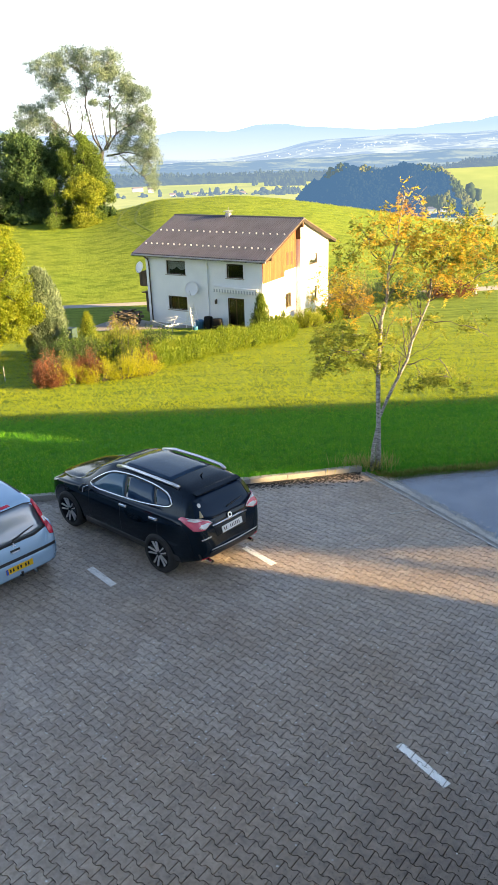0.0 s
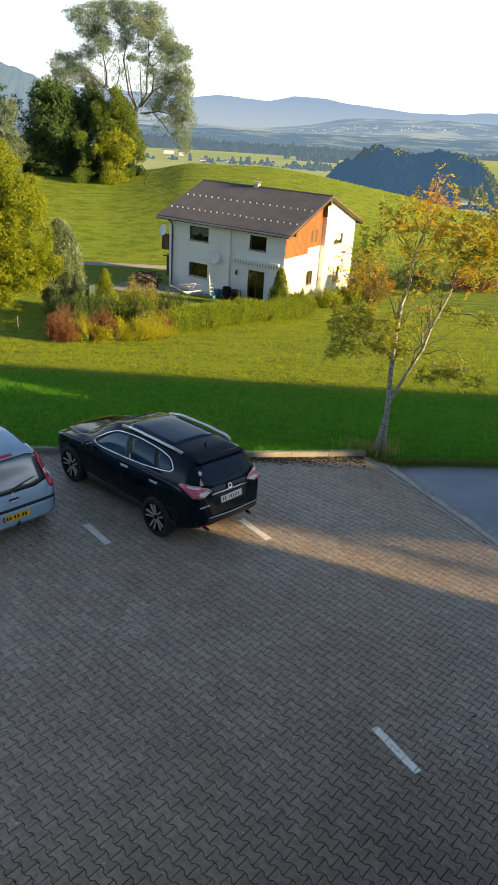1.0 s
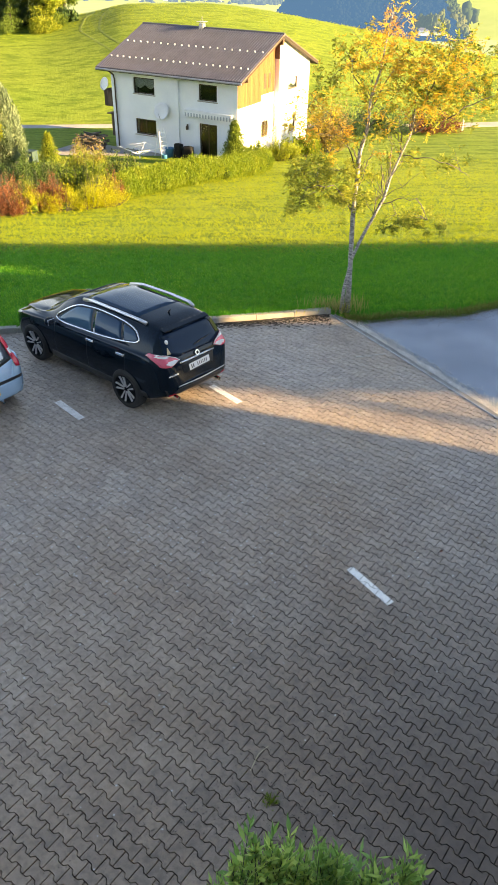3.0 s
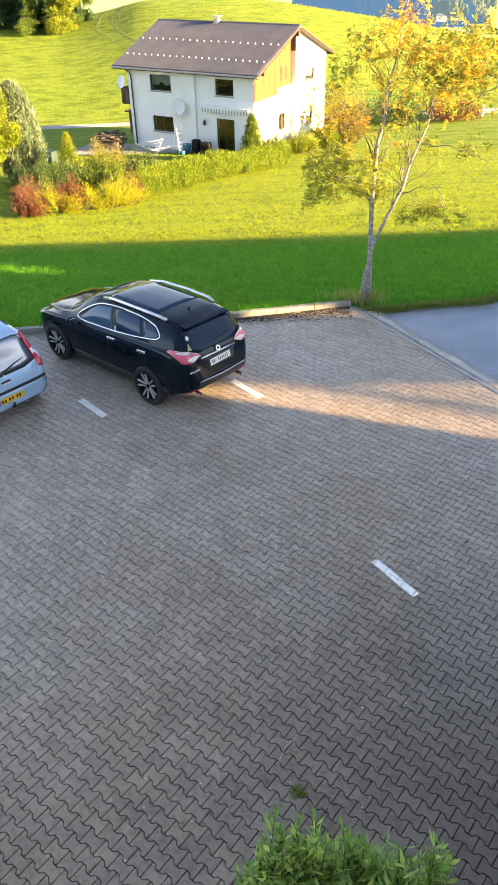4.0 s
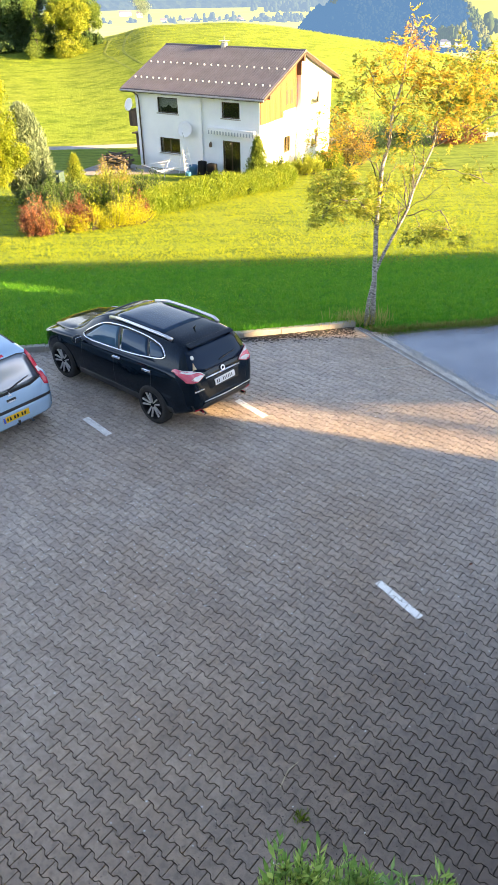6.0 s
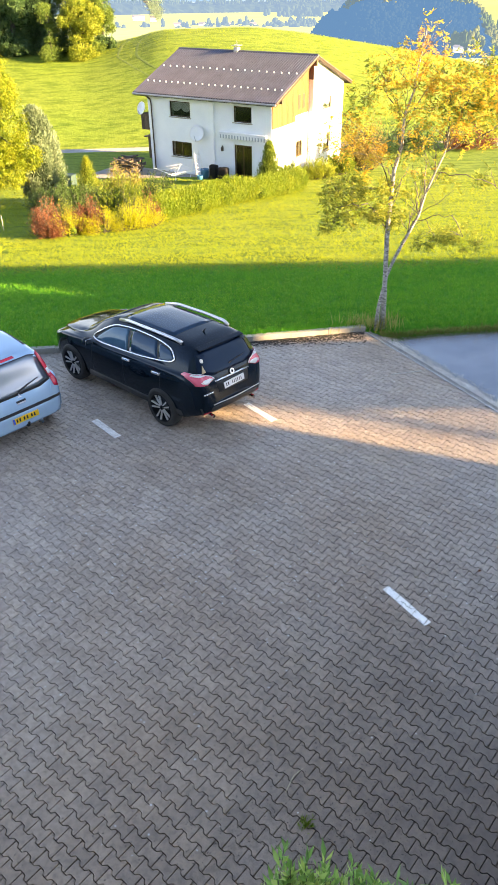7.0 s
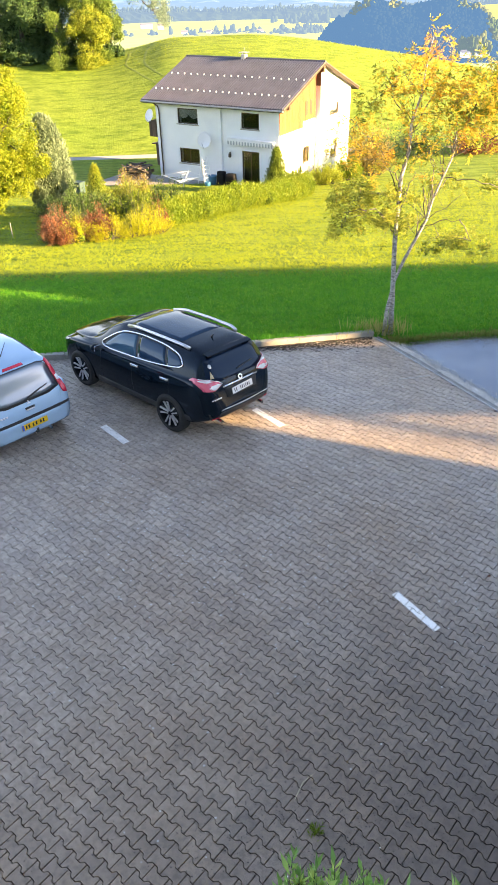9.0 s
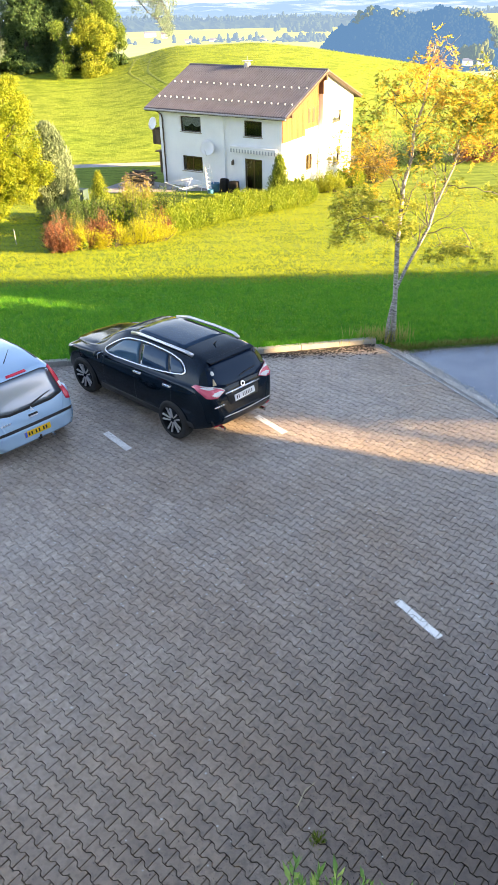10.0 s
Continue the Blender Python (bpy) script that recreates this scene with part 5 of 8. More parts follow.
def branch(p0, p1, r0, r1, sag=0.1, n=6):
    """A slightly crooked limb between two points."""
    p0, p1 = Vector(p0), Vector(p1)
    d = p1 - p0
    pts, rad = [], []
    for i in range(n + 1):
        t = i / n
        j = Vector(rng.normal(size=3)) * d.length * 0.025 * (1 if 0 < i < n else 0)
        pts.append(p0 + d * t + j + Vector((0, 0, d.length * sag * math.sin(t * math.pi))))
        rad.append(r0 + (r1 - r0) * t)
    return tube(pts, rad, 6 if r0 > 0.03 else 4), pts


GREENS = [(0.035, 0.07, 0.012), (0.06, 0.11, 0.018), (0.1, 0.15, 0.025)]
M_BARK = surf("rowan_bark", (0.06, 0.057, 0.053), (0.58, 0.56, 0.535), 13, 40, 0.8, 0.4, stretch=(1, 1, 3.0))
M_BARKDARK = surf("dark_bark", (0.042, 0.041, 0.04), (0.085, 0.08, 0.076), 3, 20, 0.9, 0.4)
M_BARKGREY = surf("ash_bark", (0.06, 0.058, 0.054), (0.12, 0.115, 0.105), 3, 20, 0.9, 0.4)
M_ROWAN_GREEN = leafy("rowan_leaf_green", [(0.1, 0.16, 0.03), (0.24, 0.29, 0.05), (0.46, 0.45, 0.08)], 0.6)
M_ROWAN_GOLD = leafy("rowan_leaf_autumn", [(0.42, 0.44, 0.07), (0.54, 0.47, 0.07), (0.6, 0.44, 0.07), (0.63, 0.37, 0.06), (0.61, 0.26, 0.05)], 0.6, patch=1.6)
M_HEDGE = leafy("hedge_leaf", [(0.07, 0.135, 0.012), (0.135, 0.205, 0.018), (0.23, 0.27, 0.03)], 0.4)
M_DARKLEAF = leafy("dark_leaf", [(0.032, 0.078, 0.036), (0.06, 0.127, 0.05), (0.12, 0.195, 0.058)], 0.35)
# leaf green darkened to carry the shade round these shrubs
M_SHADELEAF = leafy("shaded_green_leaf", [(0.02, 0.055, 0.012), (0.04, 0.09, 0.018), (0.085, 0.145, 0.026)], 0.3)
M_YELLOWGREEN = leafy("yellow_green_leaf", [(0.1, 0.16, 0.022), (0.21, 0.265, 0.035), (0.36, 0.38, 0.055)], 0.45)
M_YELLOWLEAF = leafy("yellow_leaf", [(0.22, 0.28, 0.022), (0.36, 0.385, 0.028), (0.5, 0.48, 0.04)], 0.5)
M_PEACH = leafy("peach_leaf", [(0.16, 0.18, 0.04), (0.27, 0.2, 0.075), (0.33, 0.28, 0.08)], 0.4)
M_REDLEAF = leafy("red_leaf", [(0.1, 0.038, 0.024), (0.18, 0.064, 0.036), (0.25, 0.12, 0.052)], 0.35)
M_SILVER = leafy("silver_needles", [(0.08, 0.135, 0.08), (0.155, 0.22, 0.14), (0.26, 0.33, 0.215)], 0.2)
M_GARDEN = leafy("garden_tree_leaf", [(0.105, 0.18, 0.018), (0.2, 0.265, 0.026), (0.34, 0.36, 0.04)], 0.5)
M_MIDLEAF = leafy("mid_green_leaf", [(0.06, 0.115, 0.025), (0.105, 0.175, 0.035), (0.18, 0.25, 0.05)], 0.45)
M_CONE = leafy("clipped_needles", [(0.06, 0.11, 0.016), (0.11, 0.17, 0.022), (0.18, 0.22, 0.035)], 0.25)
M_ASHLEAF = leafy("ash_leaf", [(0.1, 0.17, 0.13), (0.175, 0.25, 0.185), (0.26, 0.335, 0.23)], 0.5, patch=0.2)
M_LAUREL = leafy("laurel_leaf", [(0.05, 0.16, 0.05), (0.2, 0.38, 0.1), (0.56, 0.66, 0.2)], 0.4, 0.3)
M_VERGE = leafy("worn_grass", [(0.1, 0.17, 0.025), (0.19, 0.22, 0.05), (0.3, 0.27, 0.09)], 0.45, 0.6, 1.5)
M_DRYGRASS = leafy("dry_grass", [(0.26, 0.28, 0.07), (0.5, 0.46, 0.16)], 0.4)
M_SHADEBLADE = leafy("shaded_grass_blade", [(0.038, 0.295, 0.02), (0.085, 0.365, 0.026), (0.17, 0.425, 0.033)], 0.5, 0.6, 2.6)
M_SUNBLADE = leafy("sunlit_grass_blade", [(0.215, 0.31, 0.017), (0.26, 0.34, 0.02), (0.31, 0.365, 0.024)], 0.5, 0.6, 0.4)
M_SUNTIP = leafy("sunlit_grass_tip", [(0.33, 0.395, 0.028), (0.37, 0.42, 0.032), (0.42, 0.445, 0.04)], 0.6, 0.6, 0.4)
M_SHADETIP = leafy("shaded_grass_tip", [(0.12, 0.38, 0.035), (0.2, 0.44, 0.045), (0.32, 0.48, 0.06)], 0.6, 0.6, 0.4)
# dark fillers: the shade inside shrubs and crowns as colour
M_CORE = surf("shrub_shade_core", (0.022, 0.042, 0.008), (0.045, 0.075, 0.014), 3, 20, 0.95, 0.3, spec=0.05)
M_DARKCORE = surf("tree_shade_core", (0.014, 0.03, 0.014), (0.03, 0.055, 0.022), 3, 20, 0.95, 0.3, spec=0.05)


def core(blobs, scale, parent, name="shade_core", material=None):
    """Dark lumps that fill a shrub, the shade between its leaves as colour."""
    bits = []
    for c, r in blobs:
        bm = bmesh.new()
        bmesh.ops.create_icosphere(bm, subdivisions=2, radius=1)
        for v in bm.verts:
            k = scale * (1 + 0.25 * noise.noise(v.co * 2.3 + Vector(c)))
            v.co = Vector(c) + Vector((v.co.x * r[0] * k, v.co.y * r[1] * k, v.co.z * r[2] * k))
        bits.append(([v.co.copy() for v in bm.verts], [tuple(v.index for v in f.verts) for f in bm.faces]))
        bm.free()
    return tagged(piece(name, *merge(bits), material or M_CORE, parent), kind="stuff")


# the rowan at the corner of the car park
def rowan():
    Y = 15.4
    t = empty("rowan_tree", Matrix(), "slender two-stemmed rowan turning orange in autumn", "tree")
    P = lambda pts, dy=0.0, lean=0.0: [(x, Y + dy + lean * (z - 0.2), z) for x, z in pts]
    main = P([(2.99, 0.0), (2.97, 0.88), (2.91, 2.18), (2.92, 2.86), (2.93, 3.51), (3.04, 4.0), (3.04, 4.54), (3.17, 5.0), (3.23, 5.55), (3.31, 6.08)])
    right = P([(2.84, 0.0), (2.85, 0.6), (2.96, 1.33), (3.11, 1.77), (3.32, 2.26), (3.5, 2.67), (3.57, 3.07), (3.72, 3.52), (3.86, 3.9), (3.89, 4.3)], -0.06, -0.05)
    bits = [tube(main, [0.078, 0.055, 0.05, 0.044, 0.038, 0.032, 0.026, 0.02, 0.014, 0.007], 10), tube(right, [0.055, 0.038, 0.036, 0.035, 0.033, 0.03, 0.026, 0.022, 0.017, 0.011], 10)]
    piece("trunk", *merge(bits), M_BARK, t, "pale speckled bark", smooth=True)
    limbs = [((2.93, Y, 3.12), (2.5, Y + 0.2, 4.0)), ((2.5, Y + 0.2, 4.0), (1.85, Y + 0.1, 4.6)), ((2.92, Y, 2.3), (2.4, Y - 0.3, 2.95)), ((2.4, Y - 0.3, 2.95), (1.75, Y - 0.4, 2.9)),
             ((3.6, Y - 0.1, 3.1), (3.55, Y + 0.3, 4.1)), ((3.88, Y - 0.2, 4.0), (4.15, Y, 4.6)), ((4.15, Y, 4.6), (4.6, Y + 0.2, 5.45)), ((3.86, Y - 0.2, 3.9), (4.5, Y - 0.4, 4.25)), ((4.5, Y - 0.4, 4.25), (5.5, Y - 0.3, 4.7)),
             ((3.04, Y, 4.3), (3.6, Y + 0.3, 5.2)), ((3.03, Y, 4.5), (2.5, Y + 0.3, 5.2)), ((3.72, Y - 0.15, 3.5), (4.6, Y - 0.5, 3.45)), ((4.6, Y - 0.5, 3.45), (5.1, Y - 0.5, 3.2)), ((3.4, Y - 0.1, 2.5), (4.1, Y - 0.5, 2.75)),
             ((4.1, Y - 0.5, 2.75), (4.4, Y - 0.5, 2.3)), ((2.95, Y, 2.7), (3.3, Y + 0.4, 3.5)), ((2.92, Y, 2.4), (2.3, Y + 0.3, 2.6)), ((3.9, Y - 0.2, 4.2), (3.95, Y + 0.3, 5.0)), ((2.93, Y, 3.4), (2.45, Y - 0.3, 3.85)), ((3.5, Y, 2.7), (3.3, Y - 0.4, 3.4))]
    bits, twigs = [], []
    for a, b in limbs:
        L = (Vector(b) - Vector(a)).length
        tb, pts = branch(a, b, 0.01 + 0.005 * L, 0.006, 0.03)
        bits.append(tb)
        twigs.append(pts)
    # blobs: place, radii, leaf groups, share of autumn colour
    blobs = [((3.29, 5.9), 0.3, 22, 0.8), ((3.1, 5.4), 0.4, 36, 0.85), ((2.6, 5.2), 0.38, 30, 0.6), ((3.68, 5.34), 0.4, 36, 0.7), ((4.1, 5.0), 0.5, 60, 0.6), ((4.66, 4.8), 0.5, 60, 0.65),
             ((5.19, 4.65), 0.5, 50, 0.25), ((5.45, 5.05), 0.35, 24, 0.1), ((4.5, 5.3), 0.4, 34, 0.25), ((3.64, 4.7), 0.42, 40, 0.55), ((4.33, 4.45), 0.4, 36, 0.5), ((1.8, 4.35), 0.38, 42, 0.9), ((3.15, 4.7), 0.4, 26, 0.5),
             ((2.34, 3.86), 0.32, 26, 0.75), ((2.36, 4.95), 0.34, 18, 0.5), ((1.85, 3.0), 0.33, 26, 0.0), ((2.31, 2.8), 0.4, 38, 0.03), ((2.6, 3.15), 0.38, 32, 0.05), ((1.75, 2.45), 0.25, 16, 0.0), ((2.85, 2.5), 0.35, 30, 0.0),
             ((4.36, 2.25), 0.3, 24, 0.0), ((4.1, 3.25), 0.3, 12, 0.05), ((5.06, 3.3), 0.25, 10, 0.0), ((3.9, 2.1), 0.25, 12, 0.0), ((3.3, 4.0), 0.5, 24, 0.3), ((2.1, 3.3), 0.3, 14, 0.05), ((4.9, 5.1), 0.4, 30, 0.4)]
    starts = [Vector(p) for pts in twigs for p in pts] + [Vector(p) for p in main[5:]]
    green, gold, gd, od = [], [], [], []
    for (x, z), r, k, autumn in blobs:
        c = Vector((x, Y + float(rng.uniform(-0.35, 0.35)), z))
        s = min(starts, key=lambda q: (q - c).length)
        tb, pts = branch(s, c, 0.008, 0.004, 0.05)
        bits.append(tb)
        autumn = min(1.0, autumn * 1.1 + 0.08) if z > 3.7 else autumn
        for q in in_ball(int(k * 0.95), c, (r * 1.95, r * 1.6, r * 1.0) if autumn < 0.1 else (r * 1.6, r * 1.6, r * 1.4)):
            q = Vector(q)
            st = min(pts, key=lambda w: (w - q).length)
            if rng.random() < 0.3:
                bits.append(branch(st, q, 0.005, 0.002, 0.05, 3)[0])
            # three feathered leaves at each twig end
            for _ in range(4):
                d = Vector(rng.normal(size=3))
                d.z -= 0.45
                d.normalize()
                side = d.cross(Vector((0, 0, 1))).normalized()
                L = float(rng.uniform(0.13, 0.2))
                bag, dirs = (gold, od) if rng.random() < autumn else (green, gd)
                for f in (0.2, 0.4, 0.6, 0.8):
                    for sg in (-1, 1):
                        bag.append(q + d * L * f)
                        dirs.append(d * 0.5 + side * sg)
                bag.append(q + d * L)
                dirs.append(d)
    for tb in bits[:20]:
        piece("limb", *tb, M_BARKGREY, t, smooth=True)
    # fine bare twigs rising from both stems
    for line in (main[3:], right[4:]):
        for _ in range(26):
            s = Vector(line[int(rng.integers(0, len(line) - 1))])
            e = s + Vector((float(rng.normal()) * 0.3, float(rng.normal()) * 0.3, float(rng.uniform(0.25, 0.75))))
            tb, pts = branch(s, e, 0.009, 0.003, 0.02, 4)
            bits.append(tb)
            bits.append(branch(pts[2], pts[2] + Vector((float(rng.normal()) * 0.22, float(rng.normal()) * 0.2, 0.3)), 0.005, 0.002, 0.02, 3)[0])
    tagged(piece("twigwork", *merge(bits[20:]), M_BARKGREY, t, smooth=True), kind="stuff")
    leaves("green_foliage", np.array(green), 0.074, M_ROWAN_GREEN, t, "green feathered leaves", 0.2, 0.42, np.array(gd))
    leaves("autumn_foliage", np.array(gold), 0.056, M_ROWAN_GOLD, t, "orange and yellow feathered leaves", 0.2, 0.42, np.array(od))
    # dry grass at the foot
    g = empty("dry_grass_tuft", Matrix(), "dry yellow grass round the rowan's foot", "grass")
    n = 260
    x, y = 2.72 + rng.normal(size=n) * 0.34, 15.42 + rng.normal(size=n) * 0.14
    Pg = np.c_[x, y, np.full(n, 0.02)]
    leaves("turf", Pg, 0.34, M_DRYGRASS, g, "", 3.0, 0.05, np.c_[rng.normal(size=(n, 2)) * 0.5, np.full(n, 1.0)], True)


rowan()


def G(x, y):
    return float(land(x, y))


# hedge before the house
def hedge():
    s = empty("hedge", Matrix(), "clipped yellow-green garden hedge before the house", "hedge")
    a, b = Vector((-4.6, 32.2, 0)), Vector((3.0, 49.5, 0))
    n = 34
    blobs = []
    for i in range(n):
        t = i / (n - 1)
        x, y = a.x + (b.x - a.x) * t + float(rng.normal()) * 0.12, a.y + (b.y - a.y) * t
        z = G(x, y)
        hgt = 1.02 + 0.3 * min(t, 0.5) + float(rng.normal()) * 0.09
        blobs.append(((x, y, z + hgt * 0.5), (0.62, 0.7, hgt * 0.55)))
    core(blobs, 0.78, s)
    hp = clumps(14000, blobs, 8, 0.09)
    leaves("foliage", hp, 0.1, M_HEDGE, s, "", 0.8, 0.36, np.tile(np.array([[0.0, 0.0, 0.9]]), (len(hp), 1)) + rng.normal(size=(len(hp), 3)) * 0.3)


hedge()

def shoot_shrub(x, y, z, r, hgt, mat, n, size, label):
    """A ragged shrub: leafy shoots that fan out from its foot."""
    s = empty("garden_shrub", Matrix(), label, "shrub", "garden shrubs")
    k = 9
    stem = rng.integers(0, k, n)
    w = (rng.uniform(0, 6.283, k)[stem] + rng.normal(size=n) * 0.4)
    q = np.clip(np.sqrt(rng.uniform(0, 1, k))[stem] + rng.normal(size=n) * 0.16, 0, 1.15)
    top = hgt * (1.1 - 0.4 * q ** 2) * rng.uniform(0.6, 1.3, k)[stem] * rng.uniform(0.45, 1.1, n)
    tip = np.c_[x + np.cos(w) * q * r * 1.25, y + np.sin(w) * q * r * 1.25, z + top]
    foot = np.c_[x + np.cos(w) * q * r * 0.6, y + np.sin(w) * q * r * 0.6, np.full(n, z)]
    per = 16
    t = rng.uniform(0.22, 1.0, (n, per, 1)) ** 0.8
    P = foot[:, None, :] * (1 - t) + tip[:, None, :] * t + rng.normal(size=(n, per, 3)) * 0.045
    out = np.repeat((tip - foot) / np.maximum(np.linalg.norm(tip - foot, axis=1, keepdims=True), 1e-6), per, 0)
    tagged(piece("stemwork", *merge([tube([Vector(a), Vector(b)], [0.012, 0.004], 4) for a, b in zip(foot[::4], tip[::4])]), M_BARKDARK, s), kind="stuff")
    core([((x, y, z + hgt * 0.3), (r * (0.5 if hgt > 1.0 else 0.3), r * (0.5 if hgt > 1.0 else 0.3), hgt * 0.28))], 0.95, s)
    leaves("foliage", P.reshape(-1, 3), size, mat, s, "", 0.5, 0.5, out * 0.8 + rng.normal(size=out.shape) * 0.4)
    return s


# mixed shrubs between lawn and garden
for x, y, r, hgt, mat, lab, nn in [
        (-8.0, 28.6, 0.72, 1.15, M_REDLEAF, "dark red barberry shrub", 620), (-6.75, 29.6, 0.72, 1.1, M_REDLEAF, "dark red barberry shrub", 620), (-7.2, 28.7, 0.7, 0.75, M_YELLOWLEAF, "bright yellow low shrub", 320),
        (-6.2, 29.4, 0.75, 0.8, M_YELLOWLEAF, "bright yellow low shrub", 340), (-5.3, 30.1, 0.8, 0.95, M_YELLOWLEAF, "bright yellow low shrub", 340), (-4.6, 30.7, 0.8, 0.95, M_YELLOWLEAF, "bright yellow low shrub", 340),
        (-4.35, 31.2, 0.42, 1.05, M_REDLEAF, "rusty red small shrub", 200), (-7.5, 29.9, 0.4, 1.1, M_YELLOWGREEN, "yellow-green leafy garden shrub", 220), (-5.4, 31.4, 0.6, 1.2, M_YELLOWGREEN, "yellow-green leafy garden shrub", 300),
        (-8.3, 31.3, 0.7, 1.2, M_SHADELEAF, "dark green shrub, shade in its leaf tone", 420), (-7.9, 33.2, 0.8, 1.4, M_SHADELEAF, "dark green shrub, shade in its leaf tone", 460), (-8.9, 34.8, 0.9, 1.5, M_SHADELEAF, "dark green shrub, shade in its leaf tone", 480),
        (-9.6, 36.5, 1.2, 1.15, M_SHADELEAF, "dark green shrub, shade in its leaf tone", 520), (-7.6, 36.0, 1.2, 1.3, M_SHADELEAF, "dark green shrub, shade in its leaf tone", 520), (-6.2, 35.2, 1.1, 1.35, M_HEDGE, "mid-green leafy garden shrub", 420), (-7.4, 39.0, 1.1, 1.55, M_YELLOWGREEN, "tall yellow-green garden shrub", 420),
        (-6.3, 39.6, 1.1, 1.3, M_YELLOWGREEN, "tall yellow-green garden shrub", 380), (-7.2, 40.5, 1.0, 1.85, M_PEACH, "peach and yellow round garden shrub", 560), (-4.6, 38.0, 1.0, 1.5, M_SHADELEAF, "dark green shrub, shade in its leaf tone", 380), (-10.8, 39.5, 1.1, 0.8, M_SHADELEAF, "dark green shrub, shade in its leaf tone", 380)]:
    z = G(x, y)
    shoot_shrub(x, y, z, r, hgt, mat, nn, 0.06 if y < 33 else 0.085, lab)


def conifer(x, y, hgt, r, mat, label, n, size, name="conifer", full=False):
    s = empty(name, Matrix(), label, "tree")
    z = G(x, y)
    piece("trunk", *tube([(x, y, z - 0.1), (x, y, z + hgt * 0.9)], [0.05 * hgt / 2, 0.02], 8), M_BARKDARK, s)
    t = rng.uniform(0.02, 1, n) ** 1.25
    w = rng.uniform(0, 6.283, n)
    rr = r * np.where(t < 0.35, 0.85 + 0.43 * t, (np.maximum(1 - t, 0) / 0.65) ** 0.75) * rng.uniform(0.7, 1.08, n) * (1 + 0.18 * np.sin(w * 5 + t * 21))
    if full:
        rr = r * np.sin(np.clip(0.12 + t * 0.88, 0, 1) ** 0.8 * math.pi) ** 0.55 * rng.uniform(0.75, 1.1, n) * (1 + 0.12 * np.sin(w * 7 + t * 5))
    cen = np.c_[x + rr * np.cos(w), y + rr * np.sin(w), z + 0.1 + t * hgt * 0.97]
    P = (cen[:, None, :] + rng.normal(size=(n, 5, 3)) * 0.07).reshape(-1, 3)
    out = np.repeat(np.c_[np.cos(w) * 0.5, np.sin(w) * 0.5, np.full(n, 0.9)], 5, 0)
    core([((x, y, z + hgt * 0.33), (r * 0.75, r * 0.75, hgt * 0.33)), ((x, y, z + hgt * 0.6), (r * 0.45, r * 0.45, hgt * 0.3))], 1.0, s)
    leaves("needles", P, size, mat, s, "", 0.5, 0.35, out)
    return s


conifer(-12.3, 44.0, 5.1, 1.15, M_SILVER, "tall silvery green garden conifer", 5400, 0.14, full=True)
conifer(-9.35, 42.6, 2.3, 0.5, M_YELLOWGREEN, "small golden cone-shaped conifer", 1100, 0.1)
conifer(1.1, 50.4, 2.85, 0.72, M_CONE, "clipped green conifer at the house corner", 1300, 0.12)


def broadleaf(name, x, y, hgt, trunk, blobs, mat, n, size, label, per=7, spread=0.25, dark=0.6, limb_r=0.09, bark=None):
    """A tree: tapered trunk, limbs into each clump of its crown, many leaves."""
    s = empty(name, Matrix(), label, "tree")
    z = G(x, y)
    top = z + hgt * 0.55
    bits = [tube([(x, y, z - 0.3), (x + 0.05 * hgt * 0.2, y, z + hgt * 0.2), (x, y, z + hgt * 0.4), (x + 0.02 * hgt, y, top)], [trunk, trunk * 0.8, trunk * 0.6, trunk * 0.35], 9)]
    stem = [Vector((x, y, z + hgt * f)) for f in (0.15, 0.25, 0.35, 0.45, 0.55)]
    for c, r in blobs:
        c = Vector(c)
        st = min(stem, key=lambda q: (q - c).length + 0.5 * abs(q.z - (c.z - 0.35 * (c - q).length)))
        tb, pts = branch(st, c, trunk * 0.36, limb_r * 0.3, 0.06, 8)
        bits.append(tb)
        for _ in range(5):
            d = Vector(rng.normal(size=3)).normalized()
            e = c + Vector((d.x * r[0], d.y * r[1], d.z * r[2])) * 0.85
            bits.append(branch(pts[int(rng.integers(4, 8))], e, limb_r * 0.5, limb_r * 0.12, 0.04, 4)[0])
    piece("trunk", *merge(bits), bark or M_BARKDARK, s, smooth=True)
    if dark:
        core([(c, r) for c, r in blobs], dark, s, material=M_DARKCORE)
    leaves("crown", tufts(blobs + knobs(blobs, 4, 0.4), n, spread, per), size, mat, s, "", 0.3, 0.55)
    return s


# the yellow-green garden tree, half in view
zb = G(-15.6, 42.0)
broadleaf("garden_tree", -15.8, 42.0, 8.5, 0.2,
          [((-15.6, 42, zb + 7.6), (1.9, 1.9, 1.5)), ((-14.2, 41.6, zb + 6.0), (1.7, 1.7, 1.6)), ((-13.7, 41.5, zb + 4.0), (1.7, 1.6, 1.6)), ((-13.9, 41.2, zb + 2.2), (1.8, 1.6, 1.3)), ((-16.5, 41, zb + 5.6), (2.2, 2, 2)), ((-16.2, 40.6, zb + 3.2), (2.3, 1.9, 1.8)), ((-18.5, 42, zb + 4.5), (2.2, 2, 2.4)), ((-15.0, 40.4, zb + 1.9), (1.6, 1.3, 1.1))],
          M_GARDEN, 4000, 0.125, "broad yellow-green garden tree hanging low", 38, 0.3, 0.0)

# the tall tree and thicket on the crest
CY = 110.0
def Cz(px_u, s, y=CY):
    return (px_u * y, y, 7.2 + s * y)


def at_crest(rows, y=CY):
    return [((x, y + float(rng.uniform(-1.5, 1.5)), z), (rx, max(rx, 1.6), rz)) for x, z, rx, rz in rows]


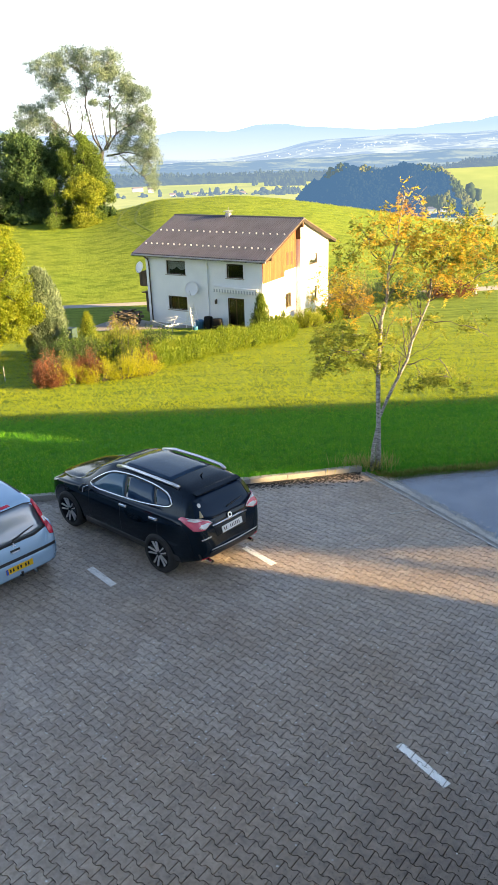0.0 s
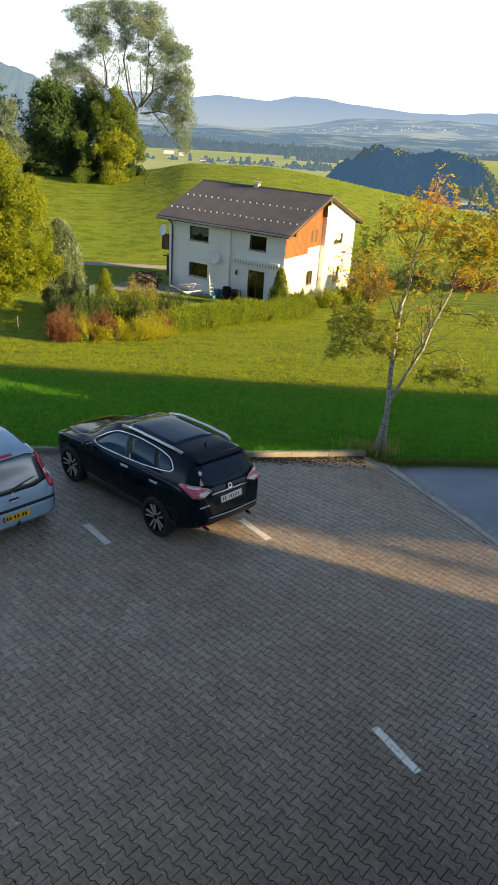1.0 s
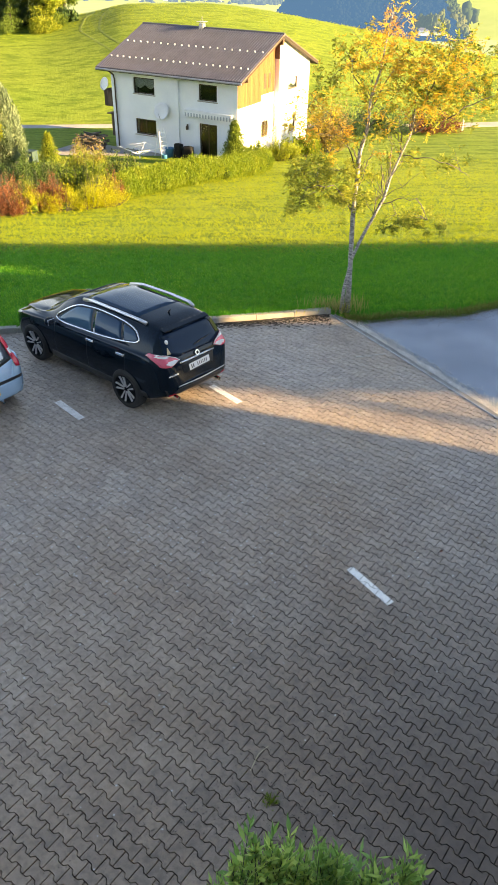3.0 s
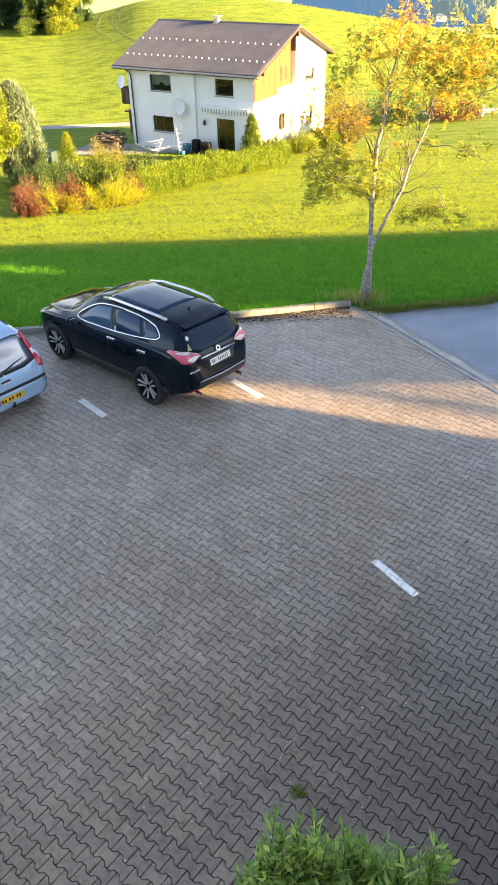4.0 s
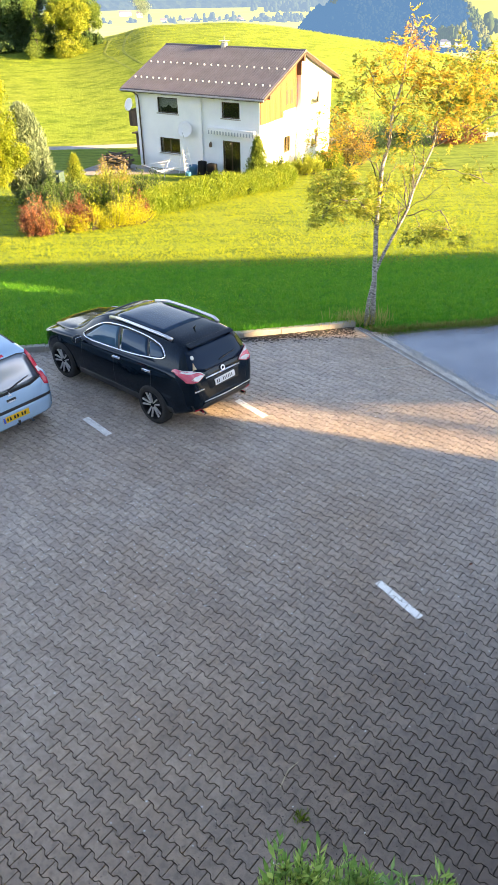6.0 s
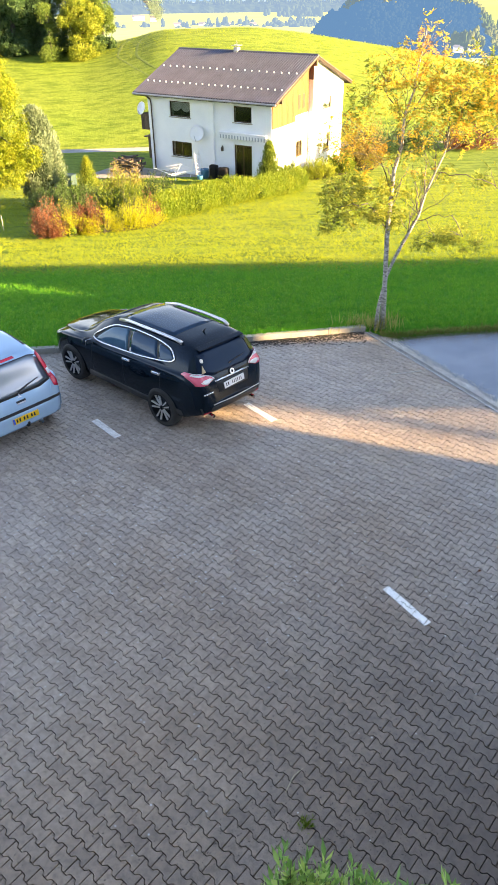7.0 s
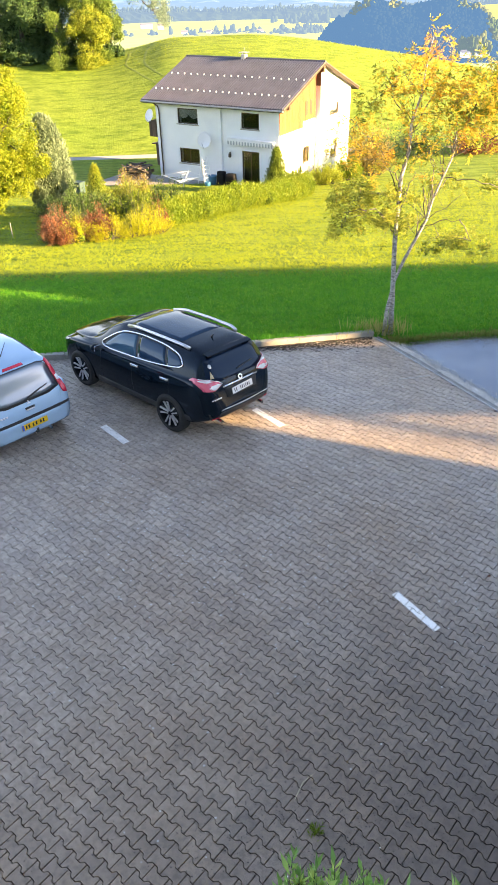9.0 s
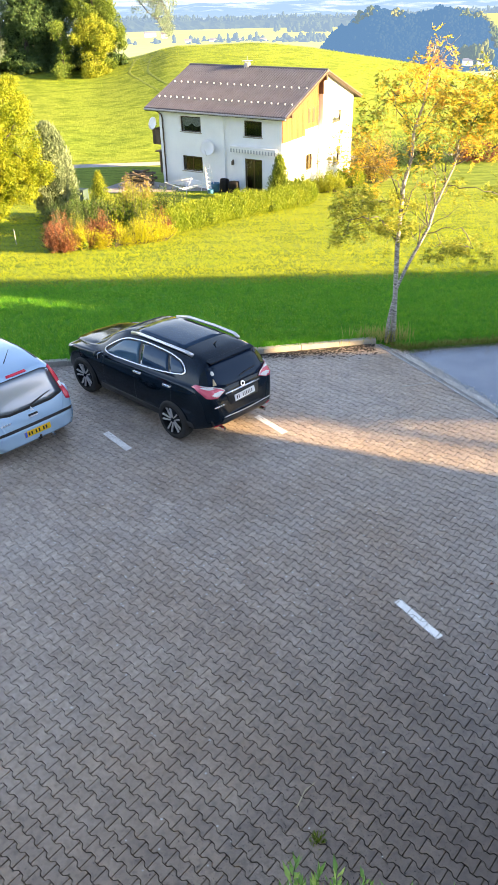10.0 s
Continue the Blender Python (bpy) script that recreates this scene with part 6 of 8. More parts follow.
def tall_ash():
    s = empty("ash_tree", Matrix(), "tall open-crowned ash tree on the crest", "tree")
    L = lambda pts, r0, r1: tube([(x, CY + dy, z) for x, dy, z in pts], [r0 + (r1 - r0) * i / (len(pts) - 1) for i in range(len(pts))], 8)
    bits = [L([(-20.0, -0.0, -1.1), (-19.6, -0.5, 2.3), (-19.5, -0.9, 4.9), (-19.1, -0.9, 6.1)], 0.42, 0.3),
            L([(-19.1, 0.0, 5.9), (-20.3, 0.0, 7.8), (-20.5, 0.0, 9.1), (-21.0, 0.0, 12.0), (-20.5, 0.0, 14.1), (-21.1, 0.0, 15.6)], 0.15, 0.05),
            L([(-19.5, 0.0, 4.9), (-21.6, 0.5, 6.5), (-22.9, 0.9, 7.9), (-23.5, 0.9, 8.7), (-23.5, 0.9, 10.1), (-24.0, 0.9, 12.7), (-24.6, 0.9, 14.8)], 0.18, 0.05),
            L([(-22.9, -0.0, 7.9), (-21.8, -0.2, 9.1), (-21.4, -0.5, 10.6), (-21.6, -0.5, 12.0)], 0.09, 0.04),
            L([(-23.5, 0.0, 8.7), (-23.6, 0.2, 10.9), (-22.5, 0.5, 12.7)], 0.08, 0.04),
            L([(-19.2, -0.0, 5.9), (-19.8, -0.5, 7.8), (-20.1, -0.9, 9.6), (-20.3, -0.9, 11.2)], 0.11, 0.04),
            L([(-19.0, 0.0, 6.2), (-17.9, 0.0, 8.0), (-17.8, 0.0, 10.6), (-17.5, 0.0, 12.7), (-17.8, 0.0, 15.4)], 0.17, 0.05),
            L([(-18.7, 0.0, 6.3), (-17.2, 0.5, 8.3), (-17.0, 0.9, 10.1), (-17.2, 0.9, 11.4), (-15.1, 0.9, 13.3)], 0.15, 0.05),
            L([(-18.5, -0.0, 6.7), (-18.7, -0.2, 10.1), (-18.7, -0.5, 11.7)], 0.09, 0.04),
            L([(-18.7, 0.0, 5.5), (-17.0, 0.2, 5.7), (-15.9, 0.5, 4.6), (-14.7, 0.5, 3.2)], 0.13, 0.05),
            L([(-18.2, -0.0, 5.5), (-16.1, -0.5, 5.9), (-14.6, -0.9, 5.7), (-12.9, -0.9, 4.9)], 0.11, 0.05),
            L([(-17.2, 0.0, 8.3), (-15.2, 0.0, 9.3), (-13.7, 0.0, 10.1)], 0.09, 0.04),
            L([(-22.9, 0.0, 7.9), (-25.3, 0.5, 9.6), (-28.3, 0.9, 10.6)], 0.10, 0.04)]
    blobs = at_crest([(-25.2, 16.7, 2.2, 1.6), (-26.2, 15.4, 1.6, 1.2), (-23.1, 17.7, 1.7, 1.4), (-24.6, 15.1, 1.7, 1.4), (-21.7, 17.7, 1.5, 1.5), (-23.6, 13.5, 1.2, 0.8), (-19.8, 17.7, 1.7, 1.4), (-19.7, 15.9, 1.6, 1.4), (-17.8, 18.0, 1.5, 1.2), (-16.5, 16.9, 1.5, 1.4), (-17.7, 15.6, 1.6, 1.2), (-16.1, 15.1, 1.5, 1.4), (-14.7, 14.6, 1.0, 1.1), (-15.9, 13.0, 1.3, 1.2), (-14.0, 13.0, 1.3, 1.1), (-12.6, 13.0, 0.6, 0.9), (-14.8, 10.9, 1.5, 1.4), (-13.1, 10.4, 1.3, 1.2), (-15.8, 9.1, 1.4, 1.2), (-14.1, 8.3, 1.6, 1.4), (-12.0, 9.3, 0.6, 0.9), (-12.8, 6.7, 1.3, 1.4), (-15.1, 6.7, 1.4, 1.2), (-11.7, 5.1, 0.6, 1.2), (-14.1, 5.1, 1.4, 0.9), (-12.7, 3.3, 1.1, 1.1), (-12.5, 1.7, 0.6, 0.9), (-16.9, 7.0, 0.9, 0.9), (-29.4, 10.9, 1.3, 1.1), (-27.9, 11.7, 1.3, 0.9), (-30.2, 9.6, 1.0, 0.8), (-26.9, 10.4, 1.2, 0.9), (-28.5, 9.3, 1.5, 0.9), (-26.2, 9.1, 1.0, 0.8), (-26.3, 12.7, 1.0, 0.7), (-19.8, 12.2, 0.7, 0.4), (-21.3, 14.1, 0.9, 0.6), (-18.8, 13.8, 0.9, 0.6), (-17.1, 10.9, 0.8, 0.7), (-18.1, 12.0, 0.5, 0.5)])
    starts = [Vector(v) for b in bits for v in b[0][::8]]
    for c, r in blobs:
        c = Vector(c)
        for _ in range(9):
            d = Vector(rng.normal(size=3)).normalized()
            e = c + Vector((d.x * r[0], d.y * r[1], d.z * r[2])) * 0.9
            st = min(starts, key=lambda q: (q - e).length)
            bits.append(branch(st, e, 0.035, 0.012, 0.05, 4)[0])
    inner = [((-20.0, CY, 11.0), (8.2, 3.0, 6.6)), ((-15.5, CY, 8.5), (4.0, 2.6, 6.0)), ((-24.0, CY, 11.5), (4.2, 2.6, 3.6))]
    for e in in_ball(260, (-19.6, CY, 11.2), (8.6, 3.0, 7.2), 0.3):
        e = Vector(e)
        st = min(starts, key=lambda q: (q - e).length)
        bits.append(branch(st, e, 0.03, 0.01, 0.05, 5)[0])
    piece("trunk", *merge(bits), M_BARKGREY, s, smooth=True)
    leaves("inner_foliage", tufts(inner, 620, 0.5, 17), 0.2, M_ASHLEAF, s, "", 0.2, 0.5)
    leaves("crown", tufts(blobs + knobs(blobs, 4, 0.5), 2500, 0.6, 30), 0.2, M_ASHLEAF, s, "", 0.2, 0.5)


tall_ash()


def thicket(name, rows, mat, n, size, label, core_scale=0.75, y=CY):
    s = empty(name, Matrix(), label, "tree")
    low = min(r[0] - r[2] for r in rows), max(r[0] + r[2] for r in rows)
    rows = rows + [(low[0] + (low[1] - low[0]) * f, G(low[0] + (low[1] - low[0]) * f, y) + 0.6, 1.0, 0.8) for f in (0.35, 0.5, 0.65)]
    blobs = at_crest(rows, y)
    x, z = rows[-2][0], G(rows[-2][0], y)
    bits = [tube([(x, y, z - 0.3), (x, y, z + 2), (x + 0.2, y, rows[0][1])], [0.16, 0.14, 0.07], 8)]
    bits += [branch((x, y, z + 1.5), c, 0.12, 0.03)[0] for c, r in blobs]
    piece("trunk", *merge(bits), M_BARKDARK, s, smooth=True)
    if core_scale:
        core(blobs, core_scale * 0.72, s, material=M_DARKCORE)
    leaves("crown", tufts(blobs + knobs(blobs, 8, 0.5), int(n * 1.1), 0.5, 26), size * 0.72, mat, s, "", 0.3, 0.55)
    return s


thicket("thicket_tree", [(-30.9, 4.9, 2.9, 3.0), (-32.5, 0.9, 2.2, 2.9), (-30.0, 1.9, 3.0, 3.3), (-29.2, 7.0, 2.1, 1.3), (-30.5, 7.5, 1.7, 1.0), (-31.9, -1.2, 2.6, 1.3)], M_DARKLEAF, 1500, 0.4, "dark dense deciduous tree on the crest", y=107)
thicket("thicket_tree", [(-27.6, 5.9, 2.5, 2.2), (-26.7, 3.9, 1.8, 3.0), (-28.7, -0.3, 2.9, 2.0), (-26.4, 0.2, 1.2, 2.2), (-28.3, 2.6, 2.2, 2.4), (-25.3, 7.5, 1.6, 1.0)], M_DARKLEAF, 1300, 0.38, "dark dense deciduous tree on the crest", y=109)
thicket("thicket_tree", [(-21.2, 7.9, 0.4, 0.9), (-21.4, 6.5, 0.9, 1.1), (-22.0, 4.9, 1.3, 1.4), (-22.3, 3.4, 1.5, 1.5), (-20.2, 4.2, 1.2, 1.6), (-19.5, 2.4, 1.2, 1.9), (-18.8, 0.7, 0.8, 1.4), (-23.3, 1.3, 1.2, 1.4), (-23.8, 5.7, 0.9, 1.2), (-20.3, 5.7, 0.8, 0.9), (-24.3, 3.9, 1.0, 1.4)], M_MIDLEAF, 1700, 0.3, "mid-green young tree before the ash", 0.45, y=107.5)
thicket("thicket_tree", [(-21.1, 1.1, 1.6, 1.4), (-22.4, 1.5, 1.0, 1.0), (-19.9, 1.5, 1.0, 1.2), (-21.9, -0.7, 0.9, 0.6), (-23.1, 0.9, 0.6, 0.7), (-20.7, -0.2, 1.2, 0.9), (-21.0, 2.5, 0.9, 0.7)], M_YELLOWGREEN, 1100, 0.32, "bushy yellow-green tree in sunlight", 0.0, y=104.5)
thicket("thicket_tree", [(-25.5, 1.9, 0.6, 1.1), (-25.1, 0.2, 0.5, 0.8), (-25.4, -1.1, 0.8, 0.5)], M_MIDLEAF, 300, 0.28, "thin green sapling at the wood edge", 0.0, y=104)
thicket("thicket_tree", [(-35.4, 4.6, 1.2, 1.6), (-35.8, 2.2, 1.9, 2.0), (-36.2, 0.0, 2.2, 1.9), (-34.0, 0.2, 1.6, 1.6), (-37.4, 2.0, 1.4, 1.9)], M_ASHLEAF, 700, 0.34, "sparse grey-green tree on the crest", 0.0, y=103.5)
thicket("thicket_tree", [(-40, 6.0, 4, 4), (-44, 4.0, 4, 4), (-41, 1.0, 4, 3.5)], M_DARKLEAF, 700, 0.45, "dark dense deciduous tree on the crest", y=108)

for x, r, hgt in ((-35.0, 1.8, 2.2), (-32.6, 1.7, 2.6), (-30.2, 1.8, 2.4), (-28.0, 1.6, 2.7), (-26.0, 1.6, 2.4), (-24.2, 1.4, 2.6), (-20.6, 1.3, 2.2), (-19.0, 1.0, 1.5)):
    shoot_shrub(x, 108.2, G(x, 108.2) - 0.2, r, hgt, M_DARKLEAF, 260, 0.26, "dark undergrowth at the foot of the trees")

# flowering and autumn shrubs on the sunny side of the house
for x, y, r, hgt, mat, lab in [(4.6, 53.6, 0.9, 1.3, M_YELLOWGREEN, "pale shrub against the sunny gable"), (2.6, 51.6, 0.7, 1.0, M_HEDGE, "low green shrub at the house corner"), (6.4, 55.2, 0.9, 1.2, M_HEDGE, "round green shrub by the gable"),
                               (8.2, 57.5, 1.4, 3.6, M_PEACH, "tall rusty autumn shrub beside the house"), (11.0, 68.5, 2.6, 2.0, M_DARKLEAF, "dark shrub by the farm road"), (14.5, 69.0, 2.4, 1.8, M_DARKLEAF, "dark shrub by the farm road"), (19.0, 69.5, 2.2, 1.7, M_REDLEAF, "bare brownish shrub by the farm road")]:
    z = G(x, y)
    shoot_shrub(x, y, z, r, hgt, mat, 420, 0.13, lab)

# climbing plants on the gable
tre = empty("climbing_plant", HOUSE, "sparse climbing plants on the sunny gable", "plant")
Pc = np.concatenate([np.c_[np.full(70, 0.12) + rng.uniform(0, 0.1, 70), c + rng.normal(size=70) * 0.5, h + rng.normal(size=70) * 0.5] for c, h in ((3.2, 2.0), (3.9, 1.0), (5.6, 1.6), (6.4, 0.9), (4.6, 0.5))])
leaves("foliage", Pc, 0.12, M_PEACH, tre)
piece("stemwork", *merge([branch((0.1, c, -0.2), (0.12, c + 0.3, 3.0), 0.02, 0.008)[0] for c in (2.8, 3.3, 4.9)]), M_BARKDARK, tre)

compost_box(pose(-12.6, 51.8, G(-12.6, 51.8), 0, 0, -25)).scale = (0.75, 0.75, 0.75)


def post(x, y, hgt, mat, label, r=0.05):
    s = empty("marker_post", pose(x, y, G(x, y)), label, "post")
    piece("pole", *tube([(0, 0, -0.1), (0, 0, hgt)], [r, r], 8), mat, s)
    piece("cap", *lathe([(r * 1.05, hgt - 0.01), (r * 0.7, hgt + 0.04), (0.001, hgt + 0.05)], 8), mat, s)


post(-10.5, 30.4, 0.62, M_GREYMETAL, "thin pale stake in the lawn", 0.02)
post(-11.65, 30.4, 0.62, M_GREYMETAL, "thin pale stake in the lawn", 0.02)
post(22.4, 70.6, 1.0, M_WHITEMETAL, "white marker post by the farm road", 0.09)
post(-9.2, 56.5, 1.1, M_DARKWOOD, "brown wooden post in the garden", 0.1)


# laurel growing up under the window
def laurel():
    s = empty("laurel_bush", Matrix(), "glossy green cherry laurel with fresh pale shoots", "shrub")
    tips = [(0.17, 3.88), (0.28, 3.81), (0.36, 3.76), (0.49, 3.72), (0.54, 3.64), (0.6, 3.63), (0.93, 3.59), (0.97, 3.55), (0.77, 3.53), (0.12, 3.59), (0.08, 3.49), (0.25, 3.7), (0.43, 3.62), (0.2, 3.6), (0.33, 3.6), (0.4, 3.55), (0.5, 3.52), (0.63, 3.5)]
    bits, P, D, S = [], [], [], []
    shoots = [(x, 1.6 + float(rng.normal()) * 0.02, z - 0.05) for x, z in tips]
    shoots += [(x + float(rng.normal()) * 0.05, 1.56, z - 0.1 - float(rng.uniform(0, 0.1))) for x, z in tips * 4]
    shoots += [(float(rng.uniform(-0.1, 0.95)), 1.42 + float(rng.normal()) * 0.08, float(rng.uniform(2.8, 3.3))) for _ in range(170)]
    for x, y, z in shoots:
        b = Vector((0.45 + (x - 0.45) * 0.35, 1.15, 0.0))
        mid = Vector((x + float(rng.normal()) * 0.06, y - 0.1, z - 0.42))
        bits.append(tube([b, b.lerp(mid, 0.6), mid, Vector((x, y, z))], [0.01, 0.006, 0.003, 0.0015], 5))
        for k in range(28):
            t = k / 27
            q = mid.lerp(Vector((x, y, z)), t)
            w = k * 2.4 + float(rng.uniform(0, 0.5))
            P.append(q)
            up = 1.35 + 1.5 * t * t
            D.append((math.cos(w), math.sin(w), up))
            S.append(0.118 - 0.02 * t)
    tagged(piece("stemwork", *merge(bits), M_BARKDARK, s), kind="stuff")
    leaves("foliage", np.array(P), np.array(S), M_LAUREL, s, "", 0.2, 0.2, np.array(D))
    bl = [((0.45, 1.15, 1.3), (0.8, 0.5, 1.3)), ((0.45, 1.2, 2.3), (0.75, 0.45, 0.7))]
    core(bl, 0.85, s)
    bl += [((0.48, 1.5, 2.95), (0.58, 0.24, 0.42)), ((0.5, 1.45, 3.15), (0.5, 0.18, 0.3))]
    leaves("lower_foliage", clumps(2600, bl, 6, 0.06), 0.1, M_LAUREL, s, "", 0.9, 0.2)


laurel()


# grass: blades in a shaded green, then tufts in a sunlit yellow-green past the shadow edge
def blades(n, ylo, yhi, size, wide, power=1.0, name="grass_blades", per=5, label="dense lawn blades in shaded green", heads=2, mats=(M_SHADEBLADE, M_SHADETIP), fade=None):
    y = ylo + (yhi - ylo) * rng.uniform(0, 1, n) ** power
    x = rng.uniform(-1, 1, n) * (3.5 + wide * y)
    front = np.interp(x, [-40, -12, -5.4, 0, 2.6, 2.61, 3.2, 4.1, 5.6, 6.9, 8.5, 14, 60], [9.8, 13.25, 14.4, 15.0, 15.45, 15.4, 14.9, 15.1, 15.3, 15.8, 16.2, 17.6, 27.8])
    keep = y > front + 0.02
    # sorts blades into shaded and sunlit colours at the shadow edge
    if fade:
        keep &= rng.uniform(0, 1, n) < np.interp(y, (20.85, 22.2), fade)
    x, y = x[keep], y[keep]
    cen = np.c_[x, y, land(x, y) - 0.01]
    P = np.repeat(cen, per, 0) + np.c_[rng.normal(size=(len(x) * per, 2)) * size * 0.35, np.zeros(len(x) * per)]
    d = np.c_[rng.normal(size=(len(P), 2)) * 0.55, np.full(len(P), 1.0)]
    g = tagged(new(name), label, "grass", kind="stuff")
    leaves("turf", P, size, mats[0], g, "", 2.0, 0.13, d)
    k = heads
    T = np.repeat(cen, k, 0) + np.c_[rng.normal(size=(len(x) * k, 2)) * size * 0.45, np.full(len(x) * k, size * 0.75)]
    leaves("seed_heads", T, size * 0.7, mats[1], g, "", 1.0, 0.16, np.c_[rng.normal(size=(len(T), 2)) * 0.8, np.full(len(T), 0.8)])


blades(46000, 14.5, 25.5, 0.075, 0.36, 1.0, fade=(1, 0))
blades(62000, 20.0, 54.0, 0.062, 0.36, 1.4, fade=(0, 1), label="meadow tufts in sunlit yellow-green", heads=3, mats=(M_SUNBLADE, M_SUNTIP))
blades(5000, 98.0, 115.0, 0.12, 0.38, 0.8, per=4, label="far meadow tufts", mats=(M_SUNBLADE, M_SUNTIP))


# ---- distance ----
# each tone carries its own depth of haze as emission
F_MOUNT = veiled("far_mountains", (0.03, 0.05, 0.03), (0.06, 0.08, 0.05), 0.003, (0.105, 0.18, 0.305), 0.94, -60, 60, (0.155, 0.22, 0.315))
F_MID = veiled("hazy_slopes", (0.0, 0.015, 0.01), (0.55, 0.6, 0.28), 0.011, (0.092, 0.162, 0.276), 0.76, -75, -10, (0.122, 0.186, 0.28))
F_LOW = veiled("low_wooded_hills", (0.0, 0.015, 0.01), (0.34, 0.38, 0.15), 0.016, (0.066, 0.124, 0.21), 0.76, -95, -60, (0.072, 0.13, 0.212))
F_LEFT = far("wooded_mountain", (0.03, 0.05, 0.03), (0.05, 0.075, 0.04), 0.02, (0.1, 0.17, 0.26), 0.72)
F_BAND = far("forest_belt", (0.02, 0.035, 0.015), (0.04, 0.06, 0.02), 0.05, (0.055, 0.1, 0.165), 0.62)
# the wood's shade and sun are put into its colours: two dark tones, one bright
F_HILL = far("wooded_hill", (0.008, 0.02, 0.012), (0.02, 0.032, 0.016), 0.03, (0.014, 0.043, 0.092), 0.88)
F_TREE = far("shaded_hill_trees", (0.01, 0.024, 0.014), (0.03, 0.045, 0.022), 0.02, (0.015, 0.045, 0.096), 0.88)
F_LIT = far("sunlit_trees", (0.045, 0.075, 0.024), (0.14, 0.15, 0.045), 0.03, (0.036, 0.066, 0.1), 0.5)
# fields and hillside meadow: sunlit green added as emission
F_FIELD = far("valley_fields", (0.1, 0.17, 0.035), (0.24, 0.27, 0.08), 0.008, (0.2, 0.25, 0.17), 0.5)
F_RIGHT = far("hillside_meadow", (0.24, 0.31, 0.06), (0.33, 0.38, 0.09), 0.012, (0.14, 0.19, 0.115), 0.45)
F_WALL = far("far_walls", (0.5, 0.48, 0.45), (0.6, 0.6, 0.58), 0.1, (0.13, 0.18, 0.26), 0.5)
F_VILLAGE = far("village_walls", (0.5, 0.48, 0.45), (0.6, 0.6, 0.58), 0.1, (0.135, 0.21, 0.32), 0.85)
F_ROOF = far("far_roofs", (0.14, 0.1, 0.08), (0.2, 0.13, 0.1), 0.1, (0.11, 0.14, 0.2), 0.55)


def ridge(name, y0, tops, front, foot, material, label, rough=0.0, steps=180, fine=0.0):
    """A range of hills: its skyline at y0 by direction and slope from the eye, falling to its foot nearer by."""
    us = np.linspace(tops[0][0], tops[-1][0], steps)
    s = smooth_curve([p[0] for p in tops], [p[1] for p in tops])(us)
    V, n = [], 15
    for j in range(n):
        v = j / (n - 1)
        for u, q in zip(us, s):
            y = y0 - front * v
            z = 7.2 + q * y0
            z = z + (foot - z) * (0.5 - 0.5 * math.cos(math.pi * v))
            z += rough * noise.noise(Vector((u * y0 * 0.004, y * 0.004, 3.1))) * math.sin(math.pi * v) + (rough * 0.5 * noise.noise(Vector((u * y0 * 0.015, y * 0.015, 1.1))) * math.sin(math.pi * v))
            z += fine * (noise.noise(Vector((u * y0 * 0.07, y * 0.05, 0.3))) + 0.6 * noise.noise(Vector((u * y0 * 0.2, y * 0.2, 0.7))))
            V.append((u * y0, y, z))
    k = len(us)
    Fs = [(j * k + i, j * k + i + 1, (j + 1) * k + i + 1, (j + 1) * k + i) for j in range(n - 1) for i in range(k - 1)]
    return tagged(piece(name, V, Fs, material, smooth=fine == 0), label, "hills", kind="structure")


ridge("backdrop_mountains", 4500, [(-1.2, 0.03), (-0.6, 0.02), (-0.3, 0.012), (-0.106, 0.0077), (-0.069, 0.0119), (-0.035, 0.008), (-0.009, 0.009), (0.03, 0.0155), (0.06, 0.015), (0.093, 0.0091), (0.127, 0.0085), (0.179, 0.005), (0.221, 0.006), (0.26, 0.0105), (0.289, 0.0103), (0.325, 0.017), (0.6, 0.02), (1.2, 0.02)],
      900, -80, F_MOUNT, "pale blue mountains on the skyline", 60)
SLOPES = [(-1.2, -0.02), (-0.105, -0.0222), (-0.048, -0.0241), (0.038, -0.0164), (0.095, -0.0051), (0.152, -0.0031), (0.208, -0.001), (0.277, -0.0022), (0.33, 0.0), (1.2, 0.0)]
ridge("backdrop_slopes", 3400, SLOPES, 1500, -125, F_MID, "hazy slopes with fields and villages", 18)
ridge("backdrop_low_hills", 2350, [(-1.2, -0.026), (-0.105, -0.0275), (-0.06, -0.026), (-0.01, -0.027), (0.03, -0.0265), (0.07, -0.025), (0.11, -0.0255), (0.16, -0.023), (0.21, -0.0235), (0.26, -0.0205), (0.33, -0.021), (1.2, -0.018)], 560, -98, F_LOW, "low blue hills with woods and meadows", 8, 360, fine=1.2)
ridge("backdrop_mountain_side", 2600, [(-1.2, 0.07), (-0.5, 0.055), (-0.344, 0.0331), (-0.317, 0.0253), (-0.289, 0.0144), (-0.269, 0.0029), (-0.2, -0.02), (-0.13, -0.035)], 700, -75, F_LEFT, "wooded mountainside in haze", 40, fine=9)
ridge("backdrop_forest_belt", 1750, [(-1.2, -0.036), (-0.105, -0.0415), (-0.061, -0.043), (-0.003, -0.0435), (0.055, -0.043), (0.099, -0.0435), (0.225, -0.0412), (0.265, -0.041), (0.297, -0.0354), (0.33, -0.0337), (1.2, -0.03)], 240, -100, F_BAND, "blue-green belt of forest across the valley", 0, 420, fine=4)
ridge("wooded_hill", 820, [(0.06, -0.1), (0.0747, -0.075), (0.0863, -0.062), (0.0958, -0.057), (0.108, -0.053), (0.1156, -0.045), (0.1327, -0.039), (0.147, -0.0425), (0.1591, -0.0425), (0.1795, -0.048), (0.2107, -0.0395), (0.235, -0.0435), (0.2512, -0.047), (0.264, -0.052), (0.271, -0.066), (0.275, -0.1)], 170, -80, F_HILL, "wooded hill in shaded tone", 6, 160, fine=3)
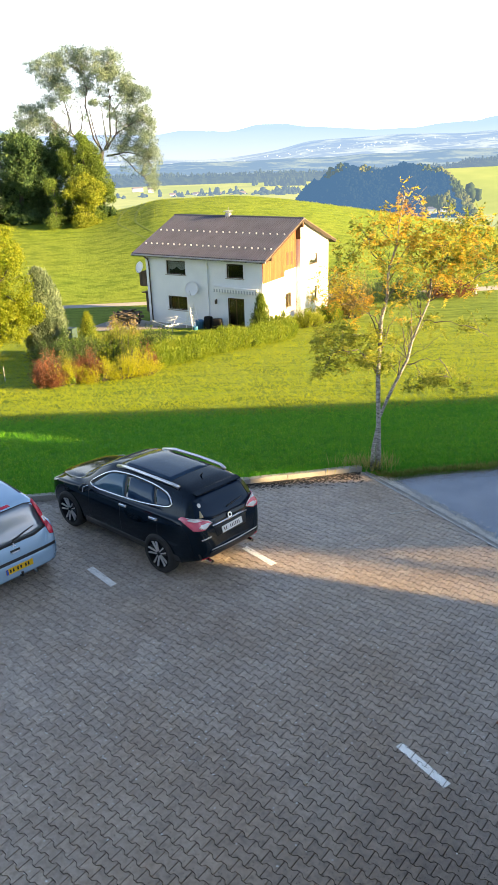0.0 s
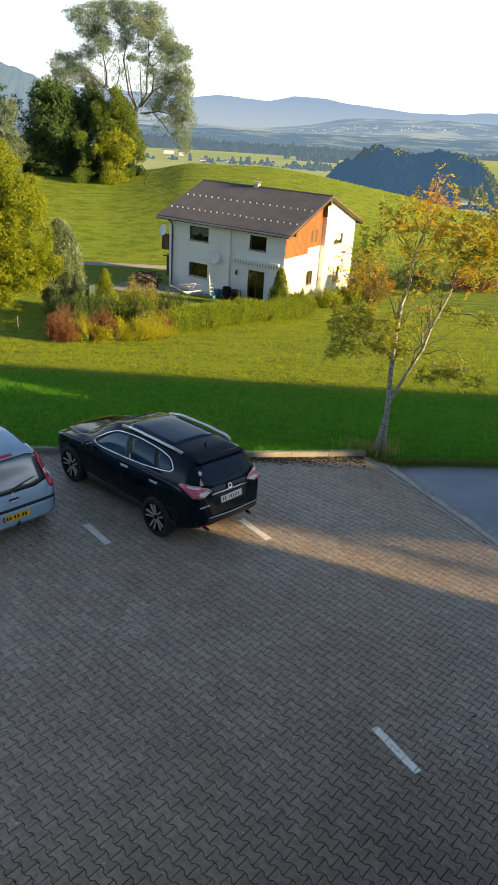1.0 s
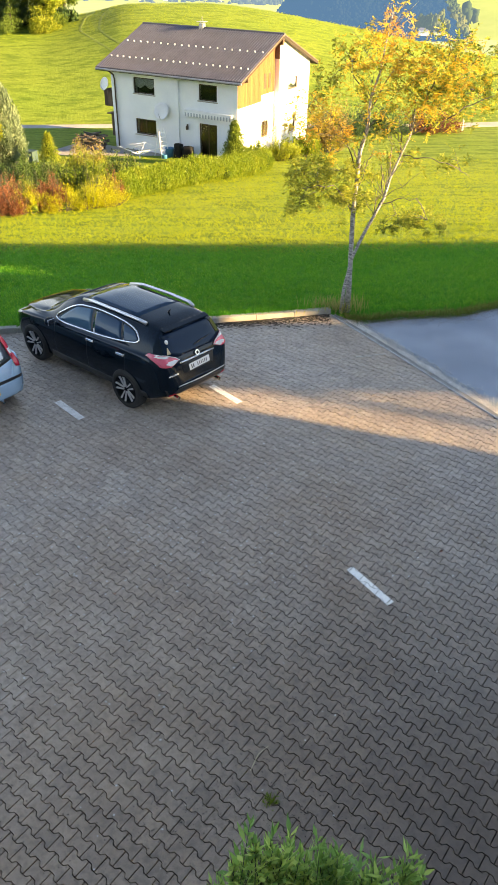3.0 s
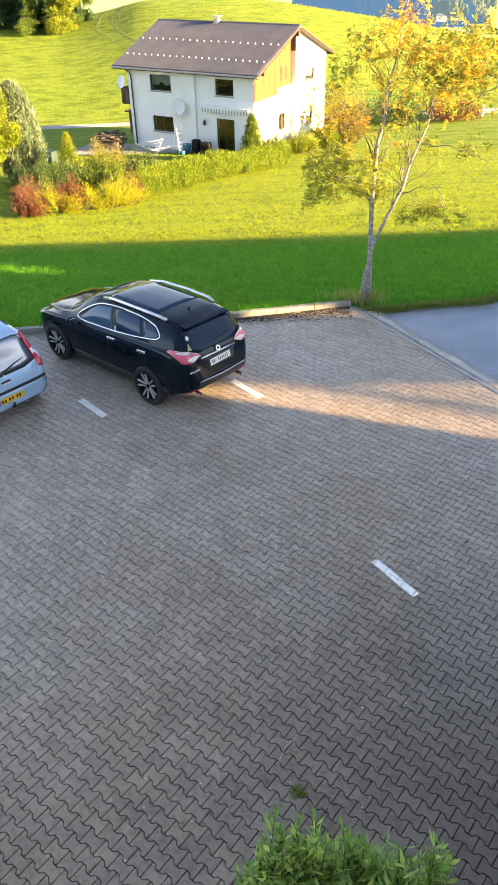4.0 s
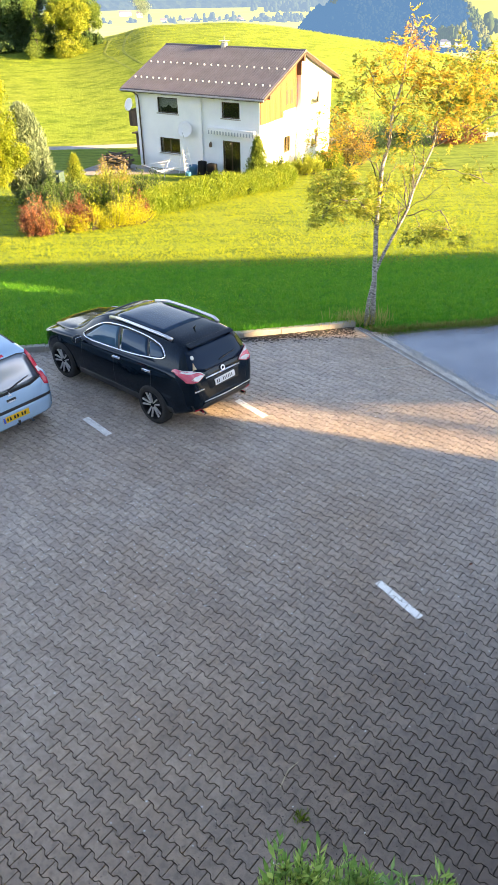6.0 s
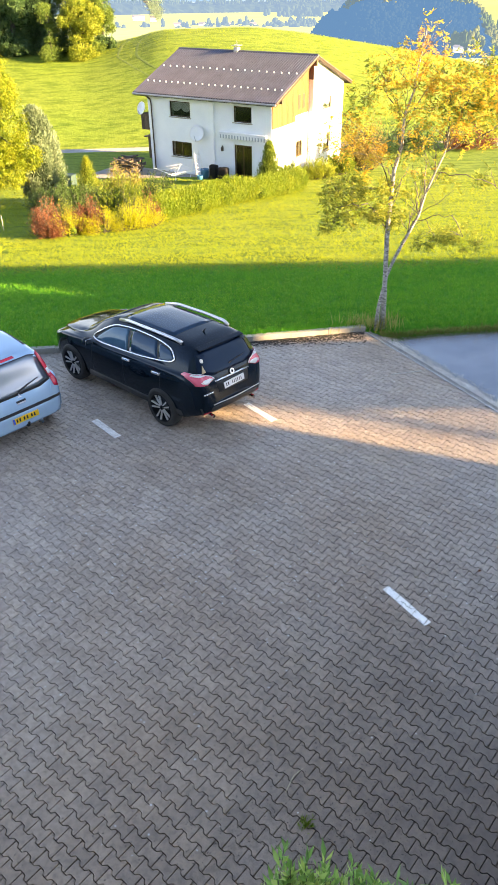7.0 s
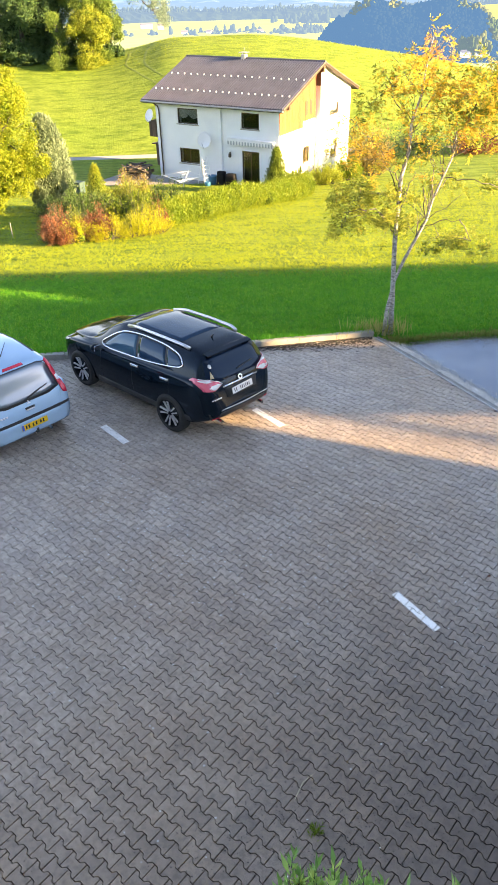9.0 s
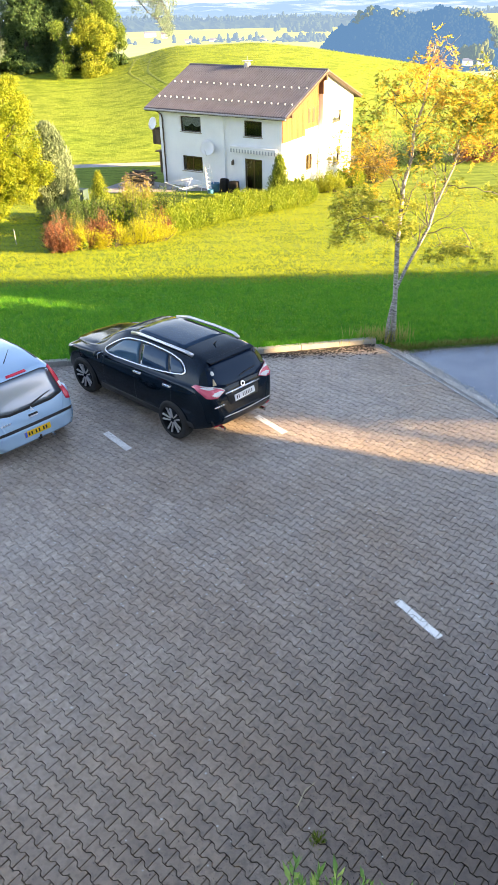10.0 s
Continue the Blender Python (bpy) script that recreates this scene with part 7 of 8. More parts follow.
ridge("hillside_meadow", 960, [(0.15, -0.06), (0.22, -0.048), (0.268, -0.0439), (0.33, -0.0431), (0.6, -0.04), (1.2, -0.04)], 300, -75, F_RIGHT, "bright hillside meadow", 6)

# fields in the valley
V, Fs = [], []
xs, ys = np.linspace(-900, 500, 60), np.linspace(600, 1420, 40)
for y in ys:
    for x in xs:
        V.append((x * y / 1100, y, float(land(x * y / 1100, y)) + 5.0))
Fs = [(j * 60 + i, j * 60 + i + 1, (j + 1) * 60 + i + 1, (j + 1) * 60 + i) for j in range(39) for i in range(59)]
tagged(piece("backdrop_fields", V, Fs, F_FIELD, smooth=True), "flat pale green fields along the valley", "fields", kind="structure")


def far_trees(name, places, material, label):
    """Many small uneven crowns as one mesh."""
    t = (1 + 5 ** 0.5) / 2
    ico = np.array([(-1, t, 0), (1, t, 0), (-1, -t, 0), (1, -t, 0), (0, -1, t), (0, 1, t), (0, -1, -t), (0, 1, -t), (t, 0, -1), (t, 0, 1), (-t, 0, -1), (-t, 0, 1)]) / 1.9
    tri = np.array([(0, 11, 5), (0, 5, 1), (0, 1, 7), (0, 7, 10), (0, 10, 11), (1, 5, 9), (5, 11, 4), (11, 10, 2), (10, 7, 6), (7, 1, 8), (3, 9, 4), (3, 4, 2), (3, 2, 6), (3, 6, 8), (3, 8, 9), (4, 9, 5), (2, 4, 11), (6, 2, 10), (8, 6, 7), (9, 8, 1)])
    Vs, Ts = [], []
    for i, (x, y, z, r, h) in enumerate(places):
        for k in range(4):
            o = rng.normal(size=3) * np.array([r * 0.4, r * 0.4, h * 0.2])
            q = ico * (1 + rng.normal(size=(12, 1)) * 0.18) * np.array([r * 0.75, r * 0.75, h * 0.42]) + np.array([x, y, z + h * 0.5]) + o
            Ts.append(tri + len(Vs) * 12)
            Vs.append(q)
    me = fast_mesh(name, np.concatenate(Vs), np.concatenate(Ts), material)
    me.polygons.foreach_set("use_smooth", [True] * len(me.polygons))
    return tagged(new(name, me), label, "trees", kind="stuff")


top_s = smooth_curve([0.06, 0.0747, 0.0863, 0.0958, 0.108, 0.1156, 0.1327, 0.147, 0.1591, 0.1795, 0.2107, 0.235, 0.2512, 0.264, 0.271, 0.275], [-0.1, -0.075, -0.062, -0.057, -0.053, -0.045, -0.039, -0.0425, -0.0425, -0.048, -0.0395, -0.0435, -0.047, -0.052, -0.066, -0.1])
pl, lit = [], []
for _ in range(3600):
    u, v = float(rng.uniform(0.064, 0.274)), float(rng.uniform(0, 0.85)) ** 1.3
    y = 822 - 170 * v
    zt = 7.2 + float(top_s(u)) * 820
    z = zt + (-80 - zt) * (0.5 - 0.5 * math.cos(math.pi * v))
    # crowns on the knolls and right edge take the sunlit tone
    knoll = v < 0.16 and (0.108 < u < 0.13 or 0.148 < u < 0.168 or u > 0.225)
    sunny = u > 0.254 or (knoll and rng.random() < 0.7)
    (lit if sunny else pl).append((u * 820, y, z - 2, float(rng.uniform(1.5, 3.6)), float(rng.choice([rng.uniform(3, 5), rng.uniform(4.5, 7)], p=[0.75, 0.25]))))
belt_s = smooth_curve([-1.2, -0.105, -0.061, -0.003, 0.055, 0.099, 0.225, 0.265, 0.297, 0.33, 1.2], [-0.036, -0.0415, -0.043, -0.0435, -0.043, -0.0435, -0.0412, -0.041, -0.0354, -0.0337, -0.03])
far_trees("sunlit_woodland", lit, F_LIT, "crowns in sunlit tone along the edge of the wood")
far_trees("hill_woodland", pl, F_TREE, "mixed woodland in shaded tone on the hill")
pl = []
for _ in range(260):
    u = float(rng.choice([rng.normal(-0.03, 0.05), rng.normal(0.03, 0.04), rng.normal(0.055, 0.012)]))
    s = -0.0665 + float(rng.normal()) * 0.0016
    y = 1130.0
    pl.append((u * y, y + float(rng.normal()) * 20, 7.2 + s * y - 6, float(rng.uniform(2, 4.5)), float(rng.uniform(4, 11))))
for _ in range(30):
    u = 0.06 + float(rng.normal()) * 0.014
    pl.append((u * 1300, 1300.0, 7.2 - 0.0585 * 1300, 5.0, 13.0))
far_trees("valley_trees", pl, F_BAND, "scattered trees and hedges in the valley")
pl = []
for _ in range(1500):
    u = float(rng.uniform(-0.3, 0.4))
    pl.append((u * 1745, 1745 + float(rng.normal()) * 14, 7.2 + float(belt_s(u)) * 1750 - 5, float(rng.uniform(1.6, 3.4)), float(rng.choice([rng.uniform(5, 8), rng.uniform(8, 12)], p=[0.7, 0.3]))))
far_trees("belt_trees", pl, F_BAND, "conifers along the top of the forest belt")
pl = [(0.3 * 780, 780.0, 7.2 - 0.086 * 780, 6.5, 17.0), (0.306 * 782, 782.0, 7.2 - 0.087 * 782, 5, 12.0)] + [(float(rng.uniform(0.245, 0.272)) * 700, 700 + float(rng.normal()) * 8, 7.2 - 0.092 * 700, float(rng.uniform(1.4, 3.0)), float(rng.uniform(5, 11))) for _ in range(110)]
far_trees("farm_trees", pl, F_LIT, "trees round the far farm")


def far_house(x, y, z, w, d, h, turn, label="small white house far off", wall=None, deep=2.0):
    s = empty("farmhouse", pose(x, y, z, 0, 0, turn), label, "house", "distant houses")
    part("wall", box(-w / 2, w / 2, -d / 2, d / 2, -deep, h), wall or F_WALL, s)
    V = []
    for xx in (-w / 2 - 0.6, w / 2 + 0.6):
        V += [(xx, -d / 2 - 0.7, h - 0.2), (xx, 0, h + d * 0.28), (xx, d / 2 + 0.7, h - 0.2), (xx, 0, h - 0.3)]
    piece("roof", V, [(0, 1, 5, 4), (1, 2, 6, 5), (0, 3, 2, 1), (4, 5, 6, 7), (0, 4, 7, 3), (2, 3, 7, 6)], wall or F_ROOF, s)
    return s


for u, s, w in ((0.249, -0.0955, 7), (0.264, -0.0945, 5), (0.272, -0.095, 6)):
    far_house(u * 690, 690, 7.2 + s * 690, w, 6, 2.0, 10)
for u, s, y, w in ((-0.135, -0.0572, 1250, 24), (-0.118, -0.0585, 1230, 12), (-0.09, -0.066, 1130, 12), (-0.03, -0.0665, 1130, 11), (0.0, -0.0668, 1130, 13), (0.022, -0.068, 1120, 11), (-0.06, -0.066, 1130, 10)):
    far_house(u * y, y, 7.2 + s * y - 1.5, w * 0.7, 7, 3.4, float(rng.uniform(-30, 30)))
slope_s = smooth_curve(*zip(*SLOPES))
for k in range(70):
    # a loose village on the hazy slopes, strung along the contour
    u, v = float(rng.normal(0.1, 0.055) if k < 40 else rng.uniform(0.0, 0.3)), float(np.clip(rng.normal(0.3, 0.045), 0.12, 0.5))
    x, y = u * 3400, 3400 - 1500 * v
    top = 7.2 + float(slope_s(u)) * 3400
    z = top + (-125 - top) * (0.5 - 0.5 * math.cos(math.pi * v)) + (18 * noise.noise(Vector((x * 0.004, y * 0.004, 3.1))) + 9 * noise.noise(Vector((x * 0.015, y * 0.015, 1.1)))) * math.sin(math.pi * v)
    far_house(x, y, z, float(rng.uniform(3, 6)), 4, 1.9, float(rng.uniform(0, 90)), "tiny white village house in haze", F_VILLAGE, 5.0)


# ---- tracks, lines and litter ----
M_TRODDEN = surf("trodden_grass", (0.085, 0.14, 0.017), (0.14, 0.2, 0.028), 0.9, 7, 0.95, 0.3, grain=0.4)
for k, line in enumerate(([(-15.2, 113.0), (-17.0, 108.6), (-16.9, 103.2), (-14.8, 97.6), (-11.6, 91.2)], [(-13.4, 112.5), (-14.7, 107.6), (-14.4, 102.0), (-12.4, 96.0), (-9.8, 91.4)])):
    yy = np.linspace(line[-1][1], line[0][1], 40)
    xx = smooth_curve([p[1] for p in line[::-1]], [p[0] for p in line[::-1]])(yy)
    V = []
    for x, y in zip(xx, yy):
        for dx in (-0.3, -0.12, 0.12, 0.3):
            V.append((x + dx, y, G(x + dx, y) + (0.02 if abs(dx) < 0.2 else -0.05)))
    tagged(piece("tractor_track", V, [(i * 4 + j, i * 4 + j + 1, i * 4 + 5 + j, i * 4 + 4 + j) for i in range(39) for j in range(3)], M_TRODDEN), "curved tractor track pressed into the meadow", "track", kind="structure")


def paver_material():
    """Grey concrete blocks, each a little different, with brownish wear in larger patches."""
    m, t, p = nodes_of("paver_concrete")
    g = node(t, "NewGeometry")
    tex = []
    for s, d in ((0.45, 4.0), (2.2, 4.0), (110.0, 3.0), (420.0, 2.0), (14.0, 4.0)):
        n = node(t, "TexNoise", Scale=s, Detail=d, Roughness=0.6)
        t.links.new(g.outputs["Position"], n.inputs["Vector"])
        tex.append(n.outputs[0])
    col = ramp2(t, tex[0], (0.266, 0.212, 0.174), (0.276, 0.24, 0.216), 0.36, 0.62)
    col = mixed(t, 1.0, col, ramp2(t, tex[1], (0.87, 0.865, 0.86), (1.07, 1.07, 1.07), 0.3, 0.72), "MULTIPLY")
    col = mixed(t, 1.0, col, ramp2(t, tex[2], (0.8, 0.8, 0.8), (1.2, 1.2, 1.2), 0.3, 0.7), "MULTIPLY")
    col = mixed(t, 1.0, col, ramp2(t, tex[3], (0.8, 0.8, 0.8), (1.2, 1.2, 1.2), 0.3, 0.7), "MULTIPLY")
    col = mixed(t, 1.0, col, ramp2(t, tex[4], (0.7, 0.68, 0.66), (1.09, 1.09, 1.09), 0.33, 0.56), "MULTIPLY")
    for kind, out in (("ObjectInfo", "Random"), ("NewGeometry", "Random Per Island")):
        o = node(t, kind)
        col = mixed(t, 1.0, col, ramp2(t, o.outputs[out], (0.87, 0.87, 0.88), (1.1, 1.1, 1.09), 0.0, 1.0), "MULTIPLY")
    # damp, earthy patch by the foot of the building
    away = node(t, "VectorMath")
    away.operation = "DISTANCE"
    t.links.new(g.outputs["Position"], away.inputs[0])
    away.inputs[1].default_value = (2.7, 3.0, 0)
    edge = node(t, "Math")
    edge.operation = "MULTIPLY_ADD"
    t.links.new(tex[1], edge.inputs[0])
    edge.inputs[1].default_value = 1.6
    t.links.new(away.outputs["Value"], edge.inputs[2])
    reach = node(t, "MapRange")
    reach.inputs["From Min"].default_value, reach.inputs["From Max"].default_value = 0.8, 5.4
    t.links.new(edge.outputs[0], reach.inputs[0])
    col = mixed(t, 1.0, col, ramp2(t, reach.outputs[0], (0.27, 0.232, 0.203), (1, 1, 1), 0.0, 1.0), "MULTIPLY")
    # soil washed out of the bed, browner than the rest
    near = node(t, "VectorMath")
    near.operation = "DISTANCE"
    t.links.new(g.outputs["Position"], near.inputs[0])
    near.inputs[1].default_value = (-0.8, 2.2, 0)
    soil = node(t, "Math")
    soil.operation = "MULTIPLY_ADD"
    t.links.new(tex[1], soil.inputs[0])
    soil.inputs[1].default_value = 2.4
    t.links.new(near.outputs["Value"], soil.inputs[2])
    wash = node(t, "MapRange")
    wash.inputs["From Min"].default_value, wash.inputs["From Max"].default_value = 3.5, 10.0
    t.links.new(soil.outputs[0], wash.inputs[0])
    col = mixed(t, 1.0, col, ramp2(t, wash.outputs[0], (1.06, 0.92, 0.78), (1, 1, 1), 0.0, 1.0), "MULTIPLY")
    # paler away from the building, its fuller sky light put into the colour
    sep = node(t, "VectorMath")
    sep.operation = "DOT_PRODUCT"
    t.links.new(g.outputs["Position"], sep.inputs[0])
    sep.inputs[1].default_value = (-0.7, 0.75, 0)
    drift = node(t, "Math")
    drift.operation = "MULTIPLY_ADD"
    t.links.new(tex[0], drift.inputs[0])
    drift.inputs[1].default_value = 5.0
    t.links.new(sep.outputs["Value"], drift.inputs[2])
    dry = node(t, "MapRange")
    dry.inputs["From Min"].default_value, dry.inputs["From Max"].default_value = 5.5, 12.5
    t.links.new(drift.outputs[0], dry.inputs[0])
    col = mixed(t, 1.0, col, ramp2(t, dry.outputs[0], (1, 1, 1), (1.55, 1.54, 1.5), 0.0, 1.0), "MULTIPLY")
    t.links.new(col, p.inputs["Base Color"])
    p.inputs["Roughness"].default_value = 0.46
    p.inputs["Specular IOR Level"].default_value = 0.75
    bp = node(t, "Bump", Strength=0.5, Distance=0.003)
    t.links.new(tex[2], bp.inputs["Height"])
    t.links.new(bp.outputs[0], p.inputs["Normal"])
    return m


M_BLOCK = paver_material()
PL, PW, PA, GAP = 0.2, 0.14, 0.0165, 0.0045
R1, R2 = Vector((math.cos(radians(-40)), math.sin(radians(-40)))), Vector((math.cos(radians(50)), math.sin(radians(50))))


def paver_outline(g):
    """Half-round-shouldered double-T block, drawn in by g all round."""
    l, w = PL / 2 - g, PW / 2 - g
    k = [(-l, -(w + PA)), (-0.064, -(w + PA)), (-0.036, -(w - PA)), (0.036, -(w - PA)), (0.064, -(w + PA)), (l, -(w + PA))]
    return k + [(-x, -y) for x, y in k]


def paver_rings():
    a, b = paver_outline(GAP), paver_outline(GAP + 0.003)
    V = [(x, y, -0.05) for x, y in a] + [(x, y, -0.003) for x, y in a] + [(x, y, 0.0) for x, y in b]
    Fs = [(r * 12 + i, r * 12 + (i + 1) % 12, (r + 1) * 12 + (i + 1) % 12, (r + 1) * 12 + i) for r in range(2) for i in range(12)]
    Fs += [(24, 25, 26, 33, 34, 35), (26, 27, 32, 33), (27, 28, 29, 30, 31, 32)]
    return np.array(V), Fs


def inside(x, y, margin=0.0):
    if y > np.interp(x, [p[0] for p in KERB], [p[1] for p in KERB]) - margin:
        return False
    if x > np.interp(-y, [-p[1] for p in EDGE], [p[0] for p in EDGE]) - margin:
        return False
    return y > -0.72 and abs(x + 1.0) < 9.0 + 0.25 * y


spots = []
for i in range(-140, 140):
    for j in range(-160, 160):
        q = R1 * (PL * (i + (0.5 if j % 2 else 0))) + R2 * (PW * j) + Vector((0, 8))
        if inside(q.x, q.y, -0.03):
            spots.append((q.x, q.y))
spots.sort(key=lambda q: (q[0] - 0.3) ** 2 + (q[1] - 4.2) ** 2)
BV, BF = paver_rings()
TURN = math.radians(-40)
one = mesh_of("paver", BV, BF, M_BLOCK)
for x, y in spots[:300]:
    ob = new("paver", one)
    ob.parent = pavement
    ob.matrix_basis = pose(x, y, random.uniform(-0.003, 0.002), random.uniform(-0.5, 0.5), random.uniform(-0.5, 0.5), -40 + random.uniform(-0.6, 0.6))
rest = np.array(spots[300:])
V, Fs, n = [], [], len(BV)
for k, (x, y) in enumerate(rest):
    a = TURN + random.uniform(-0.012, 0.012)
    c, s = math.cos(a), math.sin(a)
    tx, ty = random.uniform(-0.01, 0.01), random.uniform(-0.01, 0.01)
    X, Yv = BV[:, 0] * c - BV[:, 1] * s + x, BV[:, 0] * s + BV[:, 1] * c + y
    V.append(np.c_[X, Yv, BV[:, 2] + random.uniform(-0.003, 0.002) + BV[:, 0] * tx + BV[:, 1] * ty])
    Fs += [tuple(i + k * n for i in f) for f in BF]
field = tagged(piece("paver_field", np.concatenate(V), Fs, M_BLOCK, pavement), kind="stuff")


def clip_poly(poly, rect):
    """poly cut to the convex outline rect (anticlockwise)."""
    for (ax, ay), (bx, by) in zip(rect, rect[1:] + rect[:1]):
        out = []
        for (px_, py_), (qx, qy) in zip(poly, poly[1:] + poly[:1]):
            dp = (bx - ax) * (py_ - ay) - (by - ay) * (px_ - ax)
            dq = (bx - ax) * (qy - ay) - (by - ay) * (qx - ax)
            if dp >= 0:
                out.append((px_, py_))
            if dp * dq < 0:
                t = dp / (dp - dq)
                out.append((px_ + (qx - px_) * t, py_ + (qy - py_) * t))
        poly = out
        if len(poly) < 3:
            return []
    return poly


def bay_line(a, b, width, material, label):
    """A painted bay mark: paint on each block that it crosses, none in the joints."""
    a, b = Vector(a), Vector(b)
    d = (b - a).normalized()
    s = Vector((-d.y, d.x)) * width / 2
    rect = [tuple(a - s), tuple(b - s), tuple(b + s), tuple(a + s)]
    line = tagged(new("bay_line"), label, "road marking", "bay lines")
    o = paver_outline(GAP - 0.0005)
    c, sn = math.cos(TURN), math.sin(TURN)
    for x, y in spots:
        if abs(x - (a.x + b.x) / 2) + abs(y - (a.y + b.y) / 2) > 1.2:
            continue
        poly = clip_poly([(px_ * c - py_ * sn + x, px_ * sn + py_ * c + y) for px_, py_ in o], rect)
        if poly:
            k = len(poly)
            V = [(px_, py_, 0.0045) for px_, py_ in poly] + [(px_, py_, -0.004) for px_, py_ in poly]
            piece("paint_patch", V, [tuple(range(k))] + [(i, i + k, (i + 1) % k + k, (i + 1) % k) for i in range(k)], material, line)
    return line


bay_line((-2.97, 11.5), (-2.44, 10.91), 0.13, M_PAINT, "short white painted bay mark on the pavers")
bay_line((-0.13, 12.05), (0.40, 11.42), 0.13, M_PAINT, "short white painted bay mark on the pavers")
bay_line((1.81, 7.08), (2.25, 6.42), 0.115, M_PAINT, "short white painted bay mark on the pavers")
bay_line((2.85, 13.18), (3.5, 13.32), 0.035, M_KERB, "faint worn line on the pavers")

# pale lichen spots and grit
M_SPOT = surf("lichen", (0.45, 0.45, 0.43), (0.7, 0.7, 0.67), 20, 90, 0.9, 0.1)
V, Fs = [], []
for i in range(1700):
    y = float(rng.uniform(2, 14.8)) if i < 900 else float(rng.normal(8.5, 1.8))
    x = float(rng.uniform(-1, 1)) * (1.5 + 0.4 * y) if i < 900 else float(rng.normal(-1.0, 1.6))
    if not inside(x, y, 0.1) or (y < 6.8 and i % 3):
        continue
    r, o = float(rng.uniform(0.004, 0.017)), len(V)
    for k in range(7):
        w = 2 * math.pi * k / 7
        q = r * float(rng.uniform(0.6, 1.2))
        V.append((x + math.cos(w) * q, y + math.sin(w) * q * 0.8, 0.0035))
    Fs.append(tuple(range(o, o + 7)))
tagged(piece("lichen_spots", V, Fs, M_SPOT), "pale lichen and grit spots on the pavers", "lichen", kind="stuff")

# dark soil swept against the kerb, which also darkens the pavers shaded there
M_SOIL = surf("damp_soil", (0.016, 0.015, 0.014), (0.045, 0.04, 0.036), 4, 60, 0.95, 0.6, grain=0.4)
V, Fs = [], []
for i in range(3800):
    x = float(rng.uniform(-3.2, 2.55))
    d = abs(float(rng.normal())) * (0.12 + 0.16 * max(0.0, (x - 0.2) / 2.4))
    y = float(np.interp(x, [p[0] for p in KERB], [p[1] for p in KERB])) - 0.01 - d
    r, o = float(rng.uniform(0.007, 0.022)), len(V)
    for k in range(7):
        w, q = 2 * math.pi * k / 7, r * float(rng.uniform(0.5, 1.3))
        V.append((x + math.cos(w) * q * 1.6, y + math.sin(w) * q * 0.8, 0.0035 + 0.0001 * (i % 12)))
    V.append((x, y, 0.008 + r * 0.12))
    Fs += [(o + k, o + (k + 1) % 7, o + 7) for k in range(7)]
tagged(piece("soil_and_shade_crumbs", V, Fs, M_SOIL), "dark soil against the kerb, also shade tone on the pavers", "soil", kind="stuff")

# crumbs of soil and bark fallen from the bed onto the pavers
V, Fs = [], []
for i in range(2600):
    x, y = 1.6 + float(rng.normal()) * 1.5, 3.4 + abs(float(rng.normal())) * 1.3
    if i % 3 == 0:
        x, y = float(rng.uniform(-2.6, 2.6)), float(rng.uniform(2.6, 9.0))
    if not inside(x, y, 0.1):
        continue
    r, o, a = float(rng.uniform(0.002, 0.0065)), len(V), float(rng.uniform(0, 6.28))
    for k in range(5):
        w, q = 2 * math.pi * k / 5, r * float(rng.uniform(0.6, 1.4))
        px_, py_ = math.cos(w) * q * 1.8, math.sin(w) * q
        V.append((x + px_ * math.cos(a) - py_ * math.sin(a), y + px_ * math.sin(a) + py_ * math.cos(a), 0.0034))
    V.append((x, y, 0.0034 + r * 0.6))
    Fs += [(o + k, o + (k + 1) % 5, o + 5) for k in range(5)]
tagged(piece("bark_crumbs", V, Fs, M_SOIL), "dark crumbs of soil and bark scattered on the pavers", "soil", kind="stuff")
for x, y, a, ln in [(3.0, 3.5, 0.6, 0.28), (3.15, 3.3, 1.5, 0.22), (2.9, 3.25, 2.3, 0.2), (3.3, 3.6, 0.1, 0.18), (2.75, 3.45, 1.1, 0.16), (3.2, 3.05, 0.4, 0.25)]:
    tw = empty("twig", Matrix(), "thin dead twig lying on the pavers", "twig", "fallen twigs")
    c, n = math.cos(a) * ln / 2, math.sin(a) * ln / 2
    piece("stalk", *tube([(x - c, y - n, 0.008), (x + n * 0.12, y - c * 0.12, 0.016), (x + c, y + n, 0.008)], [0.005, 0.004, 0.002], 5), M_BARKDARK, tw)

weed = empty("weed_tuft", Matrix(), "small green and yellow weed in a paver joint", "weed")
n = 70
leaves("turf", np.c_[0.52 + rng.normal(size=n) * 0.035, 3.82 + rng.normal(size=n) * 0.03, np.full(n, -0.01)], 0.07, M_HEDGE, weed, "", 1.5, 0.18, np.c_[rng.normal(size=(n, 2)) * 0.7, np.full(n, 0.8)], True)
M_STRAW = plain("dry_straw", (0.55, 0.48, 0.32), 0.8)
straw = empty("straw_stalk", Matrix(), "dry bent straw lying on the pavers", "straw")
piece("stalk", *tube([(0.33, 4.15, 0.006), (0.42, 4.32, 0.03), (0.53, 4.42, 0.006)], [0.004, 0.004, 0.003], 5), M_STRAW, straw)
leaf_litter = empty("fallen_leaf", Matrix(), "single brown leaf fallen on the pavers", "leaf")
leaves("blade", np.array([(3.15, 7.36, 0.01), (3.17, 7.38, 0.012), (3.14, 7.39, 0.012)]), 0.05, M_REDLEAF, leaf_litter, "", 0.1, 0.7)

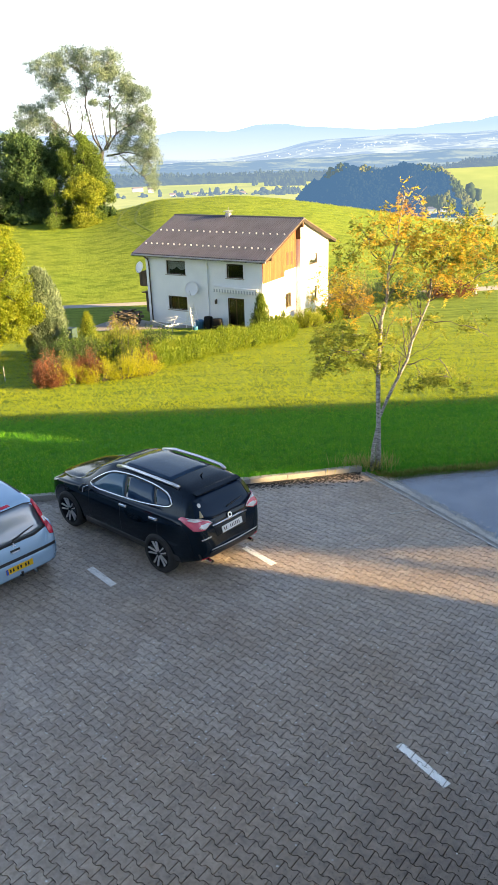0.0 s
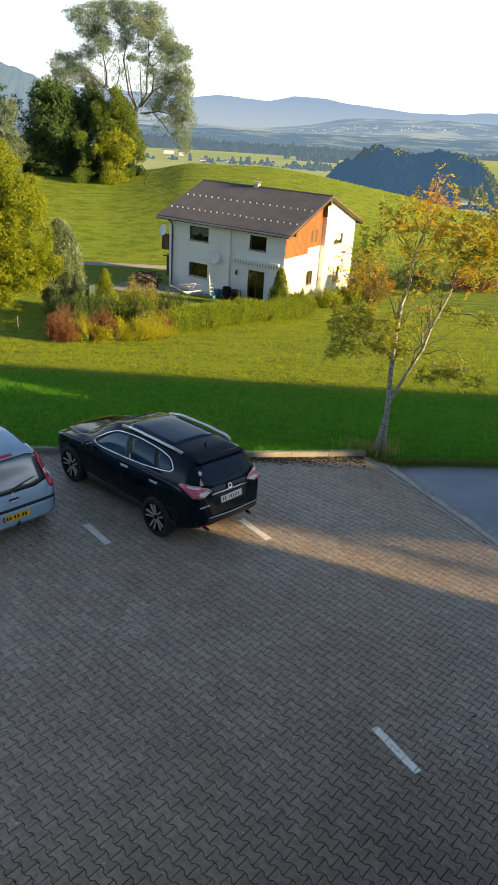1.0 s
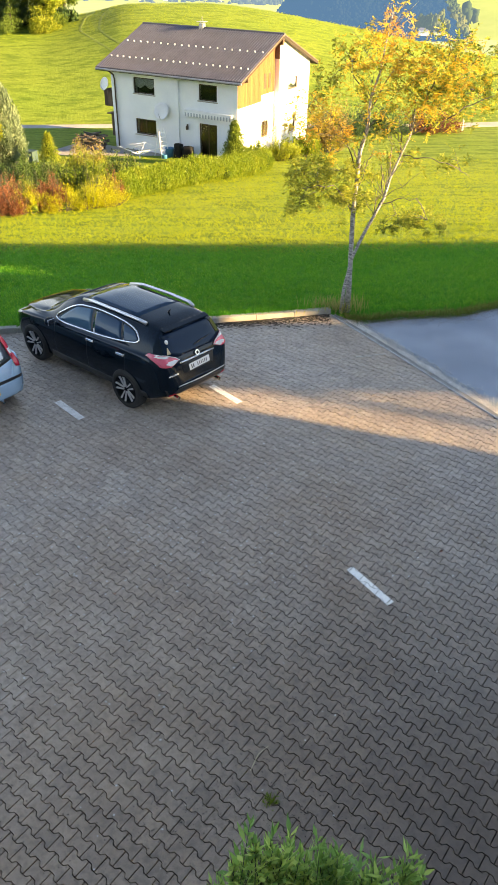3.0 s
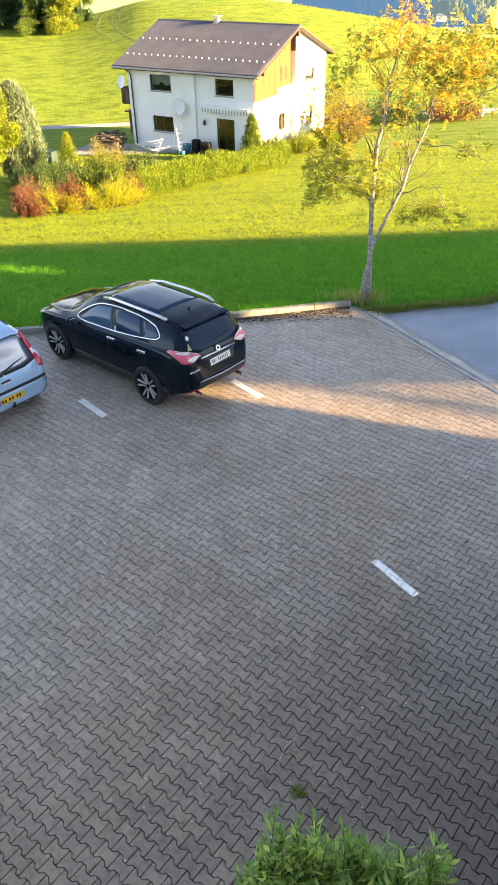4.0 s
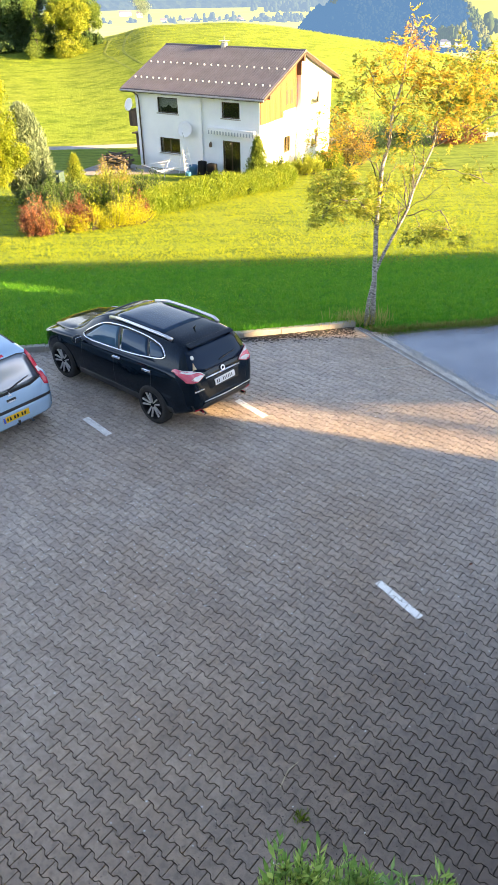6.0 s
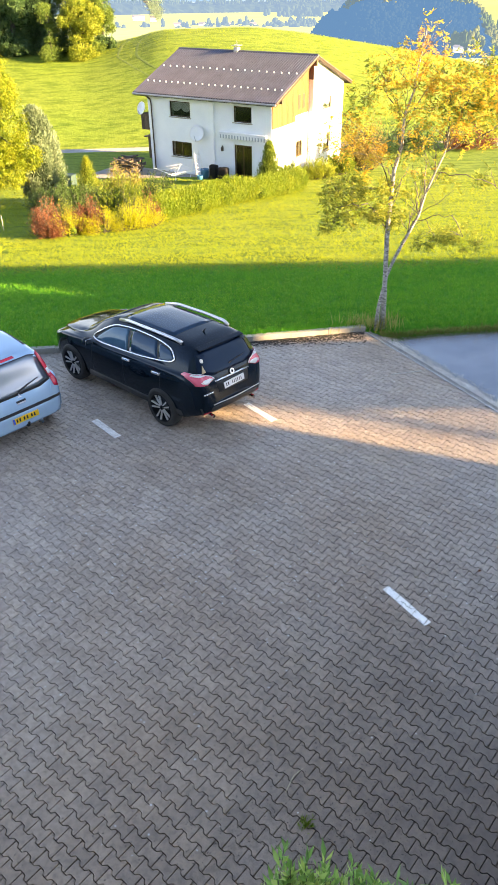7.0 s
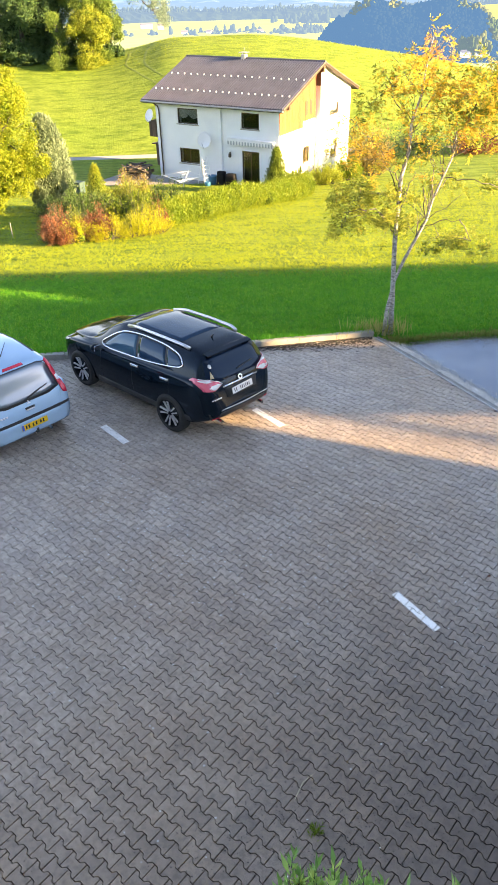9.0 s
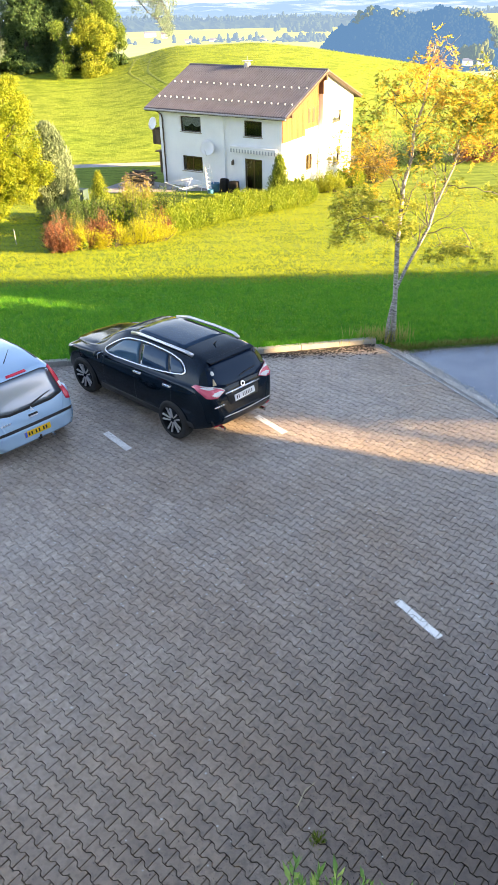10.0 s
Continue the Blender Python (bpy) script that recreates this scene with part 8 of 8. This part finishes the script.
# pale grit washed along the edging
M_GRIT = surf("pale_grit", (0.5, 0.48, 0.45), (0.75, 0.72, 0.68), 14, 90, 0.95, 0.8, grain=0.4)
tet = np.array([(1, 0, -0.5), (-0.6, 0.8, -0.5), (-0.5, -0.9, -0.5), (0.1, 0, 0.9)])
ky = rng.uniform(5.5, 15.0, 9000)
kx = np.interp(-ky, [-p[1] for p in EDGE], [p[0] for p in EDGE]) + 0.12 + np.abs(rng.normal(size=9000)) * 0.16
ks = rng.uniform(0.006, 0.017, 9000)
kv = (np.c_[kx, ky, np.full(9000, -0.012)][:, None, :] + tet[None] * ks[:, None, None] * rng.uniform(0.7, 1.3, (9000, 4, 3))).reshape(-1, 3)
ki = np.arange(9000)[:, None] * 4
tagged(new("grit", fast_mesh("grit", kv, np.concatenate([ki + np.array([q]) for q in ((0, 1, 3), (1, 2, 3), (2, 0, 3), (0, 2, 1))]), M_GRIT)), "pale grit washed along the edging", "grit", kind="stuff")

# crumbling pale mortar between edging and asphalt
M_MORTAR = surf("crumbled_mortar", (0.4, 0.39, 0.38), (0.95, 0.93, 0.9), 4, 30, 0.95, 0.8, grain=0.4)
V = []
for y in np.arange(15.0, 5.5, -0.03):
    x = float(np.interp(-y, [-p[1] for p in EDGE], [p[0] for p in EDGE])) + 0.15
    w = 0.13 + 0.12 * noise.noise(Vector((y * 1.7, 0, 0))) + 0.07 * noise.noise(Vector((y * 9, 3, 0)))
    V += [(x, y, -0.015), (x + w * 0.5, y, -0.014 + 0.004 * noise.noise(Vector((y * 30, 1, 0)))), (x + w, y, -0.0165), (x + w + 0.01, y, -0.03)]
n = len(V) // 4
tagged(piece("mortar_strip", V, [(i * 4 + k, i * 4 + k + 1, i * 4 + k + 5, i * 4 + k + 4) for i in range(n - 1) for k in range(3)], M_MORTAR), "crumbling pale mortar strip beside the edging", "mortar", kind="structure")

# loose gravel and overhanging grass where the asphalt meets the lawn
gx = rng.uniform(2.7, 8.5, 2600)
gy = np.interp(gx, [2.6, 3.2, 4.1, 5.6, 6.9, 8.5], [15.2, 14.85, 15.05, 15.2, 15.75, 16.15]) - np.abs(rng.normal(size=2600)) * 0.22 + 0.06
gs = rng.uniform(0.006, 0.018, 2600)
tet = np.array([(1, 0, -0.5), (-0.6, 0.8, -0.5), (-0.5, -0.9, -0.5), (0.1, 0, 0.9)])
gv = (np.c_[gx, gy, np.full(2600, -0.014)][:, None, :] + tet[None] * gs[:, None, None] * rng.uniform(0.7, 1.3, (2600, 4, 3))).reshape(-1, 3)
gi = np.arange(2600)[:, None] * 4
gt = np.concatenate([gi + np.array([q]) for q in ((0, 1, 3), (1, 2, 3), (2, 0, 3), (0, 2, 1))])
tagged(new("gravel", fast_mesh("gravel", gv, gt, M_GRAVEL)), "loose gravel along the edge of the lawn", "gravel", kind="stuff")
n = 2600
ex = rng.uniform(2.9, 8.5, n)
ey = np.interp(ex, [2.6, 3.2, 4.1, 5.6, 6.9, 8.5], [15.25, 14.95, 15.15, 15.3, 15.85, 16.25]) + rng.normal(size=n) * 0.07
verge = tagged(new("verge_grass"), "ragged grass edge over the asphalt", "grass", kind="stuff")
leaves("turf", np.c_[ex, ey, np.full(n, -0.01)], 0.13, M_VERGE, verge, "", 1.0, 0.12, np.c_[rng.normal(size=(n, 2)) * 0.8, np.full(n, 0.8)])
n = 3600
ex = rng.uniform(-9, 2.6, n)
ey = np.interp(ex, [-12, -5.4, 0, 2.6], [13.2, 14.36, 14.96, 15.44]) + rng.normal(size=n) * 0.035
edge_grass = tagged(new("kerb_grass"), "uncut grass leaning over the kerb", "grass", kind="stuff")
leaves("turf", np.c_[ex, ey, np.full(n, 0.02)], 0.19, M_SHADEBLADE, edge_grass, "", 1.0, 0.09, np.c_[rng.normal(size=(n, 2)) * 0.5, np.full(n, 1.0)])
